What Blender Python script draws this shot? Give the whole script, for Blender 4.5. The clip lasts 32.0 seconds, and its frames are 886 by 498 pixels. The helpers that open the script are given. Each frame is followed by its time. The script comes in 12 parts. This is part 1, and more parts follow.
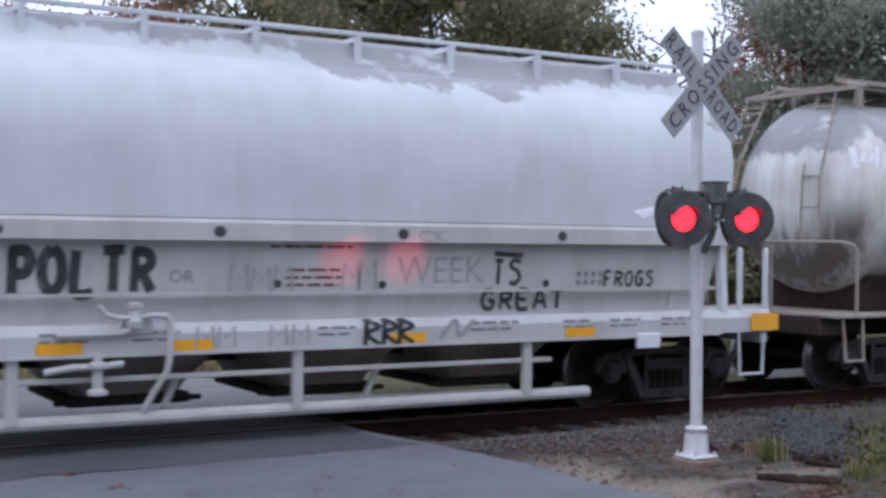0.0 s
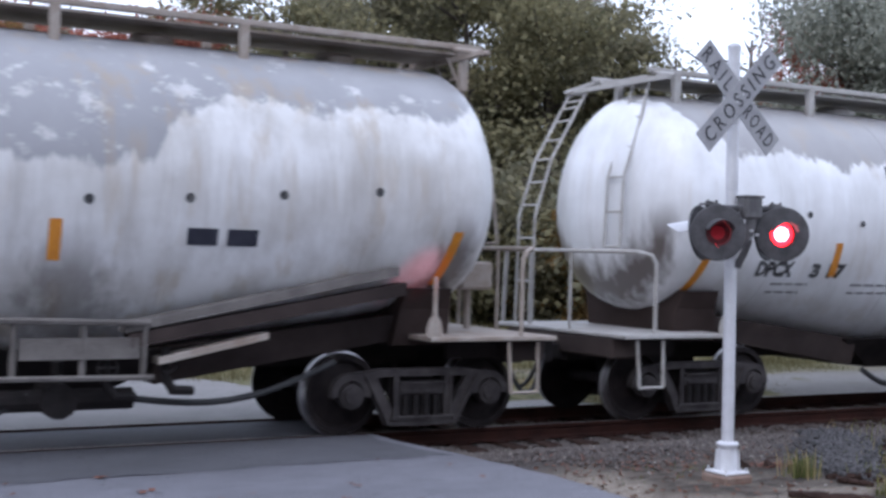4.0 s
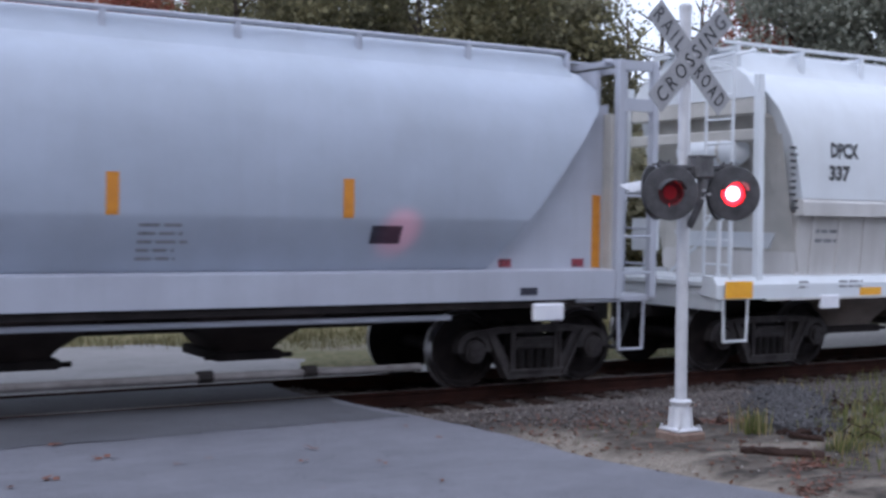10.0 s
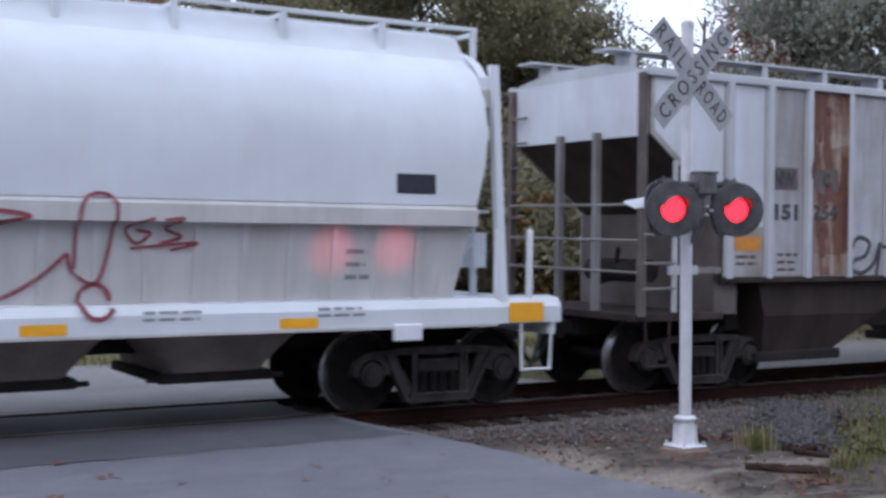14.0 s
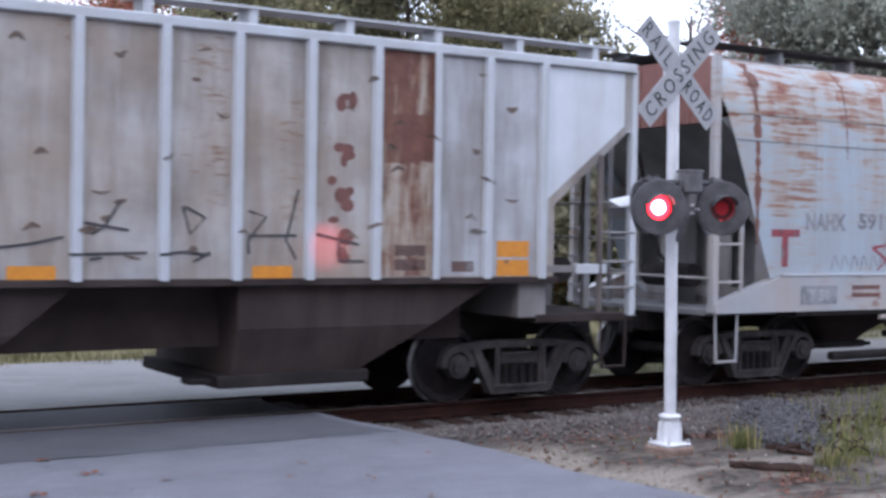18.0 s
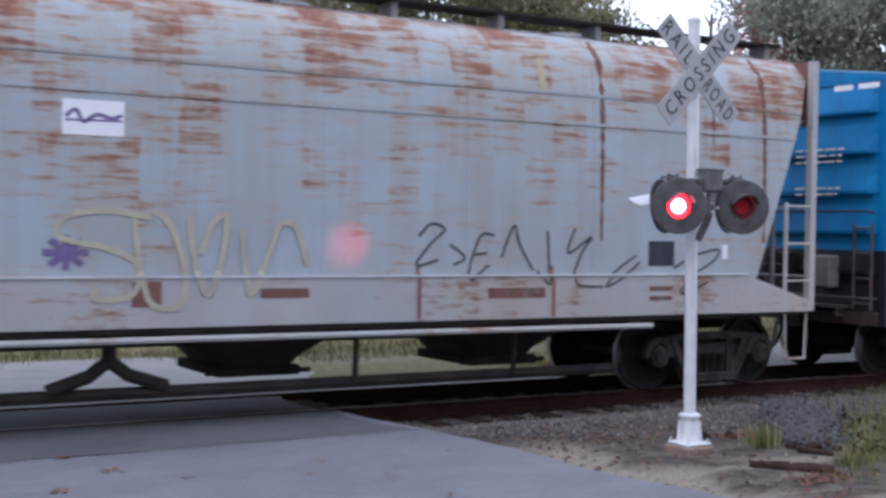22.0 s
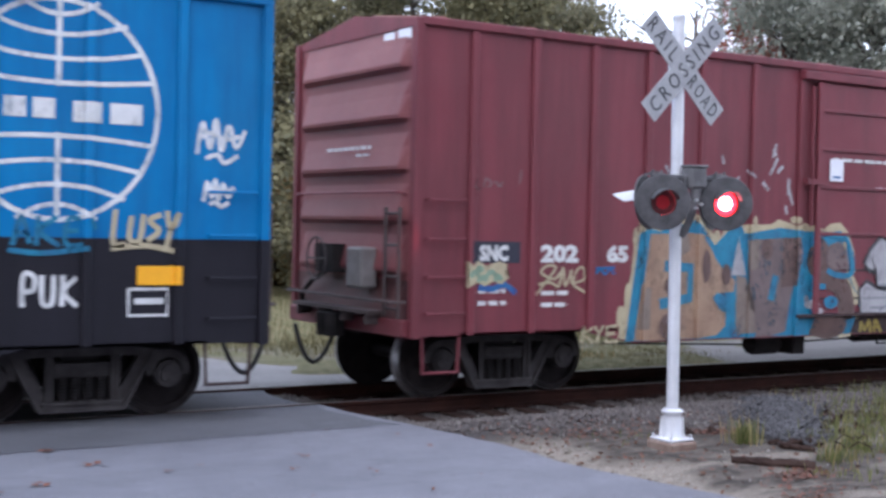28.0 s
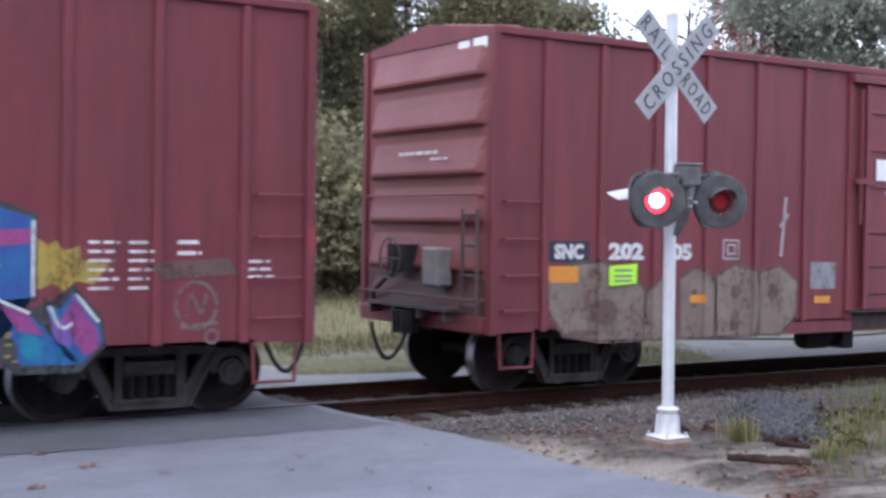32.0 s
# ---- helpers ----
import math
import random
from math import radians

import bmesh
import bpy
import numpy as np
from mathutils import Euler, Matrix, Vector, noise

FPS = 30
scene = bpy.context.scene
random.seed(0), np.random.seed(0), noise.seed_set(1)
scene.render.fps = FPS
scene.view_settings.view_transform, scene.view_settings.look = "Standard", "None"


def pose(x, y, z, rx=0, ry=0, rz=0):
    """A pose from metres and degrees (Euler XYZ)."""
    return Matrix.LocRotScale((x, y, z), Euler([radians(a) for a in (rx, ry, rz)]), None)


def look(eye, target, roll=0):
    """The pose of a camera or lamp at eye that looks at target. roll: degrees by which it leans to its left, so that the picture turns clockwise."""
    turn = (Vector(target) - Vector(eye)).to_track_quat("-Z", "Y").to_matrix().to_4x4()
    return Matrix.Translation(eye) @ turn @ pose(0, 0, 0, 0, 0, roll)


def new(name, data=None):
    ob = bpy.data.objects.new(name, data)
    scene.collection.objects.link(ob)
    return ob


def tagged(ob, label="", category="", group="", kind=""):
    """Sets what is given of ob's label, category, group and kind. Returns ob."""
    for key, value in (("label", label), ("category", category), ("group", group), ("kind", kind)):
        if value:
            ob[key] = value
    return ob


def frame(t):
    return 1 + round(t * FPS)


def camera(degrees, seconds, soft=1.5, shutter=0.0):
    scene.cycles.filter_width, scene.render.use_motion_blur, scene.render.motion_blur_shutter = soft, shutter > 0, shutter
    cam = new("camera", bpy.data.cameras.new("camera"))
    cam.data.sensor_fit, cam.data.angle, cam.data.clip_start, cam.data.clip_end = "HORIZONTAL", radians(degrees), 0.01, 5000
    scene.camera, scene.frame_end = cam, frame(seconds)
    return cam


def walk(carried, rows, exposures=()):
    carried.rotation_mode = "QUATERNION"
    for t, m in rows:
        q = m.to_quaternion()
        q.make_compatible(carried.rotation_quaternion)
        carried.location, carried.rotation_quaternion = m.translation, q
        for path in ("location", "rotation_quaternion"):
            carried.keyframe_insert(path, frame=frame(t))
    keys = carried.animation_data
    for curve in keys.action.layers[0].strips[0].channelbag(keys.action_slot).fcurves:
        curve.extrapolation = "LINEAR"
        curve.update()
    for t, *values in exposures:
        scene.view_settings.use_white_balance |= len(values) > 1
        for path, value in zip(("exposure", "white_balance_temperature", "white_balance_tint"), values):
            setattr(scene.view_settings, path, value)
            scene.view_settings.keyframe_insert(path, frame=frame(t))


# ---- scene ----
cam = camera(38.12, 32.0, soft=3.0, shutter=0.3)
EYE = Vector((0.0, 0.0, 2.06))


def aim(heading, pitch, roll):
    h, p = radians(heading), radians(pitch)
    way = Vector((math.sin(h) * math.cos(p), math.cos(h) * math.cos(p), math.sin(p)))
    return look(EYE, EYE + way, roll)


# seconds, heading from the track's normal, pitch, roll
PATH = [
    (0, 30.83, -0.24, 0.58), (0.5, 30.74, -0.37, 0.68), (1, 30.5, -0.56, 0.78), (1.5, 30.34, -0.63, 0.95),
    (2, 30, -0.51, 0.92), (2.5, 29.52, -0.36, 1.22), (4.5, 29.39, 0.27, 1.46), (5, 29.53, 0.17, 1.29),
    (5.5, 29.55, 0.02, 1.21), (6, 29.43, -0.17, 1.24), (6.5, 29.66, -0.41, 1.19), (7, 30.06, -0.53, 1.2),
    (7.5, 30.35, -0.69, 1.26), (8, 30.77, -0.92, 1.18), (8.5, 31.19, -1.15, 1.08), (9, 31.45, -1.42, 1.07),
    (9.5, 31.51, -1.5, 0.72), (10, 31.45, -1.45, 0.88), (10.5, 31.45, -1.24, 0.79), (11, 31.27, -0.99, 0.84),
    (11.5, 30.91, -0.71, 0.69), (12, 30.64, -0.34, 0.53), (12.5, 30.47, -0.04, 0.43), (13, 30.63, -0.1, 0.58),
    (13.5, 30.97, -0.43, 0.76), (14, 31.29, -0.68, 0.65), (14.5, 31.37, -1.01, 0.83), (15, 31.3, -1.26, 0.9),
    (15.5, 31.05, -1.32, 0.99), (17.5, 31.69, -0.8, 1.07), (18, 31.92, -0.79, 0.9), (18.5, 31.85, -0.82, 1.02),
    (19, 31.59, -0.97, 1.19), (19.5, 31.33, -1.01, 1.09), (20, 31.23, -0.93, 1.13), (20.5, 31.09, -0.75, 1.09),
    (21, 31.09, -0.77, 1.04), (21.5, 31.09, -0.77, 0.88), (22, 31.06, -0.87, 0.95), (22.5, 30.99, -0.95, 0.96),
    (23, 31, -1.13, 1.02), (23.5, 31.11, -1.25, 1.08), (24, 31.38, -1.27, 1.14), (24.5, 31.48, -1.3, 1.09),
    (25, 31.55, -1.3, 1.01), (25.5, 31.55, -1.31, 0.83), (27.5, 31.53, -0.98, 1.24), (28, 31.77, -1.08, 1.26),
    (28.5, 32.03, -1.17, 1.2), (29, 32.22, -1.1, 1.03), (29.5, 32.2, -1.07, 0.92), (30, 32.11, -1.02, 1.03),
    (30.5, 32.03, -1.03, 1.03), (31, 32.11, -1.06, 1.03), (31.5, 32.1, -1.13, 0.99), (32, 32.01, -1.1, 0.91),
]
walk(cam, [(t, aim(a, b, c)) for t, a, b, c in PATH], exposures=[(0, -0.28, 5550, 14), (1, -0.14, 5550, 14), (2, 0.02, 5550, 14), (3, 0.05, 5550, 14), (5, 0.0, 5550, 14), (6.5, -0.07, 5550, 14), (8, -0.12, 5550, 14), (10, -0.20, 5550, 14), (11.5, -0.17, 5550, 14), (13, -0.32, 5550, 14), (14, -0.20, 5550, 14), (15, 0.20, 5550, 14), (18, 0.42, 5550, 14), (19, 0.40, 5550, 14), (21, 0.07, 5550, 14), (23, 0.17, 5550, 14), (25, 0.38, 5550, 14), (28, 0.50, 5550, 14), (30, 0.46, 5550, 14), (32, 0.60, 5550, 14)])
# ---- light: an even dusk sky, sun already low behind thin cloud ----
world = bpy.data.worlds.new("sky")
scene.world = world
world.use_nodes = True
wn, wl = world.node_tree.nodes, world.node_tree.links
wn.clear()
w_out = wn.new("ShaderNodeOutputWorld")
w_bg = wn.new("ShaderNodeBackground")
w_sky = wn.new("ShaderNodeTexSky")
w_sky.sky_type = "NISHITA"
w_sky.sun_disc = False
w_sky.sun_elevation = radians(36)
w_sky.sun_rotation = radians(234)
w_sky.air_density, w_sky.dust_density, w_sky.ozone_density = 0.8, 9.0, 0.8
w_bg.inputs["Strength"].default_value = 0.15
w_mix = wn.new("ShaderNodeMix")
w_mix.data_type = "RGBA"
w_mix.inputs[0].default_value = 0.85
wl.new(w_sky.outputs["Color"], w_mix.inputs[6])
w_mix.inputs[7].default_value = (10.6, 10.9, 11.6, 1)
wl.new(w_mix.outputs[2], w_bg.inputs["Color"])
wl.new(w_bg.outputs["Background"], w_out.inputs["Surface"])

sun = new("sun", bpy.data.lights.new("sun", "SUN"))
sun.data.energy = 0.5
sun.data.angle = radians(40)
sun.data.color = (1.0, 0.93, 0.86)
sun.matrix_world = look((0, 0, 50), (30, 22, 0))
# ---- materials ----
def shader(name):
    m = bpy.data.materials.new(name)
    m.use_nodes = True
    n, l = m.node_tree.nodes, m.node_tree.links
    return m, n, l, n["Principled BSDF"]


def noise_of(n, l, coord, scale, stretch=(1, 1, 1), detail=4.0, rough=0.55, offset=0.0):
    mp = n.new("ShaderNodeMapping")
    mp.inputs["Scale"].default_value = stretch
    mp.inputs["Location"].default_value = (offset, offset * 0.7, offset * 0.3)
    l.new(coord, mp.inputs["Vector"])
    t = n.new("ShaderNodeTexNoise")
    t.inputs["Scale"].default_value = scale
    t.inputs["Detail"].default_value = detail
    t.inputs["Roughness"].default_value = rough
    l.new(mp.outputs["Vector"], t.inputs["Vector"])
    return t.outputs[0]


def ramp(n, l, value, stops):
    r = n.new("ShaderNodeValToRGB")
    while len(r.color_ramp.elements) < len(stops):
        r.color_ramp.elements.new(0.5)
    for e, (p, c) in zip(r.color_ramp.elements, stops):
        e.position = p
        e.color = (*c, 1) if len(c) == 3 else c
    l.new(value, r.inputs["Fac"])
    return r.outputs["Color"]


def grey(v):
    return (v, v, v)


def mixed(n, l, fac, a, b, how="MIX"):
    m = n.new("ShaderNodeMix")
    m.data_type, m.blend_type = "RGBA", how
    for sock, val in ((m.inputs[0], fac), (m.inputs[6], a), (m.inputs[7], b)):
        if isinstance(val, (int, float)):
            sock.default_value = val
        elif isinstance(val, tuple):
            sock.default_value = (*val, 1)
        else:
            l.new(val, sock)
    return m.outputs[2]


def math_of(n, l, op, a, b=0.0):
    m = n.new("ShaderNodeMath")
    m.operation = op
    for sock, val in ((m.inputs[0], a), (m.inputs[1], b)):
        if isinstance(val, (int, float)):
            sock.default_value = val
        else:
            l.new(val, sock)
    return m.outputs[0]


def bump_of(n, l, bsdf, height, strength, distance):
    b = n.new("ShaderNodeBump")
    b.inputs["Strength"].default_value = strength
    b.inputs["Distance"].default_value = distance
    l.new(height, b.inputs["Height"])
    l.new(b.outputs["Normal"], bsdf.inputs["Normal"])


def coords(n, kind="Object"):
    return n.new("ShaderNodeTexCoord").outputs[kind]


def plain(name, a, b=None, rough=0.6, metal=0.0, scale=6.0, grain=60.0, bump=0.15, gloss=0.5, lo=0.38, hi=0.64, wear=0.0):
    """Two tones mixed by a coarse and a fine noise, with a fine relief; wear: how much of a thin coat has rubbed off."""
    m, n, l, p = shader(name)
    b = b or tuple(c * 0.7 for c in a)
    co = coords(n)
    big = noise_of(n, l, co, scale)
    fine = noise_of(n, l, co, grain, detail=3)
    f = math_of(n, l, "ADD", math_of(n, l, "MULTIPLY", big, 0.65), math_of(n, l, "MULTIPLY", fine, 0.35))
    c = ramp(n, l, f, [(lo, a), (hi, b)])
    l.new(c, p.inputs["Base Color"])
    r = ramp(n, l, fine, [(0.3, grey(max(0.05, rough - 0.1))), (0.7, grey(min(1, rough + 0.12)))])
    l.new(r, p.inputs["Roughness"])
    p.inputs["Metallic"].default_value = metal
    p.inputs["Specular IOR Level"].default_value = gloss
    bump_of(n, l, p, fine, bump, 0.01)
    if wear > 0:
        thin = math_of(n, l, "ADD", math_of(n, l, "MULTIPLY", noise_of(n, l, co, 3.2, (1, 1, 0.6), detail=6, rough=0.65, offset=6.0), 0.6), math_of(n, l, "MULTIPLY", noise_of(n, l, co, 26, (1, 1, 0.5), detail=4, offset=13.0), 0.4))
        gone = ramp(n, l, thin, [(0.50, grey(0.06)), (0.62, grey(wear))])
        bare = n.new("ShaderNodeBsdfTransparent")
        mix = n.new("ShaderNodeMixShader")
        l.new(gone, mix.inputs[0])
        l.new(p.outputs[0], mix.inputs[1])
        l.new(bare.outputs[0], mix.inputs[2])
        l.new(mix.outputs[0], n["Material Output"].inputs["Surface"])
    return m


def car_paint(name, base, fade, dirt, dirt_hi=0.62, streak=0.5, rough=0.42, low_dirt=0.0, patch=None, patch_soft=0.25,
              rust=None, rust_amount=0.0, low=None, low_z=0.0, gloss=0.5, stains=(), coat=0.4, crust=(), flake=0.0, ochre=0.0):
    """Weathered paint on a rail car: faded panels, grime in rain streaks, and where asked a spilt crust from above, rust or a second colour below."""
    m, n, l, p = shader(name)
    co = coords(n)
    sep = n.new("ShaderNodeSeparateXYZ")
    l.new(co, sep.inputs[0])
    z = sep.outputs["Z"]
    big = noise_of(n, l, co, 0.9, (1, 1, 1.4), detail=5)
    run = noise_of(n, l, co, 1.7, (1.6, 1.6, 0.2), detail=7, rough=0.65, offset=3.1)
    fine = noise_of(n, l, co, 45, detail=3)
    c = ramp(n, l, big, [(0.35, base), (0.68, fade)])
    grime = math_of(n, l, "MULTIPLY", ramp(n, l, run, [(0.42, grey(0)), (dirt_hi + 0.2, grey(1))]), streak)
    c = mixed(n, l, grime, c, dirt)
    if low:
        edge = ramp(n, l, math_of(n, l, "ADD", math_of(n, l, "SUBTRACT", z, low_z), 0.5), [(0.49, grey(1)), (0.51, grey(0))])
        c = mixed(n, l, edge, c, mixed(n, l, run, low, tuple(x * 2.2 for x in low)))
    if low_dirt > 0:
        d = math_of(n, l, "MULTIPLY", ramp(n, l, math_of(n, l, "ADD", math_of(n, l, "MULTIPLY", big, 0.5), math_of(n, l, "MULTIPLY", run, 0.5)),
                                            [(0.42, grey(0)), (0.6, grey(1))]), low_dirt)
        c = mixed(n, l, d, c, tuple(x * 0.55 for x in dirt))
    if crust:
        # dried cement spilt from the hatches: its ragged foot follows the line of (x, z) given
        x0, x1 = crust[0][0], crust[-1][0]
        across = math_of(n, l, "DIVIDE", math_of(n, l, "SUBTRACT", sep.outputs["X"], x0), x1 - x0)
        foot = math_of(n, l, "ADD", math_of(n, l, "MULTIPLY", ramp(n, l, across, [((px - x0) / (x1 - x0), grey((pz - 2.0) / 3.0)) for px, pz in crust]), 3.0), 2.0)
        wob = math_of(n, l, "ADD", math_of(n, l, "MULTIPLY", math_of(n, l, "SUBTRACT", noise_of(n, l, co, 2.6, (1, 1, 0.5), detail=5, offset=7.7), 0.5), 0.45),
                      math_of(n, l, "MULTIPLY", math_of(n, l, "SUBTRACT", noise_of(n, l, co, 11, (1, 1, 0.22), detail=6, offset=2.2), 0.5), 0.30))
        h = math_of(n, l, "SUBTRACT", math_of(n, l, "ADD", z, wob), foot)
        k = ramp(n, l, math_of(n, l, "ADD", math_of(n, l, "DIVIDE", h, patch_soft), 0.5), [(0.25, grey(0)), (0.75, grey(0.95))])
        if flake > 0:
            bare = ramp(n, l, noise_of(n, l, co, 2.3, (1, 1, 1.5), detail=8, rough=0.7, offset=17.0), [(0.56, grey(1)), (0.63, grey(1 - flake))])
            k = math_of(n, l, "MULTIPLY", k, bare)
        tone = mixed(n, l, noise_of(n, l, co, 1.6, (1, 1, 0.5), detail=7, offset=1.3), tuple(v * 1.15 for v in patch or dirt), tuple(v * 0.68 for v in patch or dirt))
        c = mixed(n, l, k, c, tone)
    if ochre > 0:
        yel = noise_of(n, l, co, 1.5, (1.7, 1.7, 0.22), detail=6, rough=0.62, offset=23.0)
        c = mixed(n, l, ramp(n, l, yel, [(0.54, grey(0)), (0.68, grey(ochre))]), c, (0.36, 0.27, 0.16))
    for sx, wide, top, strong in stains:
        # a brown run below a seam or a valve, wider towards its foot
        d = math_of(n, l, "ABSOLUTE", math_of(n, l, "SUBTRACT", sep.outputs["X"], sx))
        fall = math_of(n, l, "SUBTRACT", top, z)
        reach = math_of(n, l, "ADD", wide * 0.4, math_of(n, l, "MULTIPLY", fall, wide * 0.5))
        v = math_of(n, l, "SUBTRACT", 1.0, math_of(n, l, "DIVIDE", d, reach))
        v = math_of(n, l, "ADD", v, math_of(n, l, "MULTIPLY", math_of(n, l, "SUBTRACT", noise_of(n, l, co, 5.0, (1.6, 1.6, 0.3), detail=6, offset=sx), 0.5), 1.6))
        k = math_of(n, l, "MULTIPLY", ramp(n, l, v, [(0.1, grey(0)), (0.75, grey(strong))]), ramp(n, l, fall, [(0.0, grey(0)), (0.5, grey(1))]))
        c = mixed(n, l, k, c, (0.075, 0.055, 0.045))
    rval = ramp(n, l, fine, [(0.3, grey(rough - 0.06)), (0.7, grey(rough + 0.14))])
    if rust:
        col = ramp(n, l, noise_of(n, l, co, 1.35, (1, 1, 0.1), detail=3, offset=5.0), [(0.42, grey(0)), (0.62, grey(1))])
        dash = noise_of(n, l, co, 4.0, (0.9, 0.9, 4.0), detail=7, rough=0.68, offset=9.0)
        area = noise_of(n, l, co, 0.8, offset=12.0)
        v = math_of(n, l, "ADD", dash, math_of(n, l, "MULTIPLY", math_of(n, l, "SUBTRACT", math_of(n, l, "MULTIPLY", col, 0.55), 0.28), 0.36))
        v = math_of(n, l, "ADD", v, math_of(n, l, "MULTIPLY", math_of(n, l, "SUBTRACT", area, 0.5), 0.7))
        v = math_of(n, l, "ADD", v, math_of(n, l, "MULTIPLY", math_of(n, l, "SUBTRACT", z, 2.9), 0.045))
        k = ramp(n, l, v, [(0.60 - rust_amount, grey(0)), (0.80 - rust_amount, grey(1))])
        tint = ramp(n, l, math_of(n, l, "ADD", area, math_of(n, l, "MULTIPLY", dash, 0.3)), [(0.45, grey(0)), (0.8, grey(0.45))])
        c = mixed(n, l, tint, c, (0.40, 0.30, 0.22))
        c = mixed(n, l, k, c, mixed(n, l, ramp(n, l, noise_of(n, l, co, 9), [(0.3, grey(0)), (0.7, grey(1))]), rust, tuple(x * 0.5 for x in rust)))
        rval = mixed(n, l, k, rval, grey(0.85))
    l.new(c, p.inputs["Base Color"])
    l.new(rval, p.inputs["Roughness"])
    p.inputs["Specular IOR Level"].default_value = gloss
    p.inputs["Coat Weight"].default_value = coat
    p.inputs["Coat Roughness"].default_value = 0.3
    bump_of(n, l, p, math_of(n, l, "ADD", math_of(n, l, "MULTIPLY", big, 2.0), math_of(n, l, "MULTIPLY", fine, 0.12)), 0.25, 0.02)
    return m


def rust_paint(name, base, fade, rust, amount, tall=0.62, wide=0.46, stretch=(1.7, 1.7, 15.0)):
    """Pale paint flaking to rust: blocks of short level dashes between the seams, thickest near the roof."""
    m, n, l, p = shader(name)
    co = coords(n)
    sep = n.new("ShaderNodeSeparateXYZ")
    l.new(co, sep.inputs[0])
    x, z = sep.outputs["X"], sep.outputs["Z"]
    big = noise_of(n, l, co, 0.8, (1, 1, 1.2), detail=5)
    run = noise_of(n, l, co, 1.9, (1.8, 1.8, 0.16), detail=7, rough=0.65, offset=3.1)
    fine = noise_of(n, l, co, 40, detail=3)
    dash = noise_of(n, l, co, 1.0, stretch, detail=5, rough=0.6, offset=9.0)
    c = ramp(n, l, big, [(0.35, base), (0.68, fade)])
    c = mixed(n, l, math_of(n, l, "MULTIPLY", ramp(n, l, run, [(0.42, grey(0)), (0.75, grey(1))]), 0.45), c, (0.26, 0.21, 0.17))

    def block(w, h, off):
        cx = math_of(n, l, "FLOOR", math_of(n, l, "DIVIDE", math_of(n, l, "ADD", x, math_of(n, l, "MULTIPLY", noise_of(n, l, co, 1.5, (1, 1, 0.3), offset=off), 0.5)), w))
        cz = math_of(n, l, "FLOOR", math_of(n, l, "DIVIDE", math_of(n, l, "ADD", z, math_of(n, l, "MULTIPLY", noise_of(n, l, co, 2.0, offset=off + 2), 0.35)), h))
        both = n.new("ShaderNodeCombineXYZ")
        l.new(cx, both.inputs[0])
        l.new(cz, both.inputs[1])
        both.inputs[2].default_value = off
        wn = n.new("ShaderNodeTexWhiteNoise")
        l.new(both.outputs[0], wn.inputs["Vector"])
        return wn.outputs["Value"]
    cell = math_of(n, l, "ADD", math_of(n, l, "MULTIPLY", block(wide, tall, 1.0), 0.65), math_of(n, l, "MULTIPLY", block(wide * 1.9, tall * 3.0, 6.0), 0.35))
    high = ramp(n, l, math_of(n, l, "DIVIDE", math_of(n, l, "SUBTRACT", z, 1.3), 3.2), [(0.0, grey(0)), (1.0, grey(1))])
    v = math_of(n, l, "ADD", dash, math_of(n, l, "MULTIPLY", math_of(n, l, "SUBTRACT", cell, 0.5), 0.30))
    v = math_of(n, l, "ADD", v, math_of(n, l, "MULTIPLY", math_of(n, l, "SUBTRACT", noise_of(n, l, co, 2.2, (1, 1, 1.3), detail=6, rough=0.7, offset=15.0), 0.5), 0.45))
    v = math_of(n, l, "ADD", v, math_of(n, l, "MULTIPLY", math_of(n, l, "SUBTRACT", high, 0.5), 0.26))
    v = math_of(n, l, "ADD", v, math_of(n, l, "MULTIPLY", math_of(n, l, "SUBTRACT", run, 0.5), 0.25))
    tint = ramp(n, l, v, [(0.40 - amount, grey(0)), (0.72 - amount, grey(0.8))])
    c = mixed(n, l, tint, c, (0.35, 0.265, 0.185))
    k = ramp(n, l, v, [(0.55 - amount, grey(0)), (0.76 - amount, grey(0.95))])
    c = mixed(n, l, k, c, mixed(n, l, ramp(n, l, noise_of(n, l, co, 7), [(0.3, grey(0)), (0.7, grey(1))]), rust, (rust[0] * 0.62, rust[1] * 0.42, rust[2] * 0.62)))
    l.new(c, p.inputs["Base Color"])
    l.new(mixed(n, l, k, ramp(n, l, fine, [(0.3, grey(0.42)), (0.7, grey(0.6))]), grey(0.88)), p.inputs["Roughness"])
    bump_of(n, l, p, math_of(n, l, "ADD", math_of(n, l, "MULTIPLY", big, 2.0), math_of(n, l, "MULTIPLY", k, 0.15)), 0.3, 0.02)
    return m


def glow(name, colour, strength):
    m, n, l, p = shader(name)
    p.inputs["Base Color"].default_value = (*colour, 1)
    p.inputs["Emission Color"].default_value = (*colour, 1)
    p.inputs["Emission Strength"].default_value = strength
    return m


# ---- mesh tools ----
def part(name, bm, material, parent, label="", smooth=False):
    """Links a bmesh as one mesh object under a thing or a part."""
    me = bpy.data.meshes.new(name)
    bmesh.ops.recalc_face_normals(bm, faces=bm.faces)
    if smooth:
        for e in bm.edges:
            e.smooth = len(e.link_faces) != 2 or e.calc_face_angle(0.0) < 0.75
    bm.to_mesh(me)
    bm.free()
    me.materials.append(material)
    if smooth:
        for f in me.polygons:
            f.use_smooth = True
        me.set_sharp_from_angle(angle=radians(38))
    return hang(name, me, parent, label)


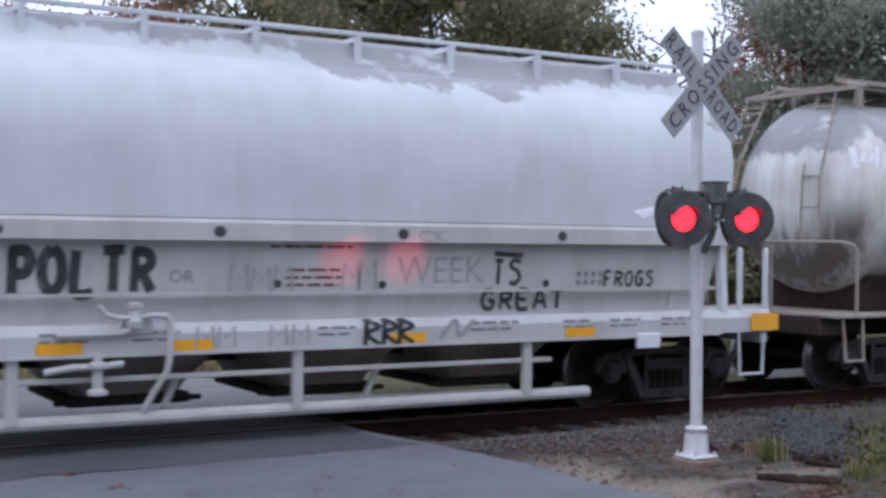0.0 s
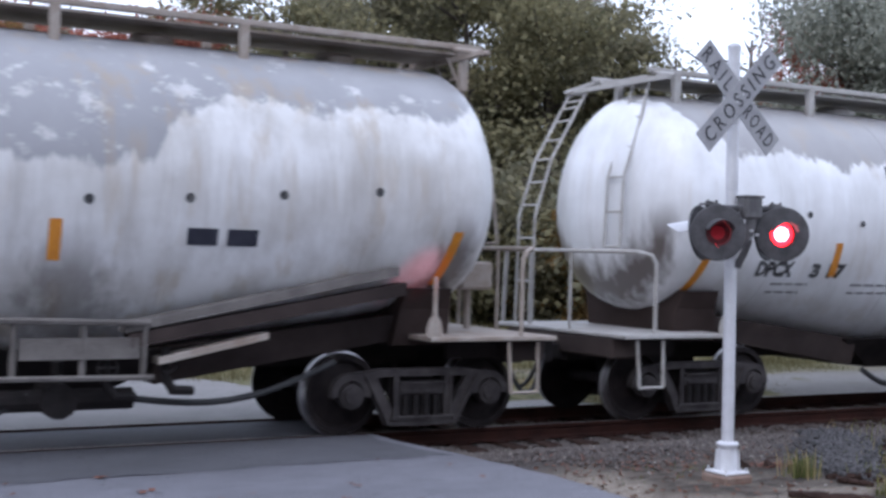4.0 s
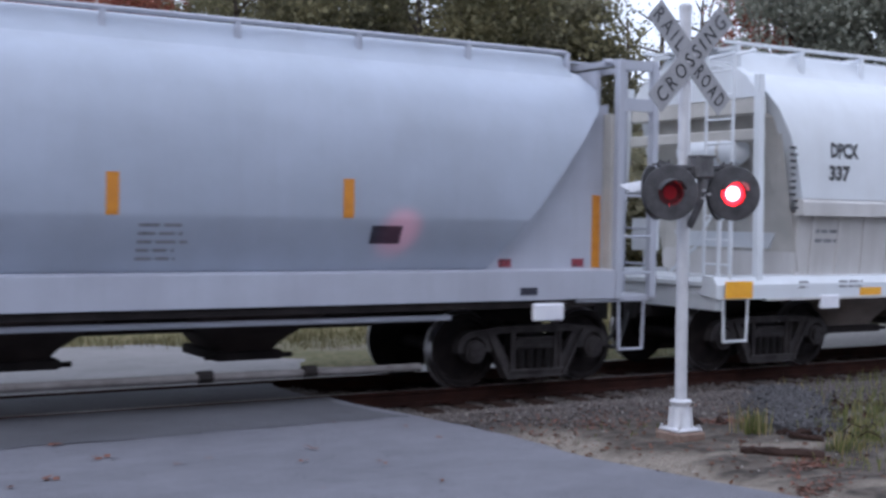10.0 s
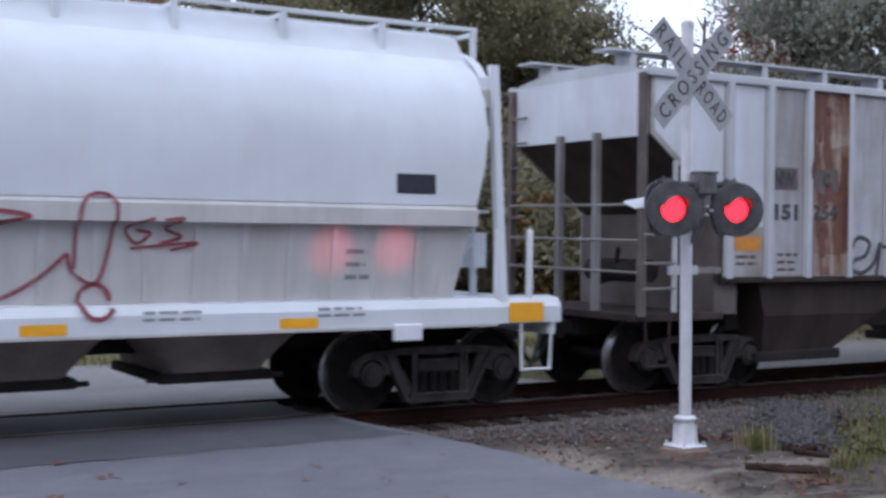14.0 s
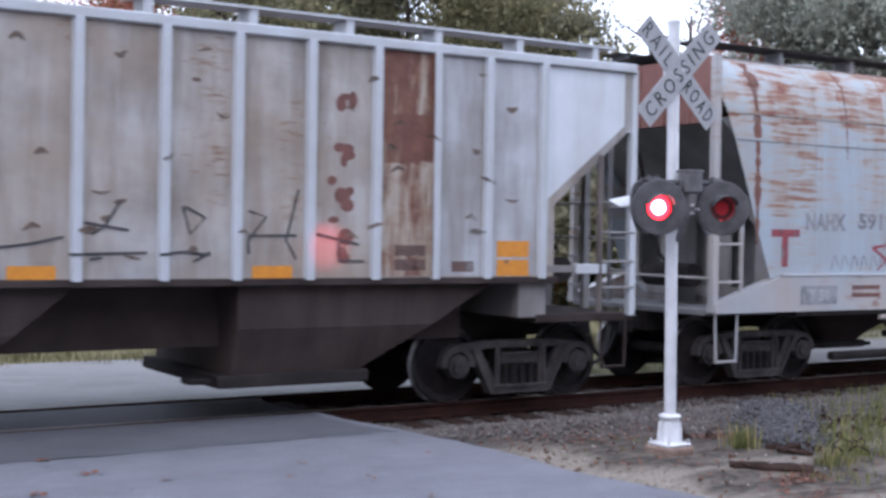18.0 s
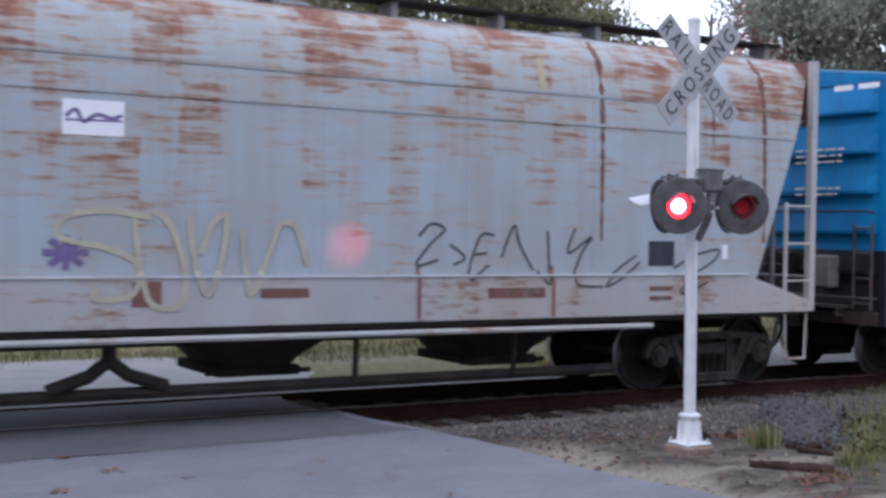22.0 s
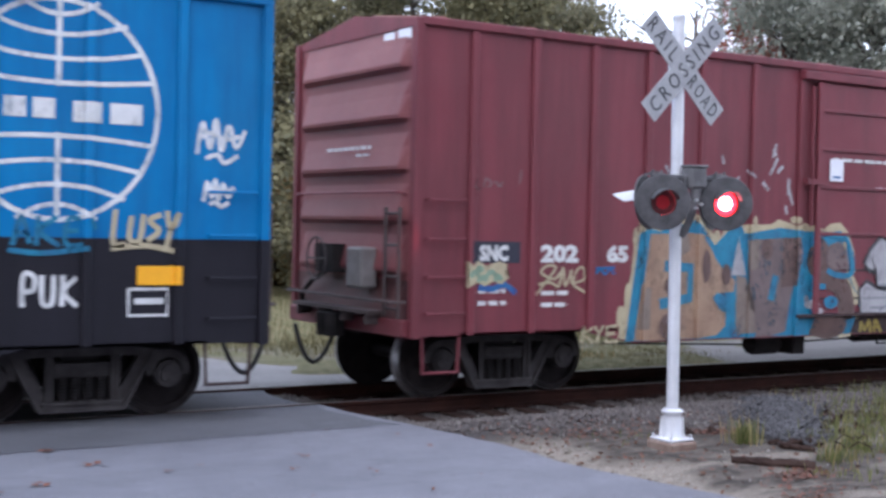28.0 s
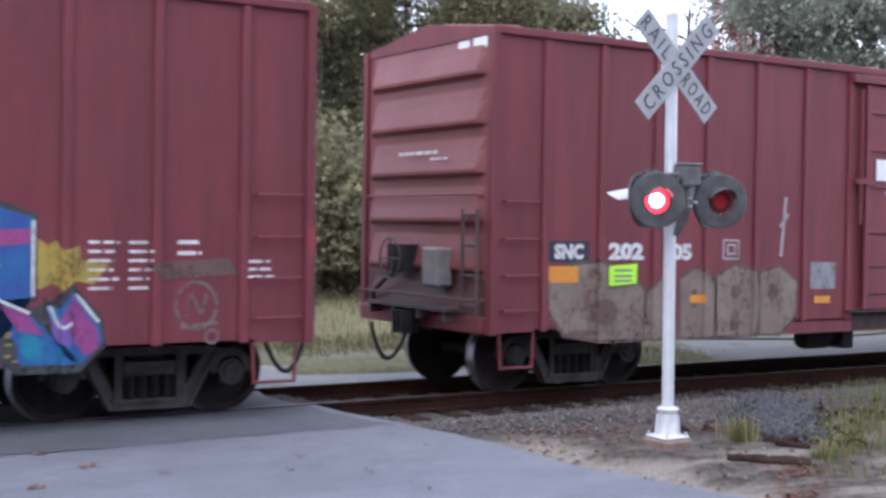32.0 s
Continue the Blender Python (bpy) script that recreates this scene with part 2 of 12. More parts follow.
def hang(name, me, parent=None, label="", at=None):
    """An object on an existing mesh, under its parent."""
    ob = new(name, me)
    if parent is not None:
        ob.parent = parent
    if at is not None:
        ob.matrix_basis = at
    if label:
        tagged(ob, label)
    return ob


def mesh_of(name, bm, material, smooth=False):
    me = bpy.data.meshes.new(name)
    bmesh.ops.recalc_face_normals(bm, faces=bm.faces)
    if smooth:
        for e in bm.edges:
            e.smooth = len(e.link_faces) != 2 or e.calc_face_angle(0.0) < 0.75
    bm.to_mesh(me)
    bm.free()
    me.materials.append(material)
    if smooth:
        for f in me.polygons:
            f.use_smooth = True
        me.set_sharp_from_angle(angle=radians(38))
    return me


def thing(name, at, label, category, group="", kind=""):
    ob = new(name)
    ob.empty_display_size = 0.3
    ob.matrix_basis = at
    return tagged(ob, label, category, group, kind)


def hexa(bm, pts):
    v = [bm.verts.new(p) for p in pts]
    for q in ((0, 3, 2, 1), (4, 5, 6, 7), (0, 1, 5, 4), (1, 2, 6, 5), (2, 3, 7, 6), (3, 0, 4, 7)):
        bm.faces.new([v[i] for i in q])


def bx(bm, x0, x1, y0, y1, z0, z1):
    hexa(bm, [(x0, y0, z0), (x1, y0, z0), (x1, y1, z0), (x0, y1, z0), (x0, y0, z1), (x1, y0, z1), (x1, y1, z1), (x0, y1, z1)])


def boxed(x0, x1, y0, y1, z0, z1, bevel=0.0):
    bm = bmesh.new()
    bx(bm, x0, x1, y0, y1, z0, z1)
    if bevel:
        bmesh.ops.bevel(bm, geom=bm.edges[:], offset=bevel, segments=1, affect="EDGES")
    return bm


def rod(bm, p, q, r, seg=8, r2=None, caps=True):
    p, q = Vector(p), Vector(q)
    r2 = r if r2 is None else r2
    z = (q - p).normalized()
    x = z.orthogonal().normalized()
    y = z.cross(x)
    a, b = [], []
    for i in range(seg):
        t = 2 * math.pi * i / seg
        d = x * math.cos(t) + y * math.sin(t)
        a.append(bm.verts.new(p + d * r))
        b.append(bm.verts.new(q + d * r2))
    for i in range(seg):
        j = (i + 1) % seg
        bm.faces.new((a[i], a[j], b[j], b[i]))
    if caps:
        bm.faces.new(a[::-1])
        bm.faces.new(b)


def pipe(bm, pts, r, seg=8):
    """A tube through the points, mitred at the bends."""
    pts = [Vector(p) for p in pts]
    rings, x = [], None
    for i, p in enumerate(pts):
        a = (p - pts[i - 1]).normalized() if i else None
        b = (pts[i + 1] - p).normalized() if i + 1 < len(pts) else None
        d = ((a or b) + (b or a)).normalized()
        x = d.orthogonal().normalized() if x is None else (x - d * x.dot(d)).normalized()
        y = d.cross(x)
        k = 1.0 if a is None or b is None else 1 / max(0.5, math.sqrt((1 + a.dot(b)) / 2))
        rings.append([p + (x * math.cos(2 * math.pi * j / seg) + y * math.sin(2 * math.pi * j / seg)) * r * min(k, 1.4) for j in range(seg)])
    loft(bm, rings)


def loft(bm, rings, closed=True, caps=True):
    """Rings of equally many points joined in turn."""
    vs = [[bm.verts.new(p) for p in ring] for ring in rings]
    k = len(vs[0])
    for a, b in zip(vs, vs[1:]):
        for i in range(k if closed else k - 1):
            j = (i + 1) % k
            bm.faces.new((a[i], a[j], b[j], b[i]))
    if caps and closed:
        bm.faces.new(vs[0][::-1])
        bm.faces.new(vs[-1])
    return vs


def prism(bm, poly, axis, a, b):
    """A flat outline pushed from a to b along an axis. The outline's two numbers fill the other axes in order."""
    def p3(p, d):
        return {"x": (d, p[0], p[1]), "y": (p[0], d, p[1]), "z": (p[0], p[1], d)}[axis]
    loft(bm, [[p3(p, a) for p in poly], [p3(p, b) for p in poly]])


def lathe(bm, profile, axis="z", seg=24, at=(0, 0, 0), caps=True):
    """profile: rows of (radius, along)."""
    rings = []
    for r, d in profile:
        ring = []
        for i in range(seg):
            t = 2 * math.pi * i / seg
            c, s = r * math.cos(t), r * math.sin(t)
            q = {"z": (c, s, d), "y": (c, d, s), "x": (d, c, s)}[axis]
            ring.append((q[0] + at[0], q[1] + at[1], q[2] + at[2]))
        rings.append(ring)
    loft(bm, rings, caps=caps)
# ---- surfaces of the place ----
def ground_material():
    m, n, l, p = shader("ground")
    co = coords(n)
    sep = n.new("ShaderNodeSeparateXYZ")
    l.new(co, sep.inputs[0])
    y = math_of(n, l, "ADD", sep.outputs["Y"], math_of(n, l, "MULTIPLY", noise_of(n, l, co, 0.6), 1.4))
    big = noise_of(n, l, co, 0.7, detail=6)
    mid = noise_of(n, l, co, 7, detail=6, offset=4)
    fine = noise_of(n, l, co, 70, detail=4)
    sand = mixed(n, l, ramp(n, l, mid, [(0.4, grey(0)), (0.62, grey(1))]), (0.185, 0.158, 0.132), (0.100, 0.082, 0.069))
    sand = mixed(n, l, ramp(n, l, fine, [(0.4, grey(0)), (0.7, grey(1))]), sand, (0.36, 0.315, 0.26))
    stone = mixed(n, l, ramp(n, l, fine, [(0.4, grey(0)), (0.65, grey(1))]), (0.040, 0.034, 0.032), (0.105, 0.092, 0.086))
    lot = mixed(n, l, ramp(n, l, fine, [(0.38, grey(0)), (0.65, grey(1))]), (0.135, 0.118, 0.092), (0.20, 0.178, 0.142))
    grass = mixed(n, l, ramp(n, l, mid, [(0.4, grey(0)), (0.65, grey(1))]), (0.10, 0.10, 0.045), (0.20, 0.16, 0.085))

    def band(at, soft=0.04):
        return ramp(n, l, math_of(n, l, "ADD", math_of(n, l, "MULTIPLY", math_of(n, l, "SUBTRACT", y, at), soft), 0.5), [(0.485, grey(0)), (0.515, grey(1))])
    litter = mixed(n, l, ramp(n, l, mid, [(0.42, grey(0)), (0.58, grey(1))]), (0.052, 0.044, 0.038), (0.105, 0.088, 0.074))
    # a pale strip of washed sand beside the asphalt, dirt with sandy patches behind it
    away = math_of(n, l, "SUBTRACT", math_of(n, l, "ADD", sep.outputs["X"], math_of(n, l, "MULTIPLY", sep.outputs["Y"], 0.12)), 8.2)
    away = math_of(n, l, "ADD", away, math_of(n, l, "MULTIPLY", math_of(n, l, "SUBTRACT", noise_of(n, l, co, 1.6, detail=6, offset=8), 0.5), 1.1))
    dirt = mixed(n, l, ramp(n, l, noise_of(n, l, co, 1.8, (0.5, 1.6, 1), detail=7, offset=2), [(0.48, grey(0)), (0.62, grey(0.8))]), litter, sand)
    dirt = mixed(n, l, band(9.9), dirt, litter)
    c = mixed(n, l, ramp(n, l, away, [(0.15, grey(0)), (0.55, grey(1))]), sand, dirt)
    c = mixed(n, l, band(10.9), c, stone)
    # rough ground beyond the track: short olive grass, worn tan farther off
    lawn = mixed(n, l, ramp(n, l, mid, [(0.36, grey(0)), (0.66, grey(1))]), (0.085, 0.088, 0.042), (0.165, 0.145, 0.082))
    lawn = mixed(n, l, ramp(n, l, big, [(0.44, grey(0)), (0.62, grey(1))]), lawn, lot)
    # beside the track: a strip of grass, then a pale gravel lot farther along
    along = math_of(n, l, "ADD", math_of(n, l, "MULTIPLY", math_of(n, l, "SUBTRACT", sep.outputs["X"], 15.3), 0.1), noise_of(n, l, co, 0.9, detail=6, offset=6))
    gravel = mixed(n, l, ramp(n, l, fine, [(0.38, grey(0)), (0.65, grey(1))]), (0.165, 0.157, 0.15), (0.25, 0.238, 0.228))
    turf = mixed(n, l, ramp(n, l, mid, [(0.36, grey(0)), (0.66, grey(1))]), (0.085, 0.088, 0.042), (0.165, 0.145, 0.082))
    c = mixed(n, l, band(15.4), c, mixed(n, l, ramp(n, l, along, [(0.46, grey(0)), (0.56, grey(1))]), turf, gravel))
    c = mixed(n, l, band(18.6), c, lawn)
    c = mixed(n, l, band(20.4), c, grass)
    l.new(c, p.inputs["Base Color"])
    p.inputs["Roughness"].default_value = 0.95
    p.inputs["Specular IOR Level"].default_value = 0.2
    bump_of(n, l, p, math_of(n, l, "ADD", mid, math_of(n, l, "MULTIPLY", fine, 0.5)), 0.6, 0.04)
    return m


def asphalt_material(name, a, b, crack):
    m, n, l, p = shader(name)
    co = coords(n)
    big = noise_of(n, l, co, 0.45, (0.8, 1.2, 1), detail=6)
    mid = noise_of(n, l, co, 3.5, (0.9, 1.2, 1), detail=8, rough=0.65, offset=5)
    fine = noise_of(n, l, co, 160, detail=3)
    c = ramp(n, l, math_of(n, l, "ADD", math_of(n, l, "MULTIPLY", big, 0.6), math_of(n, l, "MULTIPLY", mid, 0.4)), [(0.36, a), (0.64, b)])
    c = mixed(n, l, ramp(n, l, fine, [(0.42, grey(0)), (0.72, grey(0.55))]), c, tuple(min(1, x * 2.0) for x in b))
    vor = n.new("ShaderNodeTexVoronoi")
    vor.feature = "DISTANCE_TO_EDGE"
    vor.inputs["Scale"].default_value = 0.42
    l.new(mixed(n, l, 0.16, co, noise_of(n, l, co, 2.5)), vor.inputs["Vector"])
    line = ramp(n, l, vor.outputs["Distance"], [(0.0, grey(crack)), (0.012, grey(0))])
    worn = noise_of(n, l, co, 0.9, (0.8, 1.2, 1), detail=8, rough=0.7, offset=11)
    c = mixed(n, l, ramp(n, l, worn, [(0.45, grey(0)), (0.70, grey(0.32))]), c, tuple(x * 0.62 for x in a))
    speck = noise_of(n, l, co, 7.0, detail=2, offset=21)
    c = mixed(n, l, ramp(n, l, speck, [(0.70, grey(0)), (0.73, grey(0.75))]), c, tuple(x * 0.4 for x in a))
    c = mixed(n, l, line, c, tuple(x * 0.3 for x in a))
    l.new(c, p.inputs["Base Color"])
    p.inputs["Roughness"].default_value = 0.82
    bump_of(n, l, p, fine, 0.5, 0.006)
    return m


def leaf_material(name, a, b):
    m, n, l, p = shader(name)
    geo = n.new("ShaderNodeNewGeometry")
    r = geo.outputs["Random Per Island"]
    big = noise_of(n, l, coords(n), 0.35)
    f = math_of(n, l, "ADD", math_of(n, l, "MULTIPLY", r, 0.5), math_of(n, l, "MULTIPLY", big, 0.5))
    col = ramp(n, l, f, [(0.25, a), (0.75, b)])
    l.new(col, p.inputs["Base Color"])
    p.inputs["Roughness"].default_value = 0.8
    p.inputs["Specular IOR Level"].default_value = 0.12
    thin = n.new("ShaderNodeBsdfTranslucent")
    l.new(col, thin.inputs["Color"])
    mix = n.new("ShaderNodeMixShader")
    mix.inputs[0].default_value = 0.45
    l.new(p.outputs[0], mix.inputs[1])
    l.new(thin.outputs[0], mix.inputs[2])
    l.new(mix.outputs[0], n["Material Output"].inputs["Surface"])
    return m


def stone_material():
    m, n, l, p = shader("ballast_stone")
    geo = n.new("ShaderNodeNewGeometry")
    c = ramp(n, l, geo.outputs["Random Per Island"], [(0.0, (0.030, 0.027, 0.028)), (0.45, (0.085, 0.076, 0.074)), (0.85, (0.135, 0.118, 0.108)), (0.96, (0.19, 0.165, 0.15)), (1.0, (0.32, 0.30, 0.28))])
    l.new(mixed(n, l, noise_of(n, l, coords(n), 30), c, (0.10, 0.082, 0.075)), p.inputs["Base Color"])
    p.inputs["Roughness"].default_value = 0.9
    return m


M_GROUND = ground_material()
M_ASPHALT = asphalt_material("old_asphalt", (0.090, 0.090, 0.105), (0.148, 0.147, 0.168), 0.07)
M_PATCH = asphalt_material("newer_asphalt", (0.055, 0.055, 0.062), (0.090, 0.090, 0.102), 0.1)
M_PALE_GRAVEL = asphalt_material("pale_gravel_road", (0.14, 0.134, 0.132), (0.20, 0.19, 0.188), 0.0)
M_STONE = stone_material()
M_RAIL = plain("rusty_rail", (0.038, 0.0150, 0.0112), (0.019, 0.0088, 0.0072), rough=0.9, scale=3, gloss=0.12)
M_RAILTOP = plain("worn_rail_head", (0.30, 0.29, 0.29), (0.16, 0.14, 0.13), rough=0.32, metal=0.9, scale=2)
M_TIE = plain("creosoted_timber", (0.024, 0.0145, 0.012), (0.050, 0.031, 0.025), rough=0.95, scale=5, gloss=0.1)
M_BARK = plain("bark", (0.07, 0.055, 0.045), (0.13, 0.11, 0.095), rough=0.95, scale=4, bump=0.5)
M_LEAF_DARK = leaf_material("dark_pine_leaves", (0.15, 0.148, 0.10), (0.28, 0.255, 0.165))
M_LEAF_OLIVE = leaf_material("olive_leaves", (0.155, 0.15, 0.09), (0.31, 0.28, 0.16))
# haze over the far trees is put into this paler leaf colour
M_LEAF_GREY = leaf_material("hazy_grey_green_leaves", (0.25, 0.265, 0.225), (0.40, 0.40, 0.335))
M_LEAF_RED = leaf_material("autumn_red_leaves", (0.25, 0.085, 0.062), (0.43, 0.185, 0.13))
M_LEAF_GOLD = leaf_material("autumn_brown_leaves", (0.17, 0.105, 0.045), (0.30, 0.205, 0.085))
M_GRASS = leaf_material("grass", (0.085, 0.085, 0.040), (0.19, 0.16, 0.085))
M_WEED = leaf_material("weed_green", (0.085, 0.105, 0.034), (0.24, 0.235, 0.09))
M_STALK = leaf_material("dry_stalk_yellow", (0.25, 0.20, 0.085), (0.42, 0.33, 0.17))
M_DRY = leaf_material("fallen_leaves", (0.07, 0.032, 0.022), (0.22, 0.12, 0.08))
M_GALV = plain("galvanised_steel", (0.62, 0.62, 0.64), (0.47, 0.47, 0.50), rough=0.42, metal=0.35, scale=5)
M_SILVER = plain("aluminium_paint", (0.70, 0.70, 0.73), (0.58, 0.58, 0.61), rough=0.38, metal=0.25, scale=6)
M_SIGN = plain("grey_white_reflective_sheet", (0.36, 0.36, 0.375), (0.28, 0.28, 0.295), rough=0.5, scale=7)
M_DISC = plain("weathered_black_disc", (0.034, 0.033, 0.036), (0.085, 0.082, 0.088), rough=0.65, scale=7, lo=0.34, hi=0.60)
M_HOUSING = plain("dull_grey_casting", (0.065, 0.062, 0.066), (0.14, 0.135, 0.14), rough=0.6, scale=11)
M_LETTER = plain("black_sign_letters", (0.02, 0.02, 0.025), (0.035, 0.035, 0.04), rough=0.5)
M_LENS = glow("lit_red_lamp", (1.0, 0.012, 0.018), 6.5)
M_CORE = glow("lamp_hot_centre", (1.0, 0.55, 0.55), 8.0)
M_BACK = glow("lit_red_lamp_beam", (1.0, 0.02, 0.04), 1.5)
# weak glow on the added disc imitates the lamp's afterglow
M_DIM = glow("cover_disc_afterglow", (0.5, 0.008, 0.02), 0.05)
M_COVER = plain("dark_red_lamp_cover", (0.14, 0.006, 0.012), (0.07, 0.004, 0.008), rough=0.35, scale=12)
M_COVER.node_tree.nodes["Principled BSDF"].inputs["Transmission Weight"].default_value = 0.12
M_RUSTED = plain("rust_stained_concrete", (0.16, 0.10, 0.075), (0.24, 0.18, 0.15), rough=0.9)
M_CONCRETE = plain("concrete", (0.36, 0.34, 0.32), (0.25, 0.23, 0.21), rough=0.9)
# ---- ground, road and track ----
YC = 13.85          # the track's centre line
RAIL_TOP = 0.0


def smooth01(t):
    t = max(0.0, min(1.0, t))
    return t * t * (3 - 2 * t)


def road_edge(y):
    """Where the asphalt ends on the side of the signal."""
    pts = [(-60, 8.2), (6.0, 7.6), (7.2, 7.2), (8.0, 7.05), (8.8, 6.85), (10.0, 6.9), (11.6, 6.68), (12.4, 6.5), (14.2, 6.45), (15.6, 6.8), (17, 7.4), (60, 9)]
    for (ya, xa), (yb, xb) in zip(pts, pts[1:]):
        if ya <= y <= yb:
            return xa + (xb - xa) * (y - ya) / (yb - ya)
    return 8.0


def ground_z(x, y):
    z = -0.04 + 0.03 * noise.noise(Vector((x * 0.35, y * 0.35, 0)))
    out = smooth01((x - road_edge(y) - 0.05) / 0.8) if x > 0 else smooth01((-11 - x) / 1.5)
    dip = smooth01((y - 10.9) / 1.5) * (1 - smooth01((y - 15.2) / 0.9))
    z += out * dip * -0.16
    z += out * (1 - dip) * 0.07 * smooth01((y - 7.5) / 1.2) * (1 - smooth01((y - 15) / 2))
    if y > 20:
        z += 0.012 * (min(y, 45) - 20) * (1 + noise.noise(Vector((x * 0.1, y * 0.1, 3))))
    if out < 1 and y < 17.2:
        z -= (1 - out) * 0.05
    return z


def build_ground():
    def axis(fine0, fine1, step, far):
        v, s = [], step
        a = fine0
        left = []
        while a > -far:
            s *= 1.35
            a -= s
            left.append(a)
        v = left[::-1]
        k = int(round((fine1 - fine0) / step))
        v += [fine0 + step * i for i in range(k + 1)]
        a, s = fine1, step
        while a < far:
            s *= 1.35
            a += s
            v.append(a)
        return v
    xs, ys = axis(-2, 26, 0.25, 1500), axis(5, 21, 0.2, 1500)
    verts = [(x, y, ground_z(x, y)) for y in ys for x in xs]
    k = len(xs)
    faces = [(j * k + i, j * k + i + 1, (j + 1) * k + i + 1, (j + 1) * k + i) for j in range(len(ys) - 1) for i in range(k - 1)]
    me = bpy.data.meshes.new("ground")
    me.from_pydata(verts, [], faces)
    me.materials.append(M_GROUND)
    for f in me.polygons:
        f.use_smooth = True
    tagged(new("ground", me), "sandy dirt, gravel and rough autumn grass", "ground", kind="structure")


build_ground()


def road_sheet(name, y0, y1, x_left, top, thick, material, inset, parent=None, step=0.22, wob=0.05, ragged=0.0, edge=None):
    """A slab of asphalt with an uneven edge."""
    edge = edge or road_edge
    bm = bmesh.new()
    rows = []
    k = max(2, int((y1 - y0) / step))
    for i in range(k + 1):
        y = y0 + (y1 - y0) * i / k
        x = edge(y) - inset + wob * noise.noise(Vector((y * 2.3, inset * 5, 0))) + wob * 0.5 * noise.noise(Vector((y * 7.1, 3, 0)))
        rows.append((y, x))
    rings = []
    for y, x in rows:
        cuts = 110 if ragged else 12
        xs = [x_left + (x - x_left) * j / cuts for j in range(cuts + 1)]
        off = ragged if y == rows[0][0] else 0.0
        ring = [(q, y + off * (noise.noise(Vector((q * 0.7, 1.5, 0))) + 0.6 * noise.noise(Vector((q * 2.9, 4.5, 0)))), top(q, y)) for q in xs]
        ring += [(x + 0.03, y, top(x, y) - thick), (x_left, y, top(x_left, y) - thick)]
        rings.append(ring)
    loft(bm, rings)
    return part(name, bm, material, parent)


road = road_sheet("road", -40, 13.04, -10.5, lambda x, y: -0.008 + 0.006 * noise.noise(Vector((x, y, 0))), 0.10, M_ASPHALT, 0.0, step=0.3)
tagged(road, "cracked grey asphalt road with a worn broken edge", "road", kind="structure")
tagged(road_sheet("road_patch", 11.42, 13.0, -10.4, lambda x, y: -0.003 + 0.006 * noise.noise(Vector((x, y, 0))), 0.012, M_PATCH, 0.12, wob=0.12, ragged=0.17),
       "darker newer asphalt strip laid along the rail", "road", kind="structure")
tagged(road_sheet("crossing_infill", 13.23, 14.47, -10.5, lambda x, y: -0.014, 0.08, M_PATCH, 0.12), "asphalt between the rails at the crossing", "road", kind="structure")


def far_edge(y):
    """Where the road beyond the track, which bends away, meets the grass."""
    line = ((14.66, 11.4), (15.0, 11.15), (16.0, 10.6), (16.3, 10.2), (16.62, 8.9), (17.0, 7.75), (17.6, 7.3), (19.5, 6.6))
    for (y0, x0), (y1, x1) in zip(line, line[1:]):
        if y <= y1:
            return x0 + (x1 - x0) * max(0.0, (y - y0) / (y1 - y0))
    return line[-1][1]


tagged(road_sheet("far_road", 14.66, 19.5, -10.5, lambda x, y: -0.012 - 0.05 * smooth01((x - 6.5) / 3), 0.16, M_PALE_GRAVEL, 0.0, step=0.1, wob=0.1, edge=far_edge), "pale gravelled road beyond the track", "road", kind="structure")


def build_track():
    track = thing("track", pose(0, YC, 0), "single railway track with rusty rails on timber sleepers", "railway track", kind="structure")
    prof = [(-0.076, -0.172), (0.076, -0.172), (0.076, -0.160), (0.012, -0.140), (0.010, -0.046), (0.036, -0.034), (0.036, -0.006), (0.028, 0.0),
            (-0.028, 0.0), (-0.036, -0.006), (-0.036, -0.034), (-0.010, -0.046), (-0.012, -0.140), (-0.076, -0.160)]
    for s in (-1, 1):
        bm = bmesh.new()
        prism(bm, [(y + s * 0.7535, z) for y, z in prof], "x", -150, 260)
        rail = part("rail", bm, M_RAIL, track, "rust-brown steel rail")
        part("rail_head", boxed(-150, 260, s * 0.7535 - 0.027, s * 0.7535 + 0.027, -0.003, 0.0035), M_RAILTOP, rail, "bright worn running surface")
    me = mesh_of("sleeper", boxed(-0.115, 0.115, -1.28, 1.28, -0.18, 0.0, 0.012), M_TIE)
    rng = random.Random(4)
    for i in range(130):
        x = 7.1 + 0.53 * i
        hang("sleeper", me, track, at=pose(x + rng.uniform(-0.02, 0.02), rng.uniform(-0.03, 0.03), -0.176, 0, 0, rng.uniform(-1.2, 1.2)))
    pm = boxed(-0.09, 0.09, -0.17, 0.17, -0.004, 0.012, 0.004)
    plate = mesh_of("tie_plate", pm, M_RAIL)
    for i in range(45):
        for s in (-1, 1):
            hang("tie_plate", plate, track, at=pose(7.1 + 0.53 * i, s * 0.7535, -0.176))


build_track()


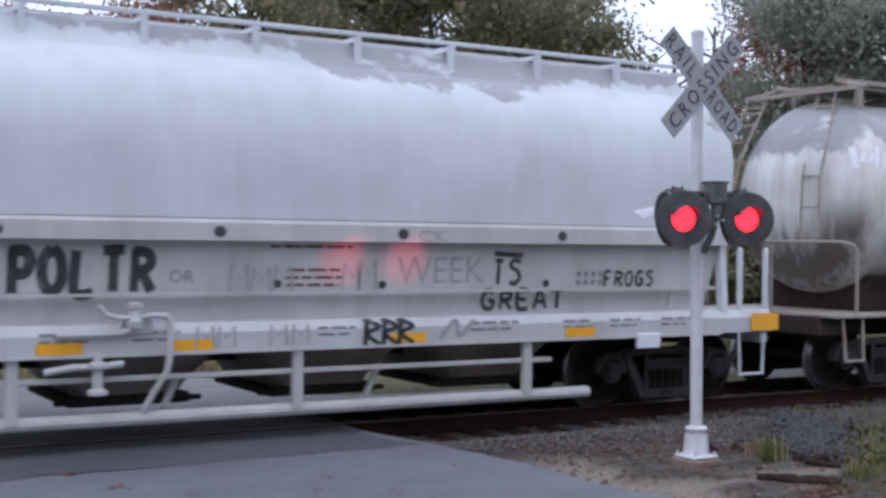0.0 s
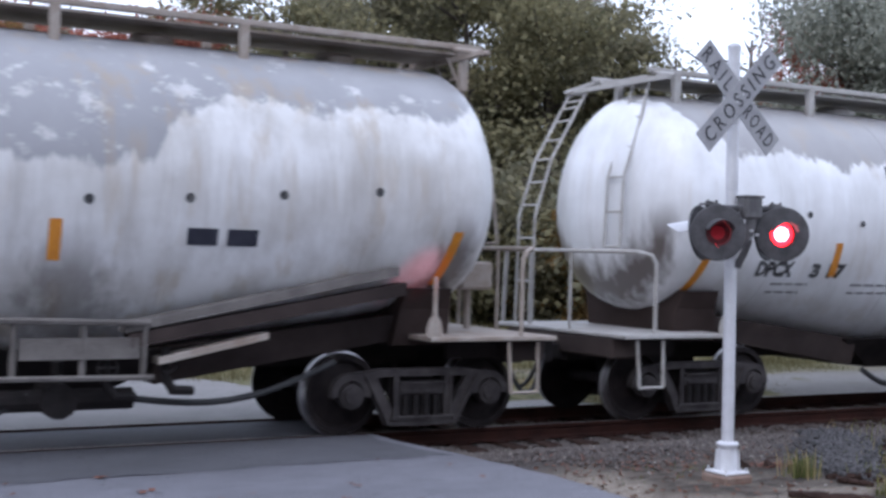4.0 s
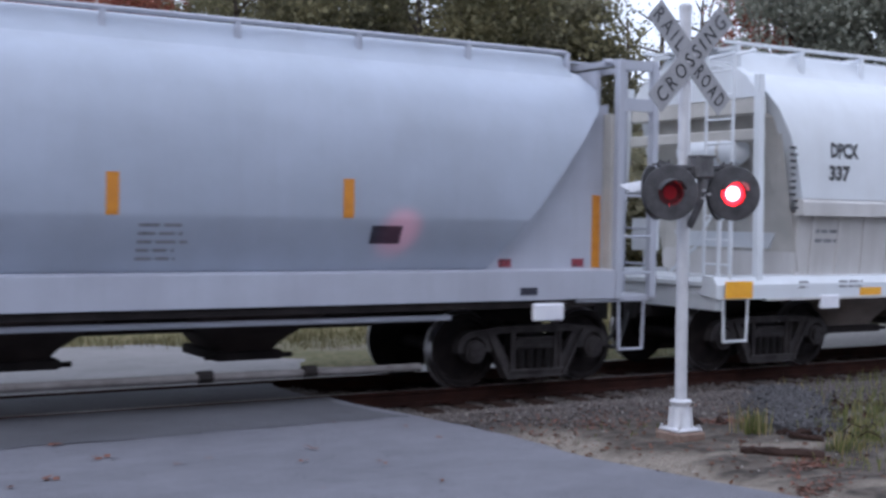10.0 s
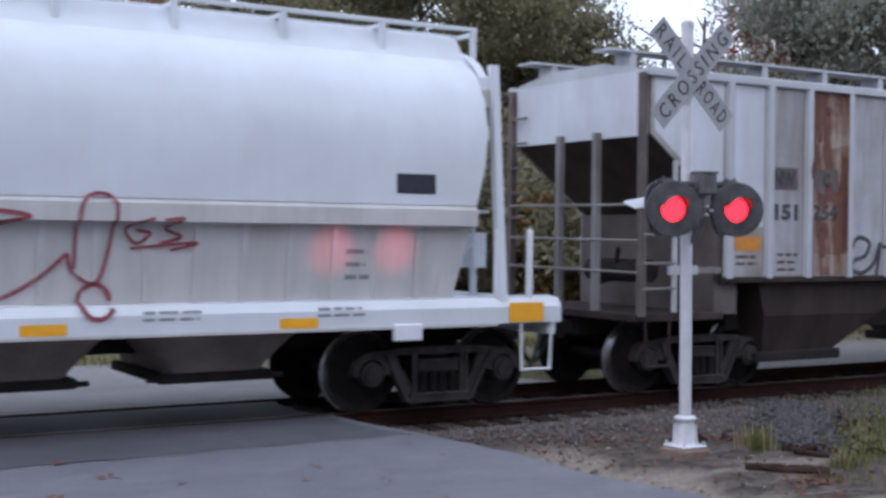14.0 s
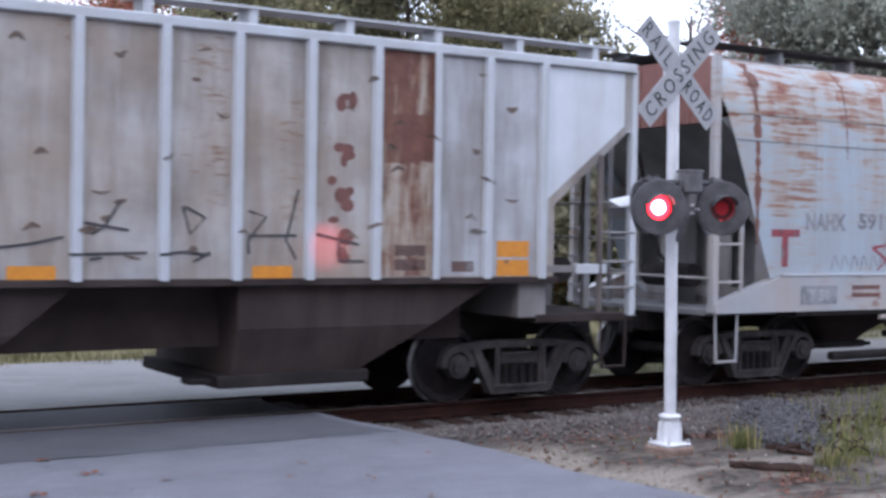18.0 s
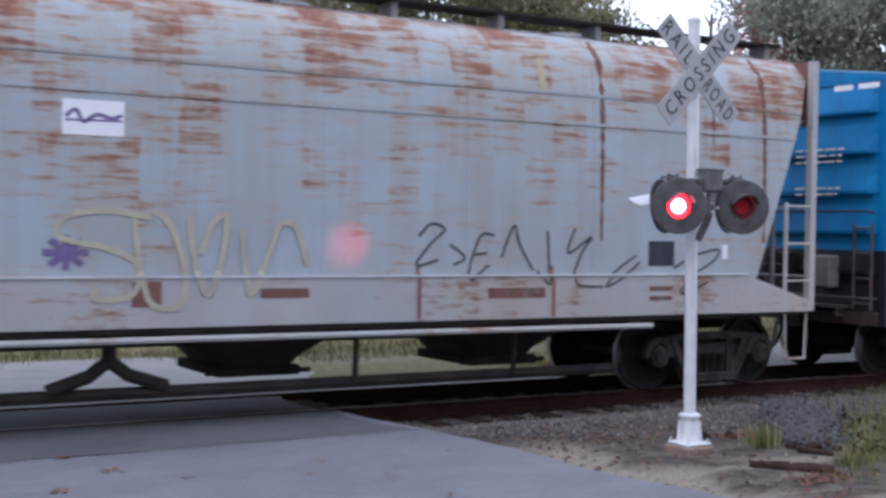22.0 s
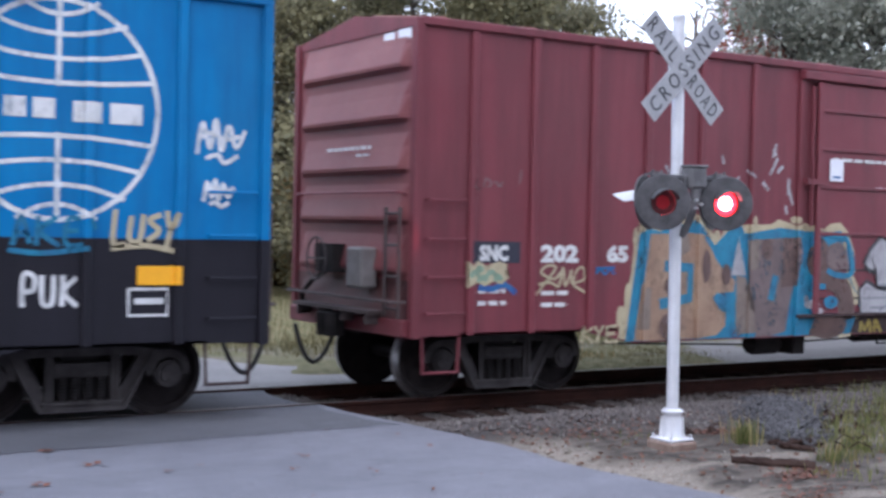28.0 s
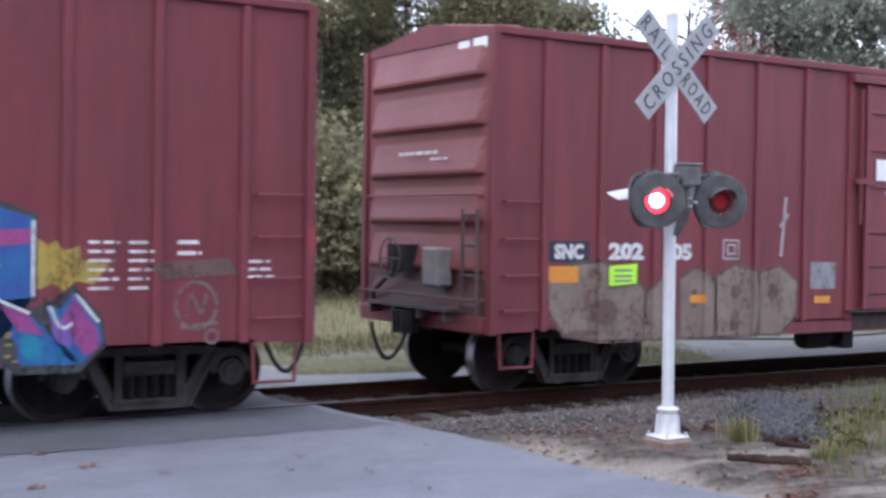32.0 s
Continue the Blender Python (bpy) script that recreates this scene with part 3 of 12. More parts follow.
def stones_mesh(name, rng, count, place, size):
    verts, faces = [], []
    base = [(1, 0, -0.3), (-0.1, 0.95, -0.25), (-0.9, -0.1, -0.35), (0.05, -1, -0.2), (0.15, 0.1, 0.75), (0.0, 0.0, -0.7)]
    tri = [(0, 1, 4), (1, 2, 4), (2, 3, 4), (3, 0, 4), (1, 0, 5), (2, 1, 5), (3, 2, 5), (0, 3, 5)]
    for _ in range(count):
        x, y, z = place(rng)
        s = size(rng)
        e = Euler((rng.uniform(-0.6, 0.6), rng.uniform(-0.6, 0.6), rng.uniform(0, 6.28))).to_matrix()
        k = len(verts)
        for b in base:
            q = e @ Vector((b[0] * s * rng.uniform(0.7, 1.25), b[1] * s * rng.uniform(0.6, 1.1), b[2] * s * rng.uniform(0.6, 1.1)))
            verts.append((x + q.x, y + q.y, z + q.z))
        faces += [(a + k, b + k, c + k) for a, b, c in tri]
    me = bpy.data.meshes.new(name)
    me.from_pydata(verts, [], faces)
    return me


def build_ballast():
    def place(rng):
        while True:
            y = rng.triangular(9.7, 15.3, 11.6)
            x = 6.6 + 20 * rng.random() ** 1.35
            if x > 9.0 and rng.random() < 0.3:
                y = rng.uniform(9.5, 11.2)
            if x > road_edge(y) + 0.12 + max(0, 11.4 - y) * 0.40:
                return x, y, ground_z(x, y) + 0.012
    me = stones_mesh("ballast", random.Random(2), 30000, place, lambda r: r.uniform(0.014, 0.040))
    me.materials.append(M_STONE)
    tagged(new("ballast", me), "grey crushed-stone ballast along the rails", "gravel", kind="stuff")

    def far(rng):
        return rng.uniform(26, 70), rng.uniform(11.2, 15.4), -0.12
    me = stones_mesh("ballast", random.Random(3), 7000, far, lambda r: r.uniform(0.03, 0.06))
    me.materials.append(M_STONE)
    tagged(new("ballast", me), "grey crushed-stone ballast farther down the line", "gravel", kind="stuff")


build_ballast()


# ---- crossing signal ----
def letters(name, text, size, material, parent, at, width=None, extrude=0.0015, label=""):
    """Text in the built-in font as a mesh, in the plane x right, z up, facing -y."""
    me = text_mesh(name, text, size, width, extrude, 0.0, 1.45)
    me.materials.append(material)
    return hang(name, me, parent, label, at)


def text_mesh(name, text, size, width=None, extrude=0.0015, bold=0.0, spacing=1.0):
    cu = bpy.data.curves.new(name, "FONT")
    cu.body, cu.size, cu.extrude, cu.offset = text, size, extrude, bold
    cu.align_x, cu.align_y = "CENTER", "CENTER"
    cu.space_character = spacing
    cu.resolution_u = 2
    ob = bpy.data.objects.new(name, cu)
    me = bpy.data.meshes.new_from_object(ob)
    bpy.data.objects.remove(ob)
    bpy.data.curves.remove(cu)
    xs = [v.co.x for v in me.vertices] or [0, 1]
    ys = [v.co.y for v in me.vertices] or [0, 1]
    cx, cy = (max(xs) + min(xs)) / 2, (max(ys) + min(ys)) / 2
    k = size / max(1e-6, max(ys) - min(ys)) * 1.0
    kx = width / max(1e-6, max(xs) - min(xs)) if width else k
    for v in me.vertices:
        v.co = Vector(((v.co.x - cx) * kx, -v.co.z, (v.co.y - cy) * k))
    me.name = name
    return me


MAST = (8.13, 9.0)
BEAM = 204          # the rear lamps look down the road beyond the track
ARM = -0.145       # the lamp arm stands this far before the mast


def build_signal():
    sig = thing("crossing_signal", pose(MAST[0], MAST[1], 0.10, 0, -0.55, 0), "silver railroad crossing signal mast with crossbuck and twin red flashers", "crossing signal")
    bm = bmesh.new()
    rod(bm, (0, 0, 0.02), (0, 0, 3.93), 0.056, 20)
    lathe(bm, [(0.062, 3.90), (0.064, 3.94), (0.04, 3.965), (0.01, 3.97)], seg=20)
    part("mast", bm, M_SILVER, sig, "round silver pipe mast", True)
    bm = bmesh.new()
    lathe(bm, [(0.10, 0.03), (0.088, 0.05), (0.082, 0.23), (0.098, 0.25), (0.104, 0.275), (0.09, 0.29), (0.06, 0.295)], seg=20)
    for i in range(4):
        a = math.pi / 4 + i * math.pi / 2
        c, s = math.cos(a), math.sin(a)
        hexa(bm, [(c * 0.07 - s * 0.012, s * 0.07 + c * 0.012, 0.03), (c * 0.118 - s * 0.012, s * 0.118 + c * 0.012, 0.03), (c * 0.118 + s * 0.012, s * 0.118 - c * 0.012, 0.03), (c * 0.07 + s * 0.012, s * 0.07 - c * 0.012, 0.03),
                  (c * 0.07 - s * 0.012, s * 0.07 + c * 0.012, 0.22), (c * 0.104 - s * 0.012, s * 0.104 + c * 0.012, 0.22), (c * 0.104 + s * 0.012, s * 0.104 - c * 0.012, 0.22), (c * 0.07 + s * 0.012, s * 0.07 - c * 0.012, 0.22)])
    base = part("base_casting", bm, M_SILVER, sig, "ribbed cast base with a square flange", True)
    part("flange", boxed(-0.145, 0.145, -0.145, 0.145, 0.0, 0.03, 0.01), M_SILVER, base)
    for sx in (-1, 1):
        for sy in (-1, 1):
            bm = bmesh.new()
            rod(bm, (sx * 0.12, sy * 0.12, 0.03), (sx * 0.12, sy * 0.12, 0.06), 0.013, 6)
            part("bolt", bm, M_GALV, base)
    # crossbuck: two boards
    for ang, dy, words in ((-45.0, -0.068, (("RAIL", -0.355, 0.43), ("ROAD", 0.345, 0.43))), (45.0, -0.082, (("CROSSING", 0.0, 1.09),))):
        board = part("crossbuck_board", boxed(-0.61, 0.61, -0.004, 0.004, -0.115, 0.115, 0.003), M_SIGN, sig, "grey-white crossbuck board with black letters")
        board.matrix_basis = pose(0, dy, 3.45, 0, -ang, 0)
        for w, x, wid in words:
            letters("letters", w, 0.142, M_LETTER, board, pose(x, -0.0065, 0), wid)
        for x in (-0.05, 0.05):
            bm = bmesh.new()
            rod(bm, (x, -0.012, 0.0), (x, 0.004, 0.0), 0.012, 8)
            part("bolt", bm, M_GALV, board)
    part("clamp", boxed(-0.075, 0.075, -0.064, 0.07, 3.40, 3.50, 0.01), M_GALV, sig)
    # lamp arm on a bracket before the mast, terminal box, elbow and drop conduit
    bm = bmesh.new()
    rod(bm, (-0.40, ARM, 2.44), (0.42, ARM, 2.44), 0.027, 10)
    part("cross_arm", bm, M_DISC, sig, "dark lamp arm", True)
    box = part("junction_box", boxed(-0.02, 0.19, ARM - 0.075, ARM + 0.065, 2.34, 2.55, 0.022), M_HOUSING, sig, "weathered grey terminal box")
    part("lid", boxed(-0.028, 0.198, ARM - 0.082, ARM + 0.07, 2.535, 2.56, 0.008), M_HOUSING, box)
    bm = bmesh.new()
    rod(bm, (0.085, ARM - 0.02, 2.34), (0.085, ARM - 0.02, 2.25), 0.05, 12)
    pipe(bm, [(0.085, ARM - 0.02, 2.27), (0.075, ARM + 0.0, 2.14), (0.06, ARM + 0.03, 2.04), (0.045, 0.0 + ARM * 0.5, 1.96), (0.03, -0.05, 1.9)], 0.036, 10)
    part("elbow", bm, M_HOUSING, sig, "grey conduit elbow below the terminal box", True)
    for a in (0.0, 2.1, 4.2):
        bm = bmesh.new()
        rod(bm, (0.085 + 0.042 * math.cos(a), ARM - 0.075, 2.2 + 0.042 * math.sin(a)), (0.085 + 0.042 * math.cos(a), ARM - 0.03, 2.2 + 0.042 * math.sin(a)), 0.012, 6)
        part("bolt", bm, M_GALV, sig)
    part("mast_clamp", boxed(-0.07, 0.07, ARM - 0.03, 0.075, 2.38, 2.47, 0.01), M_HOUSING, sig, "clamp that holds the lamp arm")
    for x in (-0.385, 0.385):
        bm = bmesh.new()
        rod(bm, (x, ARM, 2.36), (x, ARM, 2.49), 0.045, 12)
        for q in (-0.05, 0.05):
            rod(bm, (x + q, ARM - 0.03, 2.47), (x + q, ARM - 0.03, 2.505), 0.013, 6)
        bx(bm, x - 0.08, x + 0.08, ARM - 0.05, ARM + 0.05, 2.455, 2.475)
        part("arm_clamp", bm, M_HOUSING, sig, "bolted lamp clamp")
    moving, cores = [], []
    for x in (-0.385, 0.385):
        for face in (-1, 1):
            turn = -28 if face < 0 else 0
            lamp = bmesh.new()
            # back shell
            lathe(lamp, [(0.02, 0.13), (0.10, 0.125), (0.135, 0.08), (0.145, 0.0), (0.138, 0.0), (0.128, 0.078), (0.09, 0.11), (0.01, 0.115)], "y", 28, caps=False)
            head = part("lamp_head", lamp, M_DISC, sig, "round black flasher head", True)
            head.matrix_basis = pose(x, ARM + face * 0.115, 2.21, 0 if face < 0 else 6.5, 0, turn if face < 0 else BEAM)
            bm = bmesh.new()
            seg = 40
            rings = []
            for r, y in ((0.114, -0.012), (0.245, -0.008), (0.252, 0.004), (0.245, 0.012), (0.114, 0.004)):
                rings.append([(r * math.cos(2 * math.pi * i / seg), y, r * math.sin(2 * math.pi * i / seg)) for i in range(seg)])
            loft(bm, rings + rings[:1], caps=False)
            part("background_disc", bm, M_DISC, head, "weathered black target disc", True)
            bm = bmesh.new()
            hi = []
            far = 0.12 if face < 0 else 0.22
            for i in range(17):
                a = math.radians(15 + 150 * i / 16)
                ca, sa = math.cos(a), math.sin(a)
                hi.append(((0.128 * ca, -0.010, 0.128 * sa), (0.124 * ca, -0.10 - far * sa, 0.124 * sa - 0.01), (0.116 * ca, -0.10 - far * sa, 0.116 * sa - 0.01), (0.120 * ca, -0.010, 0.120 * sa)))
            loft(bm, [list(h) for h in hi])
            part("visor", bm, M_DISC if face < 0 else M_GALV, head, "hood over the lens", True)
            bm = bmesh.new()
            lathe(bm, [(0.113, 0.055), (0.111, 0.045), (0.06, 0.035), (0.001, 0.032)], "y", 28)
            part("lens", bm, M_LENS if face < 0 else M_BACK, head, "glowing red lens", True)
            bm = bmesh.new()
            if face < 0:
                lathe(bm, [(0.001, 0.033), (0.066, 0.033), (0.06, 0.028), (0.001, 0.026)], "y", 20)
                cores.append((0 if x < 0 else 1, part("lamp_core", bm, M_CORE, head, "bright lamp centre", True)))
                bm = bmesh.new()
            # disc added to hide the always-glowing lens, so the lamp seems to flash
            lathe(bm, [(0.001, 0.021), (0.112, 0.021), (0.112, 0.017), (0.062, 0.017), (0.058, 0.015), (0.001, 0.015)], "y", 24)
            cover = part("shutter", bm, M_COVER, head, "dark red disc added to hide the steady lamp between flashes")
            cover.data.materials.append(M_DIM)
            for f in cover.data.polygons:
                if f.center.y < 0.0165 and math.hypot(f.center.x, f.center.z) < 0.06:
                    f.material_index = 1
            moving.append((0 if x < 0 else 1, cover))
            if face > 0:
                # the bulb behind the rear lens, which throws a narrow red beam
                bulb = new("bulb", bpy.data.lights.new("bulb", "SPOT"))
                bulb.data.energy, bulb.data.color = 310.0, (1.0, 0.10, 0.13)
                bulb.data.spot_size, bulb.data.spot_blend, bulb.data.shadow_soft_size = radians(9.6), 1.0, 0.025
                bulb.parent = head
                bulb.matrix_basis = pose(0, 0.0265, 0, -90, 0, 0)
    return sig, moving, cores


SIGNAL, LAMP_COVERS, CORES = build_signal()
part_of = part("foundation", boxed(-0.17, 0.17, -0.17, 0.17, -0.30, 0.0, 0.02), M_RUSTED, None)
part_of.matrix_basis = pose(MAST[0], MAST[1], 0.10)
tagged(part_of, "rust-stained concrete footing under the signal mast", "footing")
# ---- woods behind the track ----
def tree_meshes(name, rng, height, spread, leaf, leaves, size, conifer=False, low=0.18, dense=1.0):
    trunk = bmesh.new()
    top = Vector((rng.uniform(-0.4, 0.4), rng.uniform(-0.4, 0.4), height * 0.93))
    rod(trunk, (0, 0, -0.3), (top.x * 0.4, top.y * 0.4, height * 0.45), 0.024 * height, 8, 0.016 * height)
    rod(trunk, (top.x * 0.4, top.y * 0.4, height * 0.45), top, 0.016 * height, 7, 0.004 * height)
    hubs = []
    limbs = 26 if conifer else 20
    for i in range(limbs):
        f = low + (0.97 - low) * (i + rng.random() * 0.6) / limbs
        a = rng.uniform(0, 2 * math.pi)
        if conifer:
            reach = spread * (1.05 - f) * rng.uniform(0.65, 1.15) + 0.35
            rise = rng.uniform(-0.05, 0.25)
        else:
            reach = spread * math.sqrt(max(0.05, 1 - (2 * f - 1.05) ** 2)) * rng.uniform(0.6, 1.15)
            rise = rng.uniform(0.2, 0.7)
        st = Vector((top.x * f, top.y * f, height * f * 0.93))
        en = st + Vector((math.cos(a) * reach, math.sin(a) * reach, reach * rise))
        rod(trunk, st, en, 0.006 * height, 5, 0.0015 * height, caps=False)
        for j in range(3 if conifer else 4):
            q = st.lerp(en, rng.uniform(0.45, 1.08)) + Vector((rng.gauss(0, 0.28), rng.gauss(0, 0.28), rng.gauss(0, 0.22)))
            hubs.append((q, rng.uniform(0.35, 0.75) * (0.8 if conifer else 1.0) * spread / 2.4))
    verts, faces = [], []
    for _ in range(leaves):
        q, r = rng.choice(hubs)
        d = Vector((rng.gauss(0, 1), rng.gauss(0, 1), rng.gauss(0, 0.75))) * r * 0.62
        c = q + d
        s = size * rng.uniform(0.6, 1.35)
        e = Euler((rng.uniform(-1.2, 1.2), rng.uniform(-1.2, 1.2), rng.uniform(0, 6.28))).to_matrix()
        k = len(verts)
        for u, v in ((-0.5, 0), (0, -0.32), (0.55, 0), (0, 0.36)):
            verts.append(c + e @ Vector((u * s, v * s, 0.1 * s * (u * u))))
        faces.append((k, k + 1, k + 2, k + 3))
    crown = bpy.data.meshes.new("crown")
    crown.from_pydata(verts, [], faces)
    crown.materials.append(leaf)
    return mesh_of("trunk", trunk, M_BARK, True), crown


def plant_woods():
    rng = random.Random(11)
    kinds = {
        "pine": tree_meshes("pine", rng, 11, 2.5, M_LEAF_DARK, 25000, 0.135, True, 0.08),
        "pine_b": tree_meshes("pine_b", rng, 10, 2.9, M_LEAF_DARK, 25000, 0.14, True, 0.05),
        "oak": tree_meshes("oak", rng, 9, 3.0, M_LEAF_OLIVE, 23000, 0.135, False, 0.12),
        "willow": tree_meshes("willow", rng, 9, 3.0, M_LEAF_GREY, 26000, 0.14, False, 0.12),
        "maple": tree_meshes("maple", rng, 9, 2.7, M_LEAF_RED, 18000, 0.125, False, 0.15),
        "birch": tree_meshes("birch", rng, 8, 2.2, M_LEAF_GOLD, 13000, 0.12, False, 0.15),
        "screen": tree_meshes("screen", rng, 9, 3.0, M_LEAF_OLIVE, 4000, 0.32, False, 0.12),
        "sapling": tree_meshes("sapling", rng, 8, 1.7, M_LEAF_OLIVE, 700, 0.085, False, 0.25),
    }
    about = {"pine": ("dark green pine tree at the edge of the woods", "tree"), "pine_b": ("broad dark green pine tree", "tree"),
             "oak": ("olive green broadleaf tree in early autumn", "tree"), "willow": ("hazy grey-green broadleaf tree", "tree"), "maple": ("maple tree with red autumn leaves", "tree"),
             "birch": ("small tree with yellow-brown autumn leaves", "tree"), "screen": ("unseen olive green tree added to block low sky light", "tree"), "sapling": ("thin half-bare sapling against the sky", "tree")}

    def put(kind, heading, dist, top, wide=1.0):
        h = {"pine": 11, "pine_b": 10, "oak": 9, "screen": 9, "willow": 9, "maple": 9, "birch": 8, "sapling": 8}[kind]
        a = radians(heading)
        x, y = math.sin(a) * dist, math.cos(a) * dist
        gz = ground_z(x, y)
        s = (2.06 + dist * math.tan(radians(top)) - gz) / (h * 1.0)
        ob = thing("tree", pose(x, y, gz, 0, 0, rng.uniform(0, 360)), *about[kind], group="trees behind the track")
        ob.scale = (s * wide, s * wide, s)
        hang("trunk", kinds[kind][0], ob, "rough grey-brown trunk")
        hang("crown", kinds[kind][1], ob)
    # heading from the track's normal, distance, height of the top in degrees over the eye
    for row in ((2, 44, 9.5, "oak"), (6, 46, 10.5, "pine"), (9, 40, 9, "birch"), (11.5, 42, 10.2, "maple"), (14.2, 38, 9.8, "maple"), (16.8, 40, 10.0, "maple"),
                (19.2, 44, 10.2, "birch"), (20.8, 46, 10.8, "pine_b"), (22.6, 42, 11.2, "oak"), (24.6, 46, 12.0, "pine"), (26.4, 42, 12.4, "pine_b"), (28.6, 45, 12.6, "pine"),
                (30.6, 43, 12.2, "oak"), (32.6, 46, 12.8, "pine_b"), (34.4, 43, 12.6, "oak"), (36.3, 45, 12.2, "pine"), (37.6, 42, 10.6, "pine_b"),
                (24, 60, 13.0, "pine"), (29, 62, 13.5, "pine_b"), (34, 60, 13.2, "pine"), (18, 62, 10.6, "pine_b"), (12, 60, 10.6, "pine"),
                (39.8, 58, 9.6, "sapling"), (41.2, 55, 9.8, "sapling"), (42.4, 60, 10.4, "sapling"), (43.2, 57, 9.0, "sapling"), (40.6, 62, 5.0, "oak"), (42.8, 64, 5.4, "birch"),
                (45.2, 54, 10.2, "maple"), (46.6, 50, 11.3, "willow"), (48.6, 48, 11.6, "willow"), (50.6, 50, 12.0, "willow"), (53, 52, 11.5, "pine"), (56, 55, 11, "oak"), (60, 58, 11, "pine_b"),
                (66, 60, 10, "oak"), (-4, 48, 10, "pine_b"), (-10, 50, 10, "oak"), (-18, 50, 10, "pine"),
                # unseen trees added behind the camera to block the low sky
                *[(116 + 9.2 * i, 24 + 3 * (i % 3), 19 + 3 * (i % 4), "screen") for i in range(18)]):
        put(row[3], row[0], row[1], row[2], rng.uniform(0.95, 1.2))
    # low maples in front of the wood's edge
    for heading, dist, top in ((11.8, 36, 6.2), (15.0, 35, 5.6), (17.6, 37, 5.2)):
        put("maple", heading, dist, top, 1.25)
    # the undergrowth
    shrub = {}
    for key, mat in (("green", M_LEAF_OLIVE), ("dark", M_LEAF_DARK), ("brown", M_LEAF_GOLD)):
        shrub[key] = tree_meshes("shrub", rng, 3.0, 1.7, mat, 3600, 0.16, False, 0.05)
    for i in range(64):
        a = radians(rng.uniform(-6, 60))
        d = rng.uniform(33, 41)
        x, y = math.sin(a) * d * 1.0, math.cos(a) * d
        if y < 25:
            continue
        k = rng.choice(("green", "dark", "dark", "brown"))
        ob = thing("bush", pose(x, y, ground_z(x, y) - 0.05, 0, 0, rng.uniform(0, 360)), {"green": "olive green bush below the trees", "dark": "dark green bush below the trees", "brown": "yellow-brown autumn bush below the trees"}[k], "bush", "bushes behind the track")
        s = rng.uniform(0.7, 1.5)
        ob.scale = (s * 1.2, s * 1.2, s)
        hang("stem", shrub[k][0], ob)
        hang("crown", shrub[k][1], ob)


plant_woods()


def blades(name, rng, places, material, label, kind="stuff", cat="grass"):
    """places: rows of x, y, radius, count, height."""
    verts, faces = [], []
    for x, y, r, count, h in places:
        for _ in range(count):
            px, py = x + rng.gauss(0, r), y + rng.gauss(0, r * 0.8)
            z = ground_z(px, py)
            hh = h * rng.uniform(0.5, 1.25)
            a = rng.uniform(0, 6.28)
            lean = Vector((math.cos(a), math.sin(a), 0)) * hh * rng.uniform(0.1, 0.5)
            w = Vector((-math.sin(a), math.cos(a), 0)) * 0.0045 * (1 + hh)
            b = Vector((px, py, z))
            k = len(verts)
            verts += [b - w, b + w, b + lean * 0.4 + Vector((0, 0, hh * 0.6)) + w * 0.8, b + lean * 0.4 + Vector((0, 0, hh * 0.6)) - w * 0.8, b + lean + Vector((0, 0, hh))]
            faces += [(k, k + 1, k + 2, k + 3), (k + 3, k + 2, k + 4)]
    me = bpy.data.meshes.new(name)
    me.from_pydata(verts, [], faces)
    me.materials.append(material)
    return tagged(new(name, me), label, cat, kind=kind)


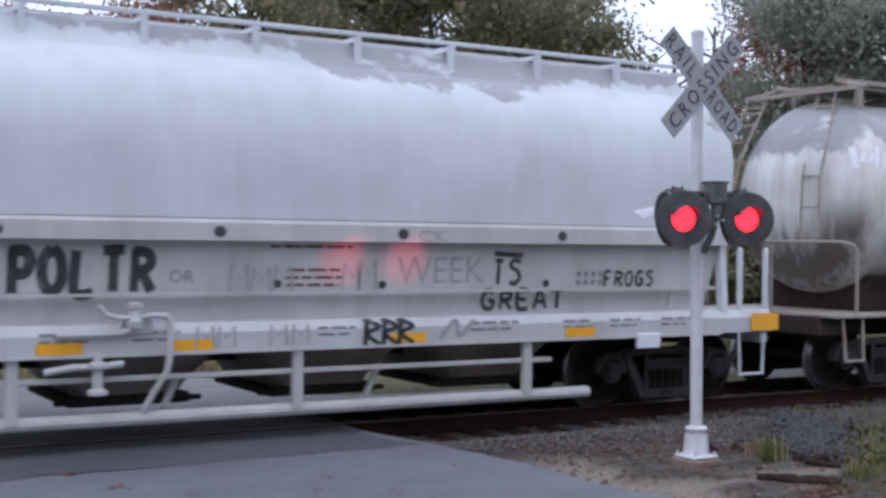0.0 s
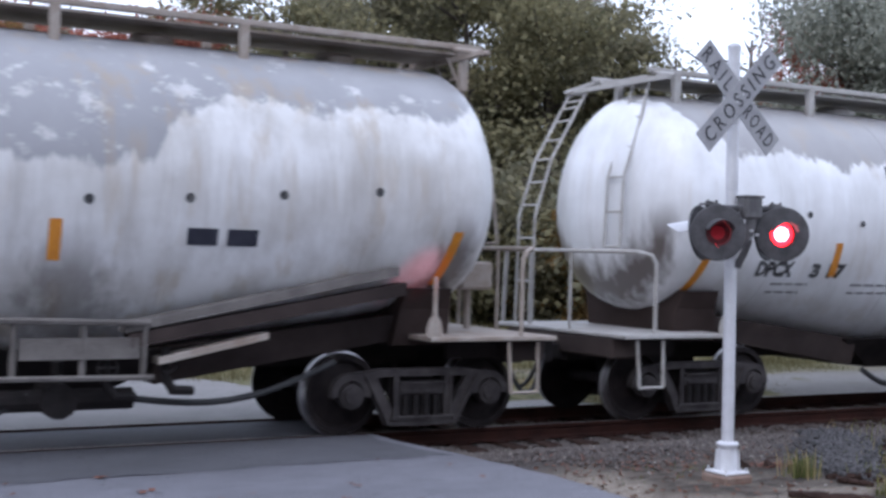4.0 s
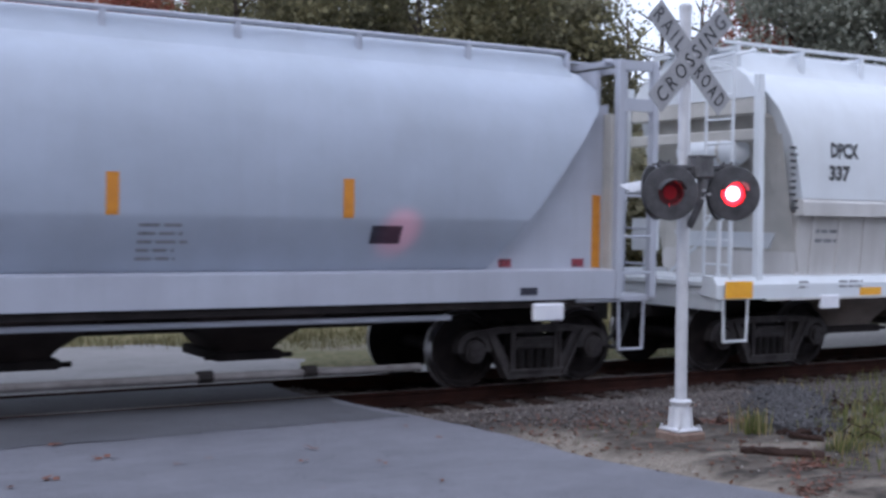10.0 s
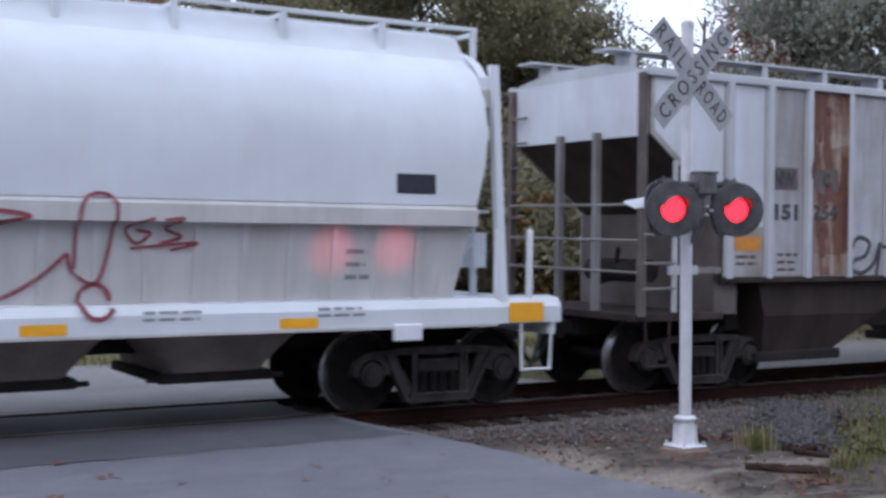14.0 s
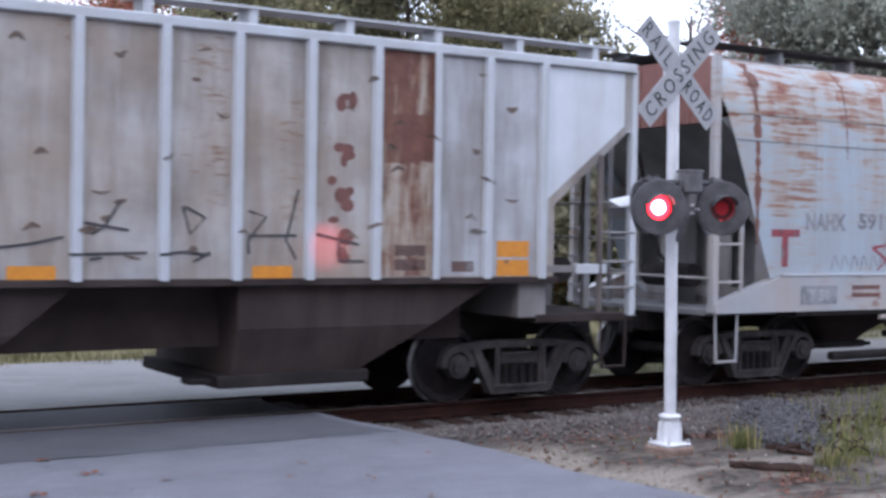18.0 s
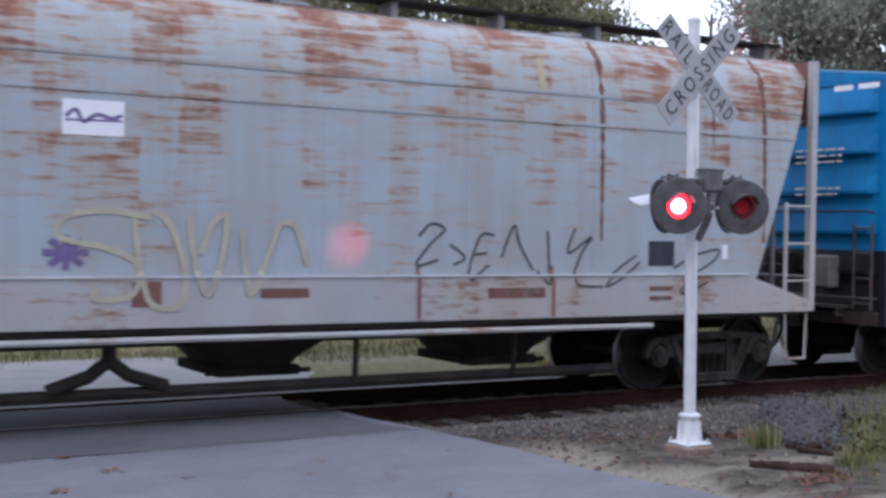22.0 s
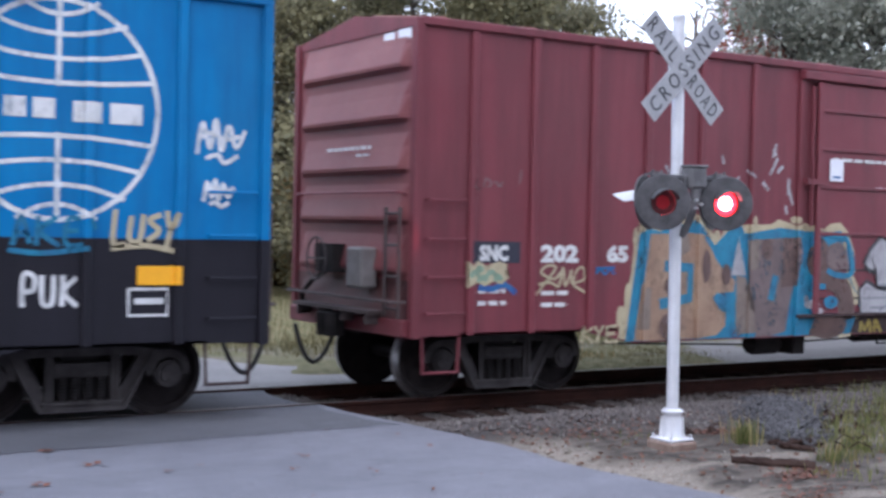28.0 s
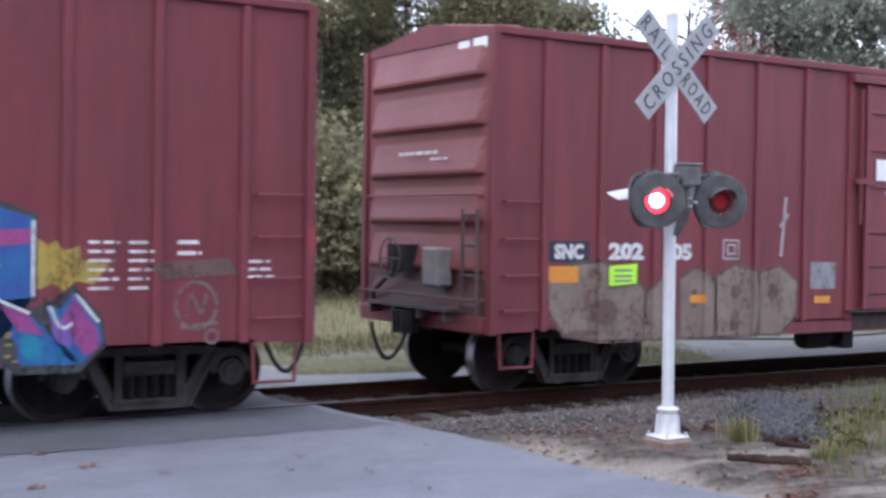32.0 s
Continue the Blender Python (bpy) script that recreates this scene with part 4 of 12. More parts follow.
def small_growth():
    rng = random.Random(21)
    clumps = [(8.93, 8.86, 0.07, 80, 0.22), (9.05, 8.98, 0.10, 40, 0.17), (9.12, 7.95, 0.10, 60, 0.13), (9.35, 8.05, 0.13, 60, 0.13), (9.75, 8.2, 0.17, 150, 0.13), (10.0, 8.5, 0.24, 170, 0.14),
              (10.6, 8.9, 0.3, 120, 0.16), (11.2, 9.3, 0.35, 130, 0.17), (12.2, 9.9, 0.5, 150, 0.18), (13.2, 10.4, 0.6, 160, 0.18), (14.6, 10.6, 0.8, 170, 0.2), (16.5, 10.6, 1.2, 200, 0.22),
              (8.75, 7.6, 0.14, 40, 0.08), (9.0, 7.3, 0.2, 40, 0.10), (7.7, 9.75, 0.25, 30, 0.04), (8.3, 9.5, 0.2, 20, 0.05)]
    blades("weeds", rng, clumps, M_WEED, "green weeds and grass tufts on the gravel by the signal", cat="weeds")
    # yellowing stalks with small seed heads among them
    blades("dry_stalks", rng, [(8.97, 8.9, 0.10, 22, 0.26), (9.2, 7.98, 0.2, 26, 0.16), (9.8, 8.3, 0.25, 12, 0.15), (10.7, 8.9, 0.5, 16, 0.18), (12.5, 9.9, 0.9, 30, 0.2)], M_STALK, "dry yellow stalks among the weeds", cat="weeds")
    blades("grass", rng, [(rng.uniform(8.6, 30), rng.uniform(18.2, 20.2), 0.35, 70, 0.07) for i in range(120)], M_GRASS, "short patchy olive grass beyond the rails")
    blades("grass", rng, [(rng.uniform(11.2, 15.2), rng.uniform(15.4, 18.4), 0.3, 60, 0.05) for i in range(90)], M_GRASS, "short olive grass strip along the far side of the track")
    blades("dry_stalks", rng, [(rng.uniform(10.4, 13.4), rng.uniform(16.4, 17.6), 0.2, 26, 0.10) for i in range(26)], M_STALK, "low dry yellow tufts in the grass", cat="weeds")
    blades("grass", rng, [(x, 21 + rng.uniform(0, 12), 1.6, 240, 0.24) for x in [i * 0.75 for i in range(0, 62)]], M_GRASS, "rough olive-brown grass beyond the track")
    blades("grass", rng, [(x, 19.6 + rng.uniform(-0.2, 0.8), 0.4, 90, 0.16) for x in [i * 0.35 for i in range(10, 120)]], M_GRASS, "short grass at the edge of the gravel")
    # fallen leaves
    verts, faces = [], []
    for _ in range(900):
        while True:
            x, y = 6.9 + 9 * rng.random() ** 1.4, rng.triangular(6.6, 11.4, 8.8)
            if x > road_edge(y) + 0.05 or rng.random() < 0.03:
                break
        z = ground_z(x, y) + 0.008 if x > road_edge(y) else 0.002
        s = rng.uniform(0.02, 0.055)
        e = Euler((rng.uniform(-0.5, 0.5), rng.uniform(-0.5, 0.5), rng.uniform(0, 6.28))).to_matrix()
        k = len(verts)
        for u, v in ((-0.6, 0), (0, -0.45), (0.6, 0), (0, 0.45)):
            verts.append(Vector((x, y, z + 0.012)) + e @ Vector((u * s, v * s, 0)))
        faces.append((k, k + 1, k + 2, k + 3))
    me = bpy.data.meshes.new("fallen_leaves")
    me.from_pydata(verts, [], faces)
    me.materials.append(M_DRY)
    tagged(new("fallen_leaves", me), "dry brown fallen leaves on the verge", "leaves", kind="stuff")
    # chunks of bark and dark clods, and pale scraps, lying about
    for name, mat, n, lo, hi, lab, cat in (("bark_chips", M_TIE, 90, 0.04, 0.12, "dark chunks of bark and clods on the verge", "bark"), ("pale_stones", M_CONCRETE, 120, 0.01, 0.022, "pale stones scattered on the verge", "stones")):
        def spot(r, dark=(n == 90)):
            while True:
                x, y = (r.gauss(11.6, 1.3), r.gauss(9.3, 0.5)) if dark else (7.0 + 8 * r.random(), r.uniform(7.2, 11.5))
                if x > road_edge(y) + 0.1 and math.hypot(x - MAST[0], y - MAST[1]) > 0.45:
                    return x, y, ground_z(x, y) + 0.008
        me = stones_mesh(name, rng, n, spot, lambda r, a=lo, b=hi: r.uniform(a, b))
        me.materials.append(mat)
        tagged(new(name, me), lab, cat, kind="stuff")
    # a rotting length of sleeper, split along its grain, with a slab broken off beside it
    rr = random.Random(5)
    for half, thick, deep, at, lab in ((0.36, 0.07, 0.05, pose(8.48, 8.07, ground_z(8.48, 8.07) + 0.015, 3, 1, -40), "half-buried rotting timber on the verge"),
                                       (0.2, 0.05, 0.04, pose(9.28, 8.62, ground_z(9.28, 8.62) + 0.02, 6, -4, -28), "charred broken slab of timber among stones"),
                                       (0.16, 0.045, 0.035, pose(9.16, 8.42, ground_z(9.16, 8.42) + 0.02, -5, 5, -50), "charred broken slab of timber among stones")):
        bm = bmesh.new()
        rings = []
        for i in range(13):
            x = -half + 2 * half * i / 12
            k = 1 if 0 < i < 12 else 0.72
            rings.append([(x + rr.uniform(-0.02, 0.02), thick * k * math.cos(a) * rr.uniform(0.82, 1.12), deep * k * math.sin(a) * rr.uniform(0.7, 1.15)) for a in [2 * math.pi * j / 11 for j in range(11)]])
        loft(bm, rings)
        log = part("old_timber", bm, M_TIE, None)
        log.matrix_basis = at
        tagged(log, lab, "timber")
    # dark twisted dead stems at the foot of the weeds
    bm = bmesh.new()
    for i in range(5):
        x, y = 9.75 + rr.gauss(0, 0.14), 8.12 + rr.gauss(0, 0.12)
        z = ground_z(x, y)
        a = rr.uniform(0, 6.28)
        pipe(bm, [(x, y, z), (x + 0.06 * math.cos(a), y + 0.06 * math.sin(a), z + 0.09), (x + 0.15 * math.cos(a + 0.6), y + 0.15 * math.sin(a + 0.6), z + 0.13), (x + 0.24 * math.cos(a + 0.9), y + 0.24 * math.sin(a + 0.9), z + 0.06)], 0.007, 5)
    ob = part("dead_stems", bm, M_TIE, None)
    tagged(ob, "dark dead stems tangled among the weeds", "stems", kind="stuff")


small_growth()


def ground_litter():
    """Dry leaves on the dirt by the signal, and a low heap of dark stone."""
    rng = random.Random(33)
    verts, faces = [], []
    spots = [(9.13, 9.5, 0.12, 110), (9.3, 9.35, 0.2, 70), (8.4, 7.66, 0.16, 150), (8.6, 7.75, 0.2, 90), (7.72, 7.02, 0.16, 120), (8.1, 7.2, 0.25, 90), (7.64, 9.84, 0.4, 130), (8.2, 10.0, 0.4, 80), (8.6, 10.4, 0.6, 110), (7.4, 10.6, 0.4, 60), (8.0, 8.5, 0.4, 40), (9.6, 10.4, 0.7, 90), (10.6, 8.8, 0.6, 60)]
    for x, y, r, count in spots:
        for _ in range(count):
            px, py = x + rng.gauss(0, r), y + rng.gauss(0, r * 0.6)
            if px < road_edge(py) + 0.1:
                continue
            a, s = rng.uniform(0, 6.28), rng.uniform(0.012, 0.032)
            z = ground_z(px, py) + 0.012
            u, v = Vector((math.cos(a), math.sin(a), rng.uniform(-0.3, 0.3))) * s, Vector((-math.sin(a), math.cos(a), rng.uniform(-0.3, 0.3))) * s * 0.6
            c = Vector((px, py, z))
            k = len(verts)
            verts += [c - u, c - v + Vector((0, 0, s * 0.2)), c + u, c + v + Vector((0, 0, s * 0.3))]
            faces += [(k, k + 1, k + 2), (k, k + 2, k + 3)]
    # a few dark bits blown onto the asphalt
    bits = [(2.96, 11.34), (3.18, 10.59), (2.52, 9.89), (3.62, 10.02), (4.9, 10.25), (5.85, 8.79)]
    bits += [(rng.uniform(1.5, 7.0), rng.uniform(5.5, 11.5)) for _ in range(26)]
    for i, (x, y) in enumerate(bits):
        r = 0.045 if i < 3 else rng.uniform(0.012, 0.026)
        for _ in range(4):
            a = rng.uniform(0, 6.28)
            c = Vector((x + rng.gauss(0, r), y + rng.gauss(0, r), 0.012))
            u, v = Vector((math.cos(a), math.sin(a), 0.15)) * r, Vector((-math.sin(a), math.cos(a), 0.2)) * r * 0.7
            k = len(verts)
            verts += [c - u, c - v, c + u, c + v]
            faces += [(k, k + 1, k + 2), (k, k + 2, k + 3)]
    me = bpy.data.meshes.new("fallen_leaves")
    me.from_pydata(verts, [], faces)
    me.materials.append(plain("dry_fallen_leaves", (0.21, 0.080, 0.048), (0.075, 0.042, 0.034), rough=0.8, scale=20))
    tagged(new("fallen_leaves", me), "dry red-brown leaves scattered on the dirt", "leaves", kind="stuff")

    def heap(r):
        f = r.random()
        x, y = 9.35 + 2.2 * f + r.gauss(0, 0.16), 8.72 + 2.2 * f + r.gauss(0, 0.2)
        return x, y, ground_z(x, y) + 0.015 + 0.06 * r.random()
    me = stones_mesh("stone_heap", random.Random(8), 2400, heap, lambda r: r.uniform(0.02, 0.045))
    me.materials.append(plain("dark_grey_stone", (0.042, 0.040, 0.042), (0.105, 0.10, 0.105), rough=0.9, scale=14))
    tagged(new("stone_heap", me), "low heap of dark grey stones among weeds", "stones", kind="stuff")


ground_litter()
# ---- the train ----
SPEED, GAIN = 4.1955, 0.00125


def travel(t):
    """How far the train has gone, in metres, from its place at 16 s."""
    return SPEED * (t - 16) + 0.5 * GAIN * (t - 16) ** 2


CARS, WHEELSETS = [], []
# M_TRUCK and M_UNDER hold the shadow under the cars in their dark colours
M_TRUCK = plain("shade_darkened_cast_steel", (0.013, 0.0115, 0.012), (0.030, 0.026, 0.026), rough=0.8, scale=4, bump=0.3, gloss=0.15)
M_SIDEFRAME = plain("dusty_cast_steel", (0.028, 0.0245, 0.0255), (0.068, 0.060, 0.060), rough=0.85, scale=5, bump=0.3, gloss=0.2)
M_WHEEL = plain("brown_wheel_steel", (0.012, 0.0098, 0.0105), (0.026, 0.021, 0.0205), rough=0.8, scale=5, gloss=0.12)
M_TREAD = plain("polished_wheel_tread", (0.42, 0.41, 0.42), (0.26, 0.25, 0.26), rough=0.32, metal=0.9)
M_UNDER = plain("dark_underframe", (0.018, 0.0155, 0.016), (0.036, 0.030, 0.029), rough=0.9, scale=3, gloss=0.15)
M_HOSE = plain("black_rubber_hose", (0.018, 0.018, 0.02), (0.03, 0.03, 0.032), rough=0.7)


def frame_bm(s):
    """A cast side frame: bearing hoods, arched top chord, slanting legs, columns and spring seat, all with raised flanges."""
    bm = bmesh.new()
    y = s * 1.0

    def slab(poly, inner, outer):
        prism(bm, poly, "y", y - s * inner, y + s * outer)
    slab([(-0.90, 0.70), (-0.50, 0.75), (0.50, 0.75), (0.90, 0.70), (0.86, 0.63), (0.45, 0.665), (-0.45, 0.665), (-0.86, 0.63)], 0.06, 0.075)
    for q in (-1, 1):
        arc = [(q * 0.889 + 0.235 * math.cos(radians(a)), 0.475 + 0.235 * math.sin(radians(a))) for a in range(-8, 189, 14)]
        inn = [(q * 0.889 + 0.155 * math.cos(radians(a)), 0.475 + 0.155 * math.sin(radians(a))) for a in range(188, -9, -14)]
        slab(arc + inn, 0.06, 0.07)
        slab([(q * 0.74, 0.69), (q * 0.60, 0.69), (q * 0.315, 0.20), (q * 0.44, 0.12)], 0.055, 0.06)
        slab([(q * 0.735, 0.685), (q * 0.70, 0.69), (q * 0.40, 0.14), (q * 0.44, 0.12)], 0.03, 0.10)
        slab([(q * 0.29, 0.70), (q * 0.375, 0.70), (q * 0.375, 0.20), (q * 0.29, 0.20)], 0.055, 0.06)
        slab([(q * 0.345, 0.69), (q * 0.375, 0.69), (q * 0.375, 0.22), (q * 0.345, 0.22)], 0.03, 0.09)
        # roller bearing, end cap and its bolts
        rod(bm, (q * 0.889, y - s * 0.06, 0.457), (q * 0.889, y + s * 0.085, 0.457), 0.142, 18)
        rod(bm, (q * 0.889, y + s * 0.085, 0.457), (q * 0.889, y + s * 0.125, 0.457), 0.10, 14)
        for a in (0.5, 2.6, 4.7):
            rod(bm, (q * 0.889 + 0.06 * math.cos(a), y + s * 0.12, 0.457 + 0.06 * math.sin(a)), (q * 0.889 + 0.06 * math.cos(a), y + s * 0.145, 0.457 + 0.06 * math.sin(a)), 0.018, 6)
    slab([(-0.43, 0.11), (0.43, 0.11), (0.38, 0.21), (-0.38, 0.21)], 0.075, 0.085)
    slab([(-0.41, 0.185), (0.41, 0.185), (0.40, 0.215), (-0.40, 0.215)], 0.06, 0.115)
    # bolster end in the window
    bx(bm, -0.275, 0.275, min(y - s * 0.2, y + s * 0.05), max(y - s * 0.2, y + s * 0.05), 0.455, 0.60)
    for q in (-1, 1):
        bx(bm, q * 0.14 - 0.10, q * 0.14 + 0.10, min(y + s * 0.05, y + s * 0.075), max(y + s * 0.05, y + s * 0.075), 0.475, 0.50)
    bx(bm, -0.275, 0.275, min(y + s * 0.05, y + s * 0.085), max(y + s * 0.05, y + s * 0.085), 0.575, 0.60)
    return bm


def spring_bm():
    """One coil spring of the nest below the bolster."""
    bm = bmesh.new()
    lathe(bm, [(0.044 if k % 2 else 0.057, 0.215 + 0.24 * k / 14) for k in range(15)], "z", 10, caps=False)
    return bm


def truck_meshes():
    bm = bmesh.new()
    bx(bm, -0.19, 0.19, -0.95, 0.95, 0.46, 0.66)          # bolster
    rod(bm, (0, 0, 0.66), (0, 0, 0.74), 0.19, 18)
    for q in (-1, 1):
        bx(bm, -0.30, 0.30, min(q * 0.90, q * 0.94), max(q * 0.90, q * 0.94), 0.20, 0.62)   # plate added behind the springs to keep the gap dark
        bx(bm, q * 0.38 - 0.04, q * 0.38 + 0.04, -0.85, 0.85, 0.36, 0.44)   # brake beam
        rod(bm, (q * 0.36, -0.05, 0.34), (q * 0.08, 0.05, 0.40), 0.025, 6)
        for s in (-1, 1):
            arc = [(q * (0.889 - 0.52 * math.cos(radians(a))), 0.457 + 0.52 * math.sin(radians(a))) for a in (-22, -8, 6, 20)]
            inn = [(q * (0.889 - 0.468 * math.cos(radians(a))), 0.457 + 0.468 * math.sin(radians(a))) for a in (20, 6, -8, -22)]
            prism(bm, arc + inn, "y", s * 0.72, s * 0.80)                      # brake shoe
    frame_me = mesh_of("truck", bm, M_TRUCK)
    sides = [mesh_of("side_frame", frame_bm(s), M_SIDEFRAME) for s in (-1, 1)]
    spring = mesh_of("spring", spring_bm(), M_TRUCK, True)
    bm = bmesh.new()
    for s in (-1, 1):
        prof = [(0.09, 0.56), (0.11, 0.83), (0.15, 0.84), (0.20, 0.80), (0.36, 0.76), (0.385, 0.825), (0.452, 0.825), (0.457, 0.81), (0.460, 0.715), (0.485, 0.705), (0.485, 0.685), (0.38, 0.68), (0.34, 0.70), (0.15, 0.66), (0.10, 0.56)]
        lathe(bm, [(r, s * d) for r, d in prof], "y", 40)
    rod(bm, (0, -1.0, 0), (0, 1.0, 0), 0.08, 12)
    wheel_me = mesh_of("wheelset", bm, M_WHEEL, True)
    wheel_me.materials.append(M_TREAD)
    for f in wheel_me.polygons:
        c = f.center
        if 0.70 < abs(c.y) < 0.822 and math.hypot(c.x, c.z) > 0.448:
            f.material_index = 1
    return frame_me, sides, spring, wheel_me


TRUCK_ME, SIDE_MES, SPRING_ME, WHEEL_ME = truck_meshes()


def couple_meshes():
    bm = bmesh.new()
    bx(bm, -0.5, 0.28, -0.07, 0.07, 0.76, 0.92)
    prism(bm, [(0.25, -0.15), (0.48, -0.17), (0.55, -0.05), (0.47, 0.02), (0.53, 0.16), (0.40, 0.18), (0.25, 0.12)], "z", 0.70, 0.98)
    cp = mesh_of("coupler", bm, M_TRUCK)
    bm = bmesh.new()
    pts = []
    for i in range(13):
        f = i / 12
        pts.append((0.05 + 0.55 * f, -0.32 - 0.05 * math.sin(math.pi * f), 0.78 - 0.46 * math.sin(math.pi * f) ** 0.8 + 0.04 * f))
    pipe(bm, pts, 0.028, 8)
    return cp, mesh_of("air_hose", bm, M_HOSE, True)


COUPLER_ME, HOSE_ME = couple_meshes()


def rail_car(name, u, label, category, trucks, half):
    """The empty that carries a car, with its trucks, couplers and air hoses."""
    car = thing(name, pose(u, YC, 0), label, category, "cars of the freight train")
    CARS.append((car, u))
    for i, x in enumerate(trucks):
        tr = hang("truck", TRUCK_ME, car, "dark cast-steel four-wheel truck", pose(x, 0, 0))
        for k in (0, 1):
            hang("side_frame", SIDE_MES[k], tr, "dusty cast-steel side frame")
            for i in range(4):
                hang("spring", SPRING_ME, tr, at=pose(-0.195 + 0.13 * i, (-1.02, 1.02)[k], 0))
        for dx in (-0.889, 0.889):
            ws = hang("wheelset", WHEEL_ME, tr, "brown steel wheelset", pose(dx, 0, 0.457))
            WHEELSETS.append((ws, dx, (u * 37 + dx * 90 + x * 50) % 360))
    for s in (-1, 1):
        hang("coupler", COUPLER_ME, car, "knuckle coupler", pose(s * (half - 0.12), 0, 0, 0, 0, 0 if s > 0 else 180))
        hang("air_hose", HOSE_ME, car, "black air brake hose", pose(s * (half - 0.02), 0, 0, 0, 0, 0 if s > 0 else 180))
    bm = bmesh.new()
    bx(bm, -half + 0.05, half - 0.05, -0.18, 0.18, 0.72, 1.02)
    part("centre_sill", bm, M_UNDER, car, "dark steel centre sill")
    return car
# ---- lettering and paint laid on the cars' sides ----
def skin(car, name, bm, material, side, lift=0.004, label="", xcuts=(), zstep=0.0):
    """Bends flat painted shapes (x, 0, z) onto the side of a car: side(x, z) gives the side's y."""
    if zstep and bm.verts:
        z0, z1 = min(v.co.z for v in bm.verts), max(v.co.z for v in bm.verts)
        z = math.floor(z0 / zstep) * zstep + zstep
        while z < z1:
            bmesh.ops.bisect_plane(bm, geom=bm.verts[:] + bm.edges[:] + bm.faces[:], plane_co=(0, 0, z), plane_no=(0, 0, 1), dist=1e-5)
            z += zstep
    if bm.verts:
        x0, x1 = min(v.co.x for v in bm.verts), max(v.co.x for v in bm.verts)
        for x in xcuts:
            if x0 < x < x1:
                bmesh.ops.bisect_plane(bm, geom=bm.verts[:] + bm.edges[:] + bm.faces[:], plane_co=(x, 0, 0), plane_no=(1, 0, 0), dist=1e-5)
    for v in bm.verts:
        v.co.y = side(v.co.x, v.co.z) - lift + min(0.0, v.co.y)
    ob = part(name, bm, material, car, label)
    if len(ob.data.polygons) > 1:
        tagged(ob, kind="stuff")
    return ob


def flat_text(text, x, z, h, w=None, bold=0.0, slant=0.0):
    bm = bmesh.new()
    me = text_mesh("lettering", text, h, w, 0.0, bold)
    bm.from_mesh(me)
    bpy.data.meshes.remove(me)
    for v in bm.verts:
        v.co = Vector((v.co.x + x + slant * v.co.z, 0, v.co.z + z))
    return bm


def fill(bm, *polys):
    for poly in polys:
        bm.faces.new([bm.verts.new((x, 0, z)) for x, z in poly])
    bmesh.ops.triangulate(bm, faces=bm.faces[:])
    return bm


def curve_pts(pts, n=6):
    out = []
    for i in range(len(pts) - 1):
        p0, p1, p2, p3 = (Vector(pts[max(0, i - 1)]), Vector(pts[i]), Vector(pts[i + 1]), Vector(pts[min(len(pts) - 1, i + 2)]))
        for j in range(n):
            t = j / n
            out.append(0.5 * ((2 * p1) + (p2 - p0) * t + (2 * p0 - 5 * p1 + 4 * p2 - p3) * t * t + (3 * p1 - p0 - 3 * p2 + p3) * t ** 3))
    out.append(Vector(pts[-1]))
    return out


def brush(bm, pts, w, soft=True, n=6, taper=0.0):
    """A painted line through the points."""
    pts = curve_pts(pts, n) if soft else [Vector(p) for p in pts]
    left, right = [], []
    for i, p in enumerate(pts):
        a, b = pts[max(0, i - 1)], pts[min(len(pts) - 1, i + 1)]
        d = (b - a)
        d = d.normalized() if d.length > 1e-6 else Vector((1, 0))
        k = w / 2 * (1 - taper * abs(2 * i / max(1, len(pts) - 1) - 1))
        nrm = Vector((-d.y, d.x)) * k
        left.append(bm.verts.new((p.x + nrm.x, 0, p.y + nrm.y)))
        right.append(bm.verts.new((p.x - nrm.x, 0, p.y - nrm.y)))
    for i in range(len(pts) - 1):
        bm.faces.new((left[i], left[i + 1], right[i + 1], right[i]))
    return bm


def rect(bm, x0, x1, z0, z1):
    bm.faces.new([bm.verts.new(p) for p in ((x0, 0, z0), (x1, 0, z0), (x1, 0, z1), (x0, 0, z1))])
    return bm


def dashes(bm, x0, x1, z_top, rows, h, gap, rng):
    """Small lettering too far off to read: rows of short bars."""
    for i in range(rows):
        z = z_top - i * (h + gap)
        x = x0
        end = x0 + (x1 - x0) * rng.uniform(0.75, 1.0)
        while x < end:
            w = min(end - x, rng.uniform(0.10, 0.22))
            rect(bm, x, x + w, z - h, z)
            x += w + 0.035
    return bm


def oval(cx, cz, rx, rz, n=20, a0=0.0, a1=360.0):
    return [(cx + rx * math.cos(radians(a0 + (a1 - a0) * i / n)), cz + rz * math.sin(radians(a0 + (a1 - a0) * i / n))) for i in range(n + (0 if a1 - a0 >= 360 else 1))]


def ladder(bm, x0, x1, y, z0, z1, rungs, r=0.018, stile=0.022):
    for x in (x0, x1):
        rod(bm, (x, y, z0), (x, y, z1), stile, 6)
    for i in range(rungs):
        z = z0 + (z1 - z0) * (i + 0.5) / rungs
        rod(bm, (x0, y, z), (x1, y, z), r, 6)


def rung_bars(car, x0, x1, y, zs, material, name="grab_iron"):
    for z in zs:
        bm = bmesh.new()
        pipe(bm, [(x0, y + 0.07, z), (x0, y, z), (x1, y, z), (x1, y + 0.07, z)], 0.013, 6)
        part(name, bm, material, car)


def stirrup(car, x0, x1, y, z0, z1, material):
    bm = bmesh.new()
    pipe(bm, [(x0, y, z1), (x0 + 0.02, y, z0), (x1 - 0.02, y, z0), (x1, y, z1)], 0.018, 6)
    part("step", bm, material, car, "steel sill step")


